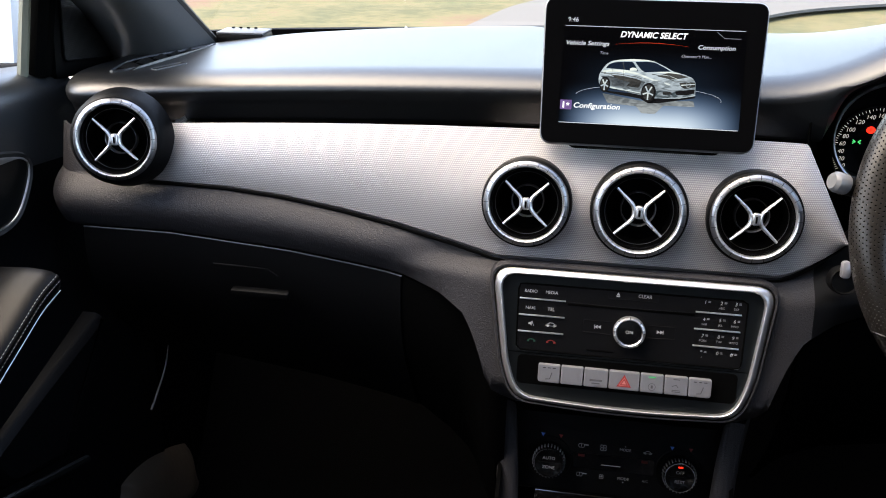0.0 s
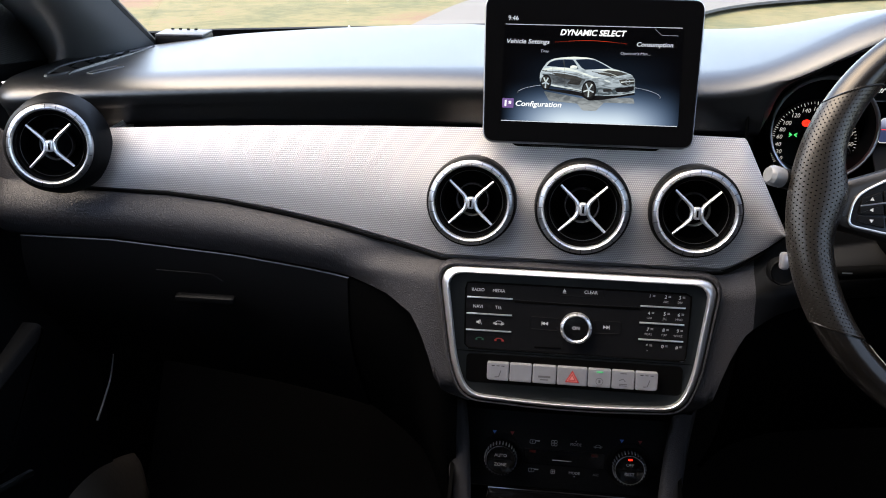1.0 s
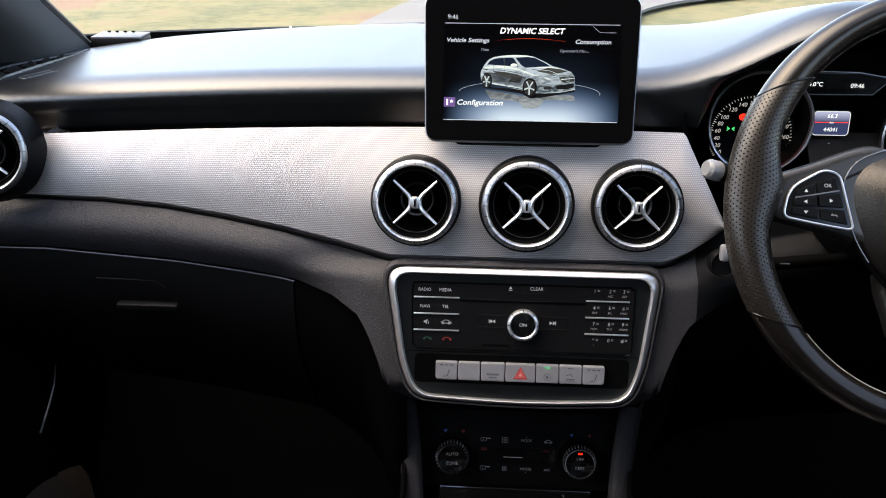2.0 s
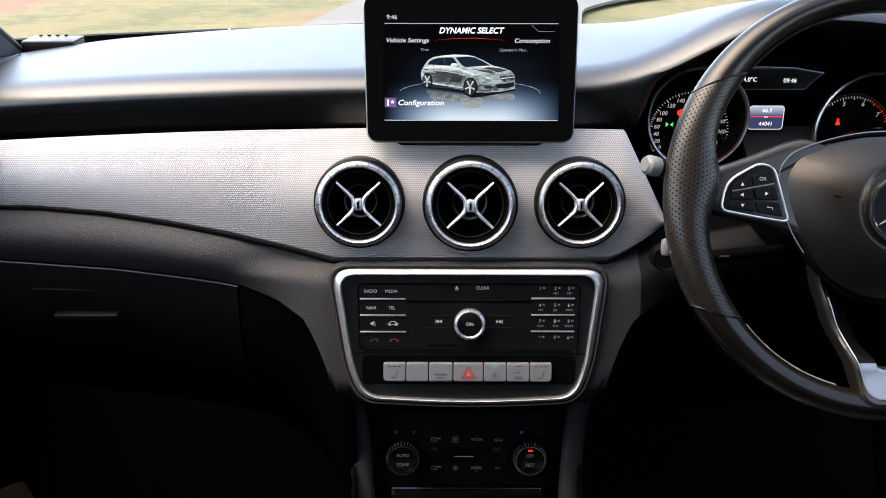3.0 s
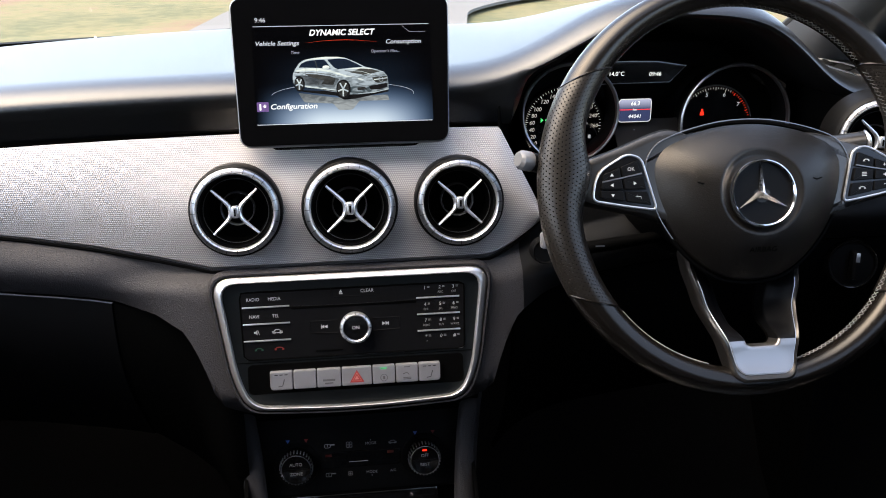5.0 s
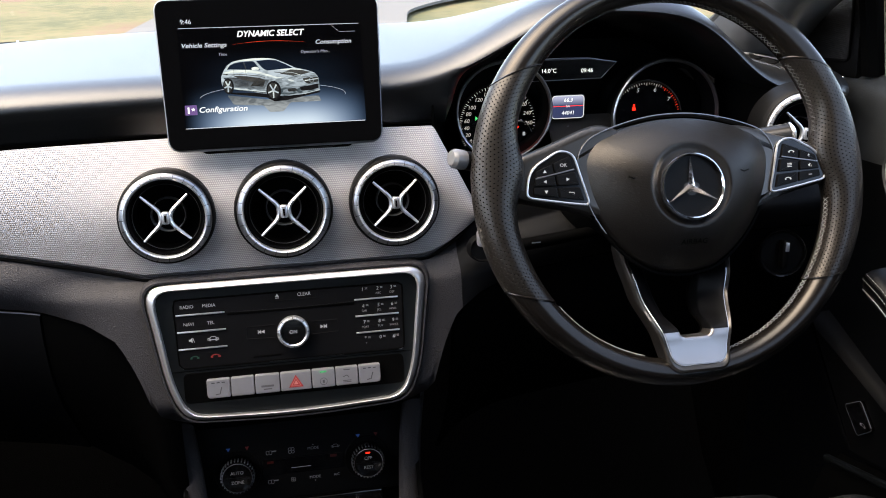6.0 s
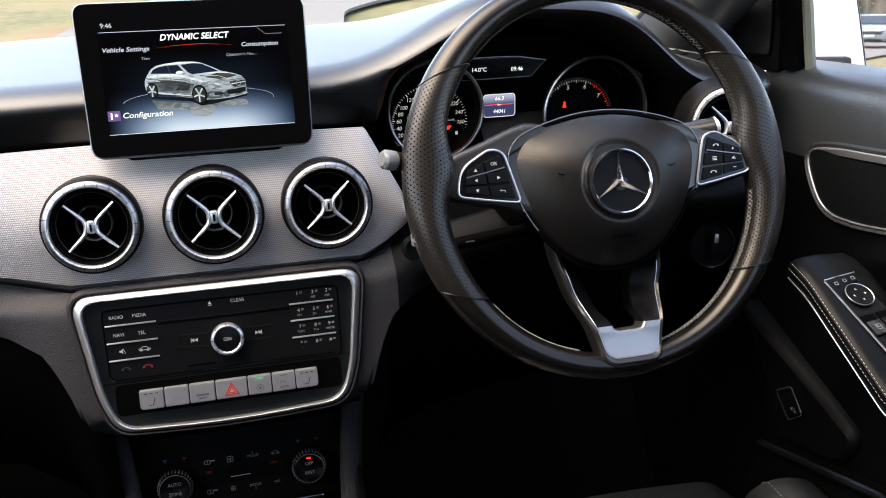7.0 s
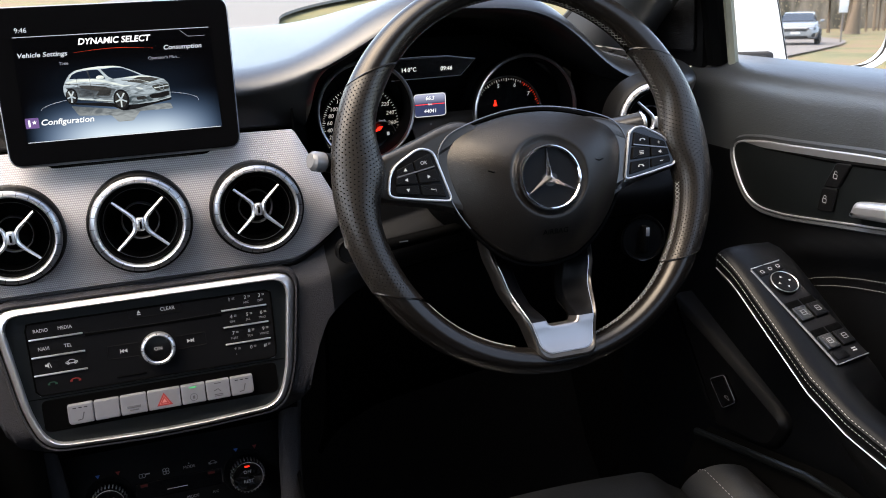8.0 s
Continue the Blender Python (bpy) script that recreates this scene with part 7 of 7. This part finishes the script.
link(leaf_nodes, both.outputs[0], leaf_nodes.nodes["Material Output"].inputs["Surface"])
CARPAINT = surface("pale_grey_car_paint", (0.17, 0.18, 0.19), 0.25, bump=0, vary=0.04, coat=0.6)
GLASSY = surface("dark_car_glass", (0.02, 0.025, 0.03), 0.08, bump=0, vary=0.1)

gr = sheet(80, 80, lambda u, v: (-400 + 800 * u, -400 + 800 * v, 0.05 * noise.noise((u * 30, v * 30, 2)) * smooth(0.02, 0.08, abs(u - 0.5) + abs(v - 0.5)) - 0.05))
tagged(part("ground", gr, GRASS), "grass verge strewn with yellow and brown leaves", "ground", kind="structure")
rd = sheet(4, 60, lambda u, v: (5.4 + 4.0 * u - 8.5 * smooth(0.45, 0.95, v), -95 + 92 * v, 0.012))
tagged(part("road", rd, ASPHALT), "worn grey asphalt lane", "road", kind="structure")
lane = smooth_row([(-0.3, 6.0, 0), (0.0, 8.3, 0), (0.4, 9.9, 0), (1.7, 11.4, 0), (4.0, 12.6, 0), (9.0, 13.8, 0), (20.0, 15.0, 0), (60.0, 17.0, 0)], 61)


def drive(u, v):
    k = round(v * 60)
    d = (lane[min(60, k + 1)] - lane[max(0, k - 1)]).normalized()
    p = lane[k] + Vector((d.y, -d.x, 0)) * (1.25 * (1 - 2 * u))
    return (p.x, p.y, 0.03 - 0.01 * abs(2 * u - 1))


tagged(part("pavement", sheet(6, 60, drive, 0.03), PALEPATH), "pale path curving away across the grass", "path", kind="structure")
bay = sheet(20, 20, lambda u, v: (-9 + 10.2 * u, -2.5 + 8.5 * v, 0.040 + 0.01 * noise.noise((u * 7, v * 7, 3))), 0.02)
tagged(part("parking_bay", bay, CONCRETE), "pale concrete surface that the car stands on", "pavement", kind="structure")


def build_parked_car(m):
    t = thing("parked_car", "pale grey coupe parked facing the camera car's rear", "car", m=m)
    prof = [(-2.35, 0.55, 0.30, 0.78), (-2.30, 0.80, 0.25, 0.86), (-1.9, 0.92, 0.22, 0.95), (-1.0, 0.95, 0.22, 1.02), (-0.3, 0.95, 0.22, 1.02), (0.8, 0.95, 0.22, 0.98), (1.5, 0.94, 0.22, 0.93), (2.1, 0.90, 0.24, 0.82), (2.36, 0.80, 0.30, 0.72), (2.42, 0.66, 0.38, 0.62)]
    rows = []
    for y, w, z0, z1 in prof:
        rows.append([(x, y, z) for x, z in rounded([(-w * 0.9, z0), (w * 0.9, z0), (w, (z0 + z1) / 2), (w * 0.86, z1), (-w * 0.86, z1), (-w, (z0 + z1) / 2)], 0.08, 4)])
    body = part("body", loops(rows), CARPAINT, t, "pale grey painted body")
    cab = []
    for y, w0, w1, z1 in ((-1.9, 0.72, 0.60, 0.98), (-1.2, 0.80, 0.60, 1.30), (-0.4, 0.82, 0.62, 1.385), (0.2, 0.82, 0.60, 1.33), (1.0, 0.80, 0.68, 0.97)):
        cab.append([(x, y, z) for x, z in rounded([(-w0, 0.93), (w0, 0.93), (w1, z1), (-w1, z1)], 0.06, 4)])
    part("cabin", loops(cab), CARPAINT, t, "pale grey cabin")
    part("windscreen", sheet(8, 6, lambda u, v: ((-0.70 + 1.4 * u) * (1 - 0.15 * v), 1.0 - 0.74 * v + 0.02, 0.985 + 0.335 * v + 0.015), 0.01), GLASSY, t, "dark windscreen")
    for s in (-1, 1):
        part("side_window", sheet(8, 4, lambda u, v: (s * (0.815 - 0.17 * v), 0.75 - 2.1 * u + (u - 0.3) * 0.6 * v, 0.99 + 0.28 * v), 0.01), GLASSY, t)
        hl = part("headlight", box(0.34, 0.10, 0.11, 0.03, pose(s * 0.62, 2.33, 0.66, 0, 0, -s * 14)), GLASSY, t, "slim headlight")
        part("lamp_core", box(0.20, 0.03, 0.035, 0.01, pose(s * 0.60, 2.385, 0.665)), CHROME, hl)
        part("side_intake", box(0.22, 0.06, 0.16, 0.03, pose(s * 0.68, 2.37, 0.42)), RUBBER, t)
        for y in (-1.45, 1.45):
            wh = part("wheel", lathe([(0.0, -0.10), (0.30, -0.11), (0.335, -0.07), (0.335, 0.07), (0.30, 0.11), (0.22, 0.10), (0.21, 0.06), (0.0, 0.06)], 32, pose(s * 0.86, y, 0.335, 0, s * 90)), RUBBER, t, "black tyre")
            for a in range(0, 360, 72):
                part("spoke", box(0.20, 0.05, 0.03, 0.01, pose(s * 0.955, y, 0.335, 0, s * 90) @ pose(0, 0, 0, 0, 0, a) @ pose(0.11, 0, 0.0)), KEYSILVER, wh)
        part("side_mirror", box(0.18, 0.10, 0.11, 0.03, pose(s * 0.99, 0.72, 1.0)), CARPAINT, t)
    part("grille", box(0.95, 0.06, 0.14, 0.03, pose(0, 2.40, 0.62)), RUBBER, t, "black grille")
    part("lower_intake", box(1.0, 0.06, 0.12, 0.03, pose(0, 2.39, 0.36)), RUBBER, t, "black lower intake")
    part("plate_bar", box(0.40, 0.02, 0.10, 0.005, pose(0, 2.44, 0.50)), PRINT, t)
    return t


build_parked_car(pose(5.9, -41, 0.02, 0, 0, 9))


def build_tree(x, y, h, r, seed):
    rnd = random.Random(seed)
    t = thing("tree", "tall tree with a rough trunk and thin autumn leaves", "tree", m=pose(x, y, 0), group="roadside trees")
    bend = [(0.15 * math.sin(k * 0.9 + seed), 0.15 * math.cos(k * 1.1 + seed), h * k / 6) for k in range(7)]
    part("trunk", tube(bend, [r * (1.5 if k == 0 else 1.0) * (1 - 0.13 * k) for k in range(7)], 12), BARK, t)
    tips = []
    limbs = []
    for k in range(11):
        z = h * (0.35 + 0.06 * k)
        a = rnd.uniform(0, 6.28)
        ln = rnd.uniform(2.0, 4.2) * (1 - 0.04 * k)
        p = [(0, 0, z), (ln * 0.5 * math.cos(a), ln * 0.5 * math.sin(a), z + ln * 0.25), (ln * math.cos(a), ln * math.sin(a), z + ln * 0.6)]
        limbs.append(tube(p, [r * 0.35, r * 0.2, r * 0.06], 6))
        tips += [p[1], p[2]]
    part("limbs", merge(*limbs), BARK, t)
    verts, faces = [], []
    for q in range(2600):
        c = rnd.choice(tips)
        o = Vector((c[0] + rnd.gauss(0, 0.9), c[1] + rnd.gauss(0, 0.9), c[2] + rnd.gauss(0, 0.7)))
        e = Euler((rnd.uniform(0, 3), rnd.uniform(0, 3), rnd.uniform(0, 3))).to_matrix()
        sz = rnd.uniform(0.05, 0.12)
        n0 = len(verts)
        for a, b in ((-1, -0.6), (1, -0.6), (1, 0.6), (-1, 0.6)):
            verts.append(o + e @ Vector((a * sz, b * sz, 0)))
        faces.append((n0, n0 + 1, n0 + 2, n0 + 3))
    me = bpy.data.meshes.new("crown")
    me.from_pydata(verts, [], faces)
    part("crown", me, LEAF, t, flat=True)


for k, (x, y, h, r) in enumerate(((12.5, -46, 14, 0.55), (4.0, -62, 15, 0.5), (17.0, -58, 13, 0.4), (8.0, -75, 16, 0.5), (-6.0, -55, 14, 0.45), (22.0, -70, 15, 0.5), (13.5, -72, 13, 0.35))):
    build_tree(x, y, h, r, k)

sg = thing("street_sign", "white sign plate on a thin grey post", "sign", (8.2, -44, 0))
part("post", tube([(8.2, -44, 0), (8.2, -44, 1.5), (8.2, -44, 2.05)], 0.04, 8), ASPHALT, sg)
part("plate", box(0.40, 0.03, 0.65, 0.02, pose(8.2, -43.9, 1.7)), PRINT, sg)


def build_woods():
    rnd = random.Random(5)
    verts, faces = [], []
    for q in range(9000):
        a = rnd.uniform(-1.1, 1.1)
        d = rnd.uniform(85, 110)
        o = Vector((d * math.sin(a), -d * math.cos(a), rnd.uniform(0, 1) ** 1.3 * (5 + 4 * noise.noise((a * 9, 1, 0))) + rnd.uniform(0, 4)))
        e = Euler((rnd.uniform(0, 3), rnd.uniform(0, 3), rnd.uniform(0, 3))).to_matrix()
        sz = rnd.uniform(0.04, 0.10)
        n0 = len(verts)
        for x, y in ((-1, -0.5), (0.4, -0.8), (1, 0.5), (-0.4, 0.8)):
            verts.append(o + e @ Vector((x * sz, y * sz, 0)))
        faces.append((n0, n0 + 1, n0 + 2, n0 + 3))
    me = bpy.data.meshes.new("woods")
    me.from_pydata(verts, [], faces)
    tagged(part("woods", me, LEAF, flat=True), "brown autumn woodland behind the road", "woods", kind="stuff")

    m, nt, b = nodes_of("hazy_woodland")
    tc = nt.nodes.new("ShaderNodeTexCoord")
    mp = nt.nodes.new("ShaderNodeVectorMath")
    mp.operation = "MULTIPLY"
    mp.inputs[1].default_value = (1.0, 1.0, 0.25)
    link(nt, tc.outputs["Object"], mp.inputs[0])
    nz = nt.nodes.new("ShaderNodeTexNoise")
    nz.inputs["Scale"].default_value, nz.inputs["Detail"].default_value = 0.8, 7.0
    link(nt, mp.outputs[0], nz.inputs["Vector"])
    cr = nt.nodes.new("ShaderNodeValToRGB")
    e = cr.color_ramp.elements
    e[0].position, e[0].color = 0.36, (0.055, 0.050, 0.036, 1)
    e[1].position, e[1].color = 0.66, (0.20, 0.165, 0.13, 1)
    link(nt, nz.outputs["Fac"], cr.inputs["Fac"])
    link(nt, cr.outputs["Color"], b.inputs["Base Color"])
    b.inputs["Roughness"].default_value = 1.0
    far = sheet(160, 6, lambda u, v: (126 * math.sin(-1.2 + 2.4 * u), -126 * math.cos(-1.2 + 2.4 * u), -0.5 + v * (10 + 3 * noise.noise((u * 40, 0, 0)) + 2 * noise.noise((u * 130, 3, 0)))))
    tagged(part("backdrop", far, m), "hazy far edge of the brown woodland", "woodland", kind="structure")

    rnd = random.Random(9)
    stems = []
    for q in range(90):
        a, d = rnd.uniform(-0.5, 1.0), rnd.uniform(78, 108)
        x, y, r = d * math.sin(a), -d * math.cos(a), rnd.uniform(0.10, 0.28)
        h = rnd.uniform(9, 15)
        stems.append(tube([(x, y, -0.2), (x + rnd.uniform(-0.3, 0.3), y, h * 0.5), (x + rnd.uniform(-0.8, 0.8), y, h)], [r, r * 0.7, r * 0.25], 7))
    tagged(part("woodland_trunks", merge(*stems), BARK), "slim bare trunks of the woodland behind the road", "trunks", kind="stuff")


build_woods()
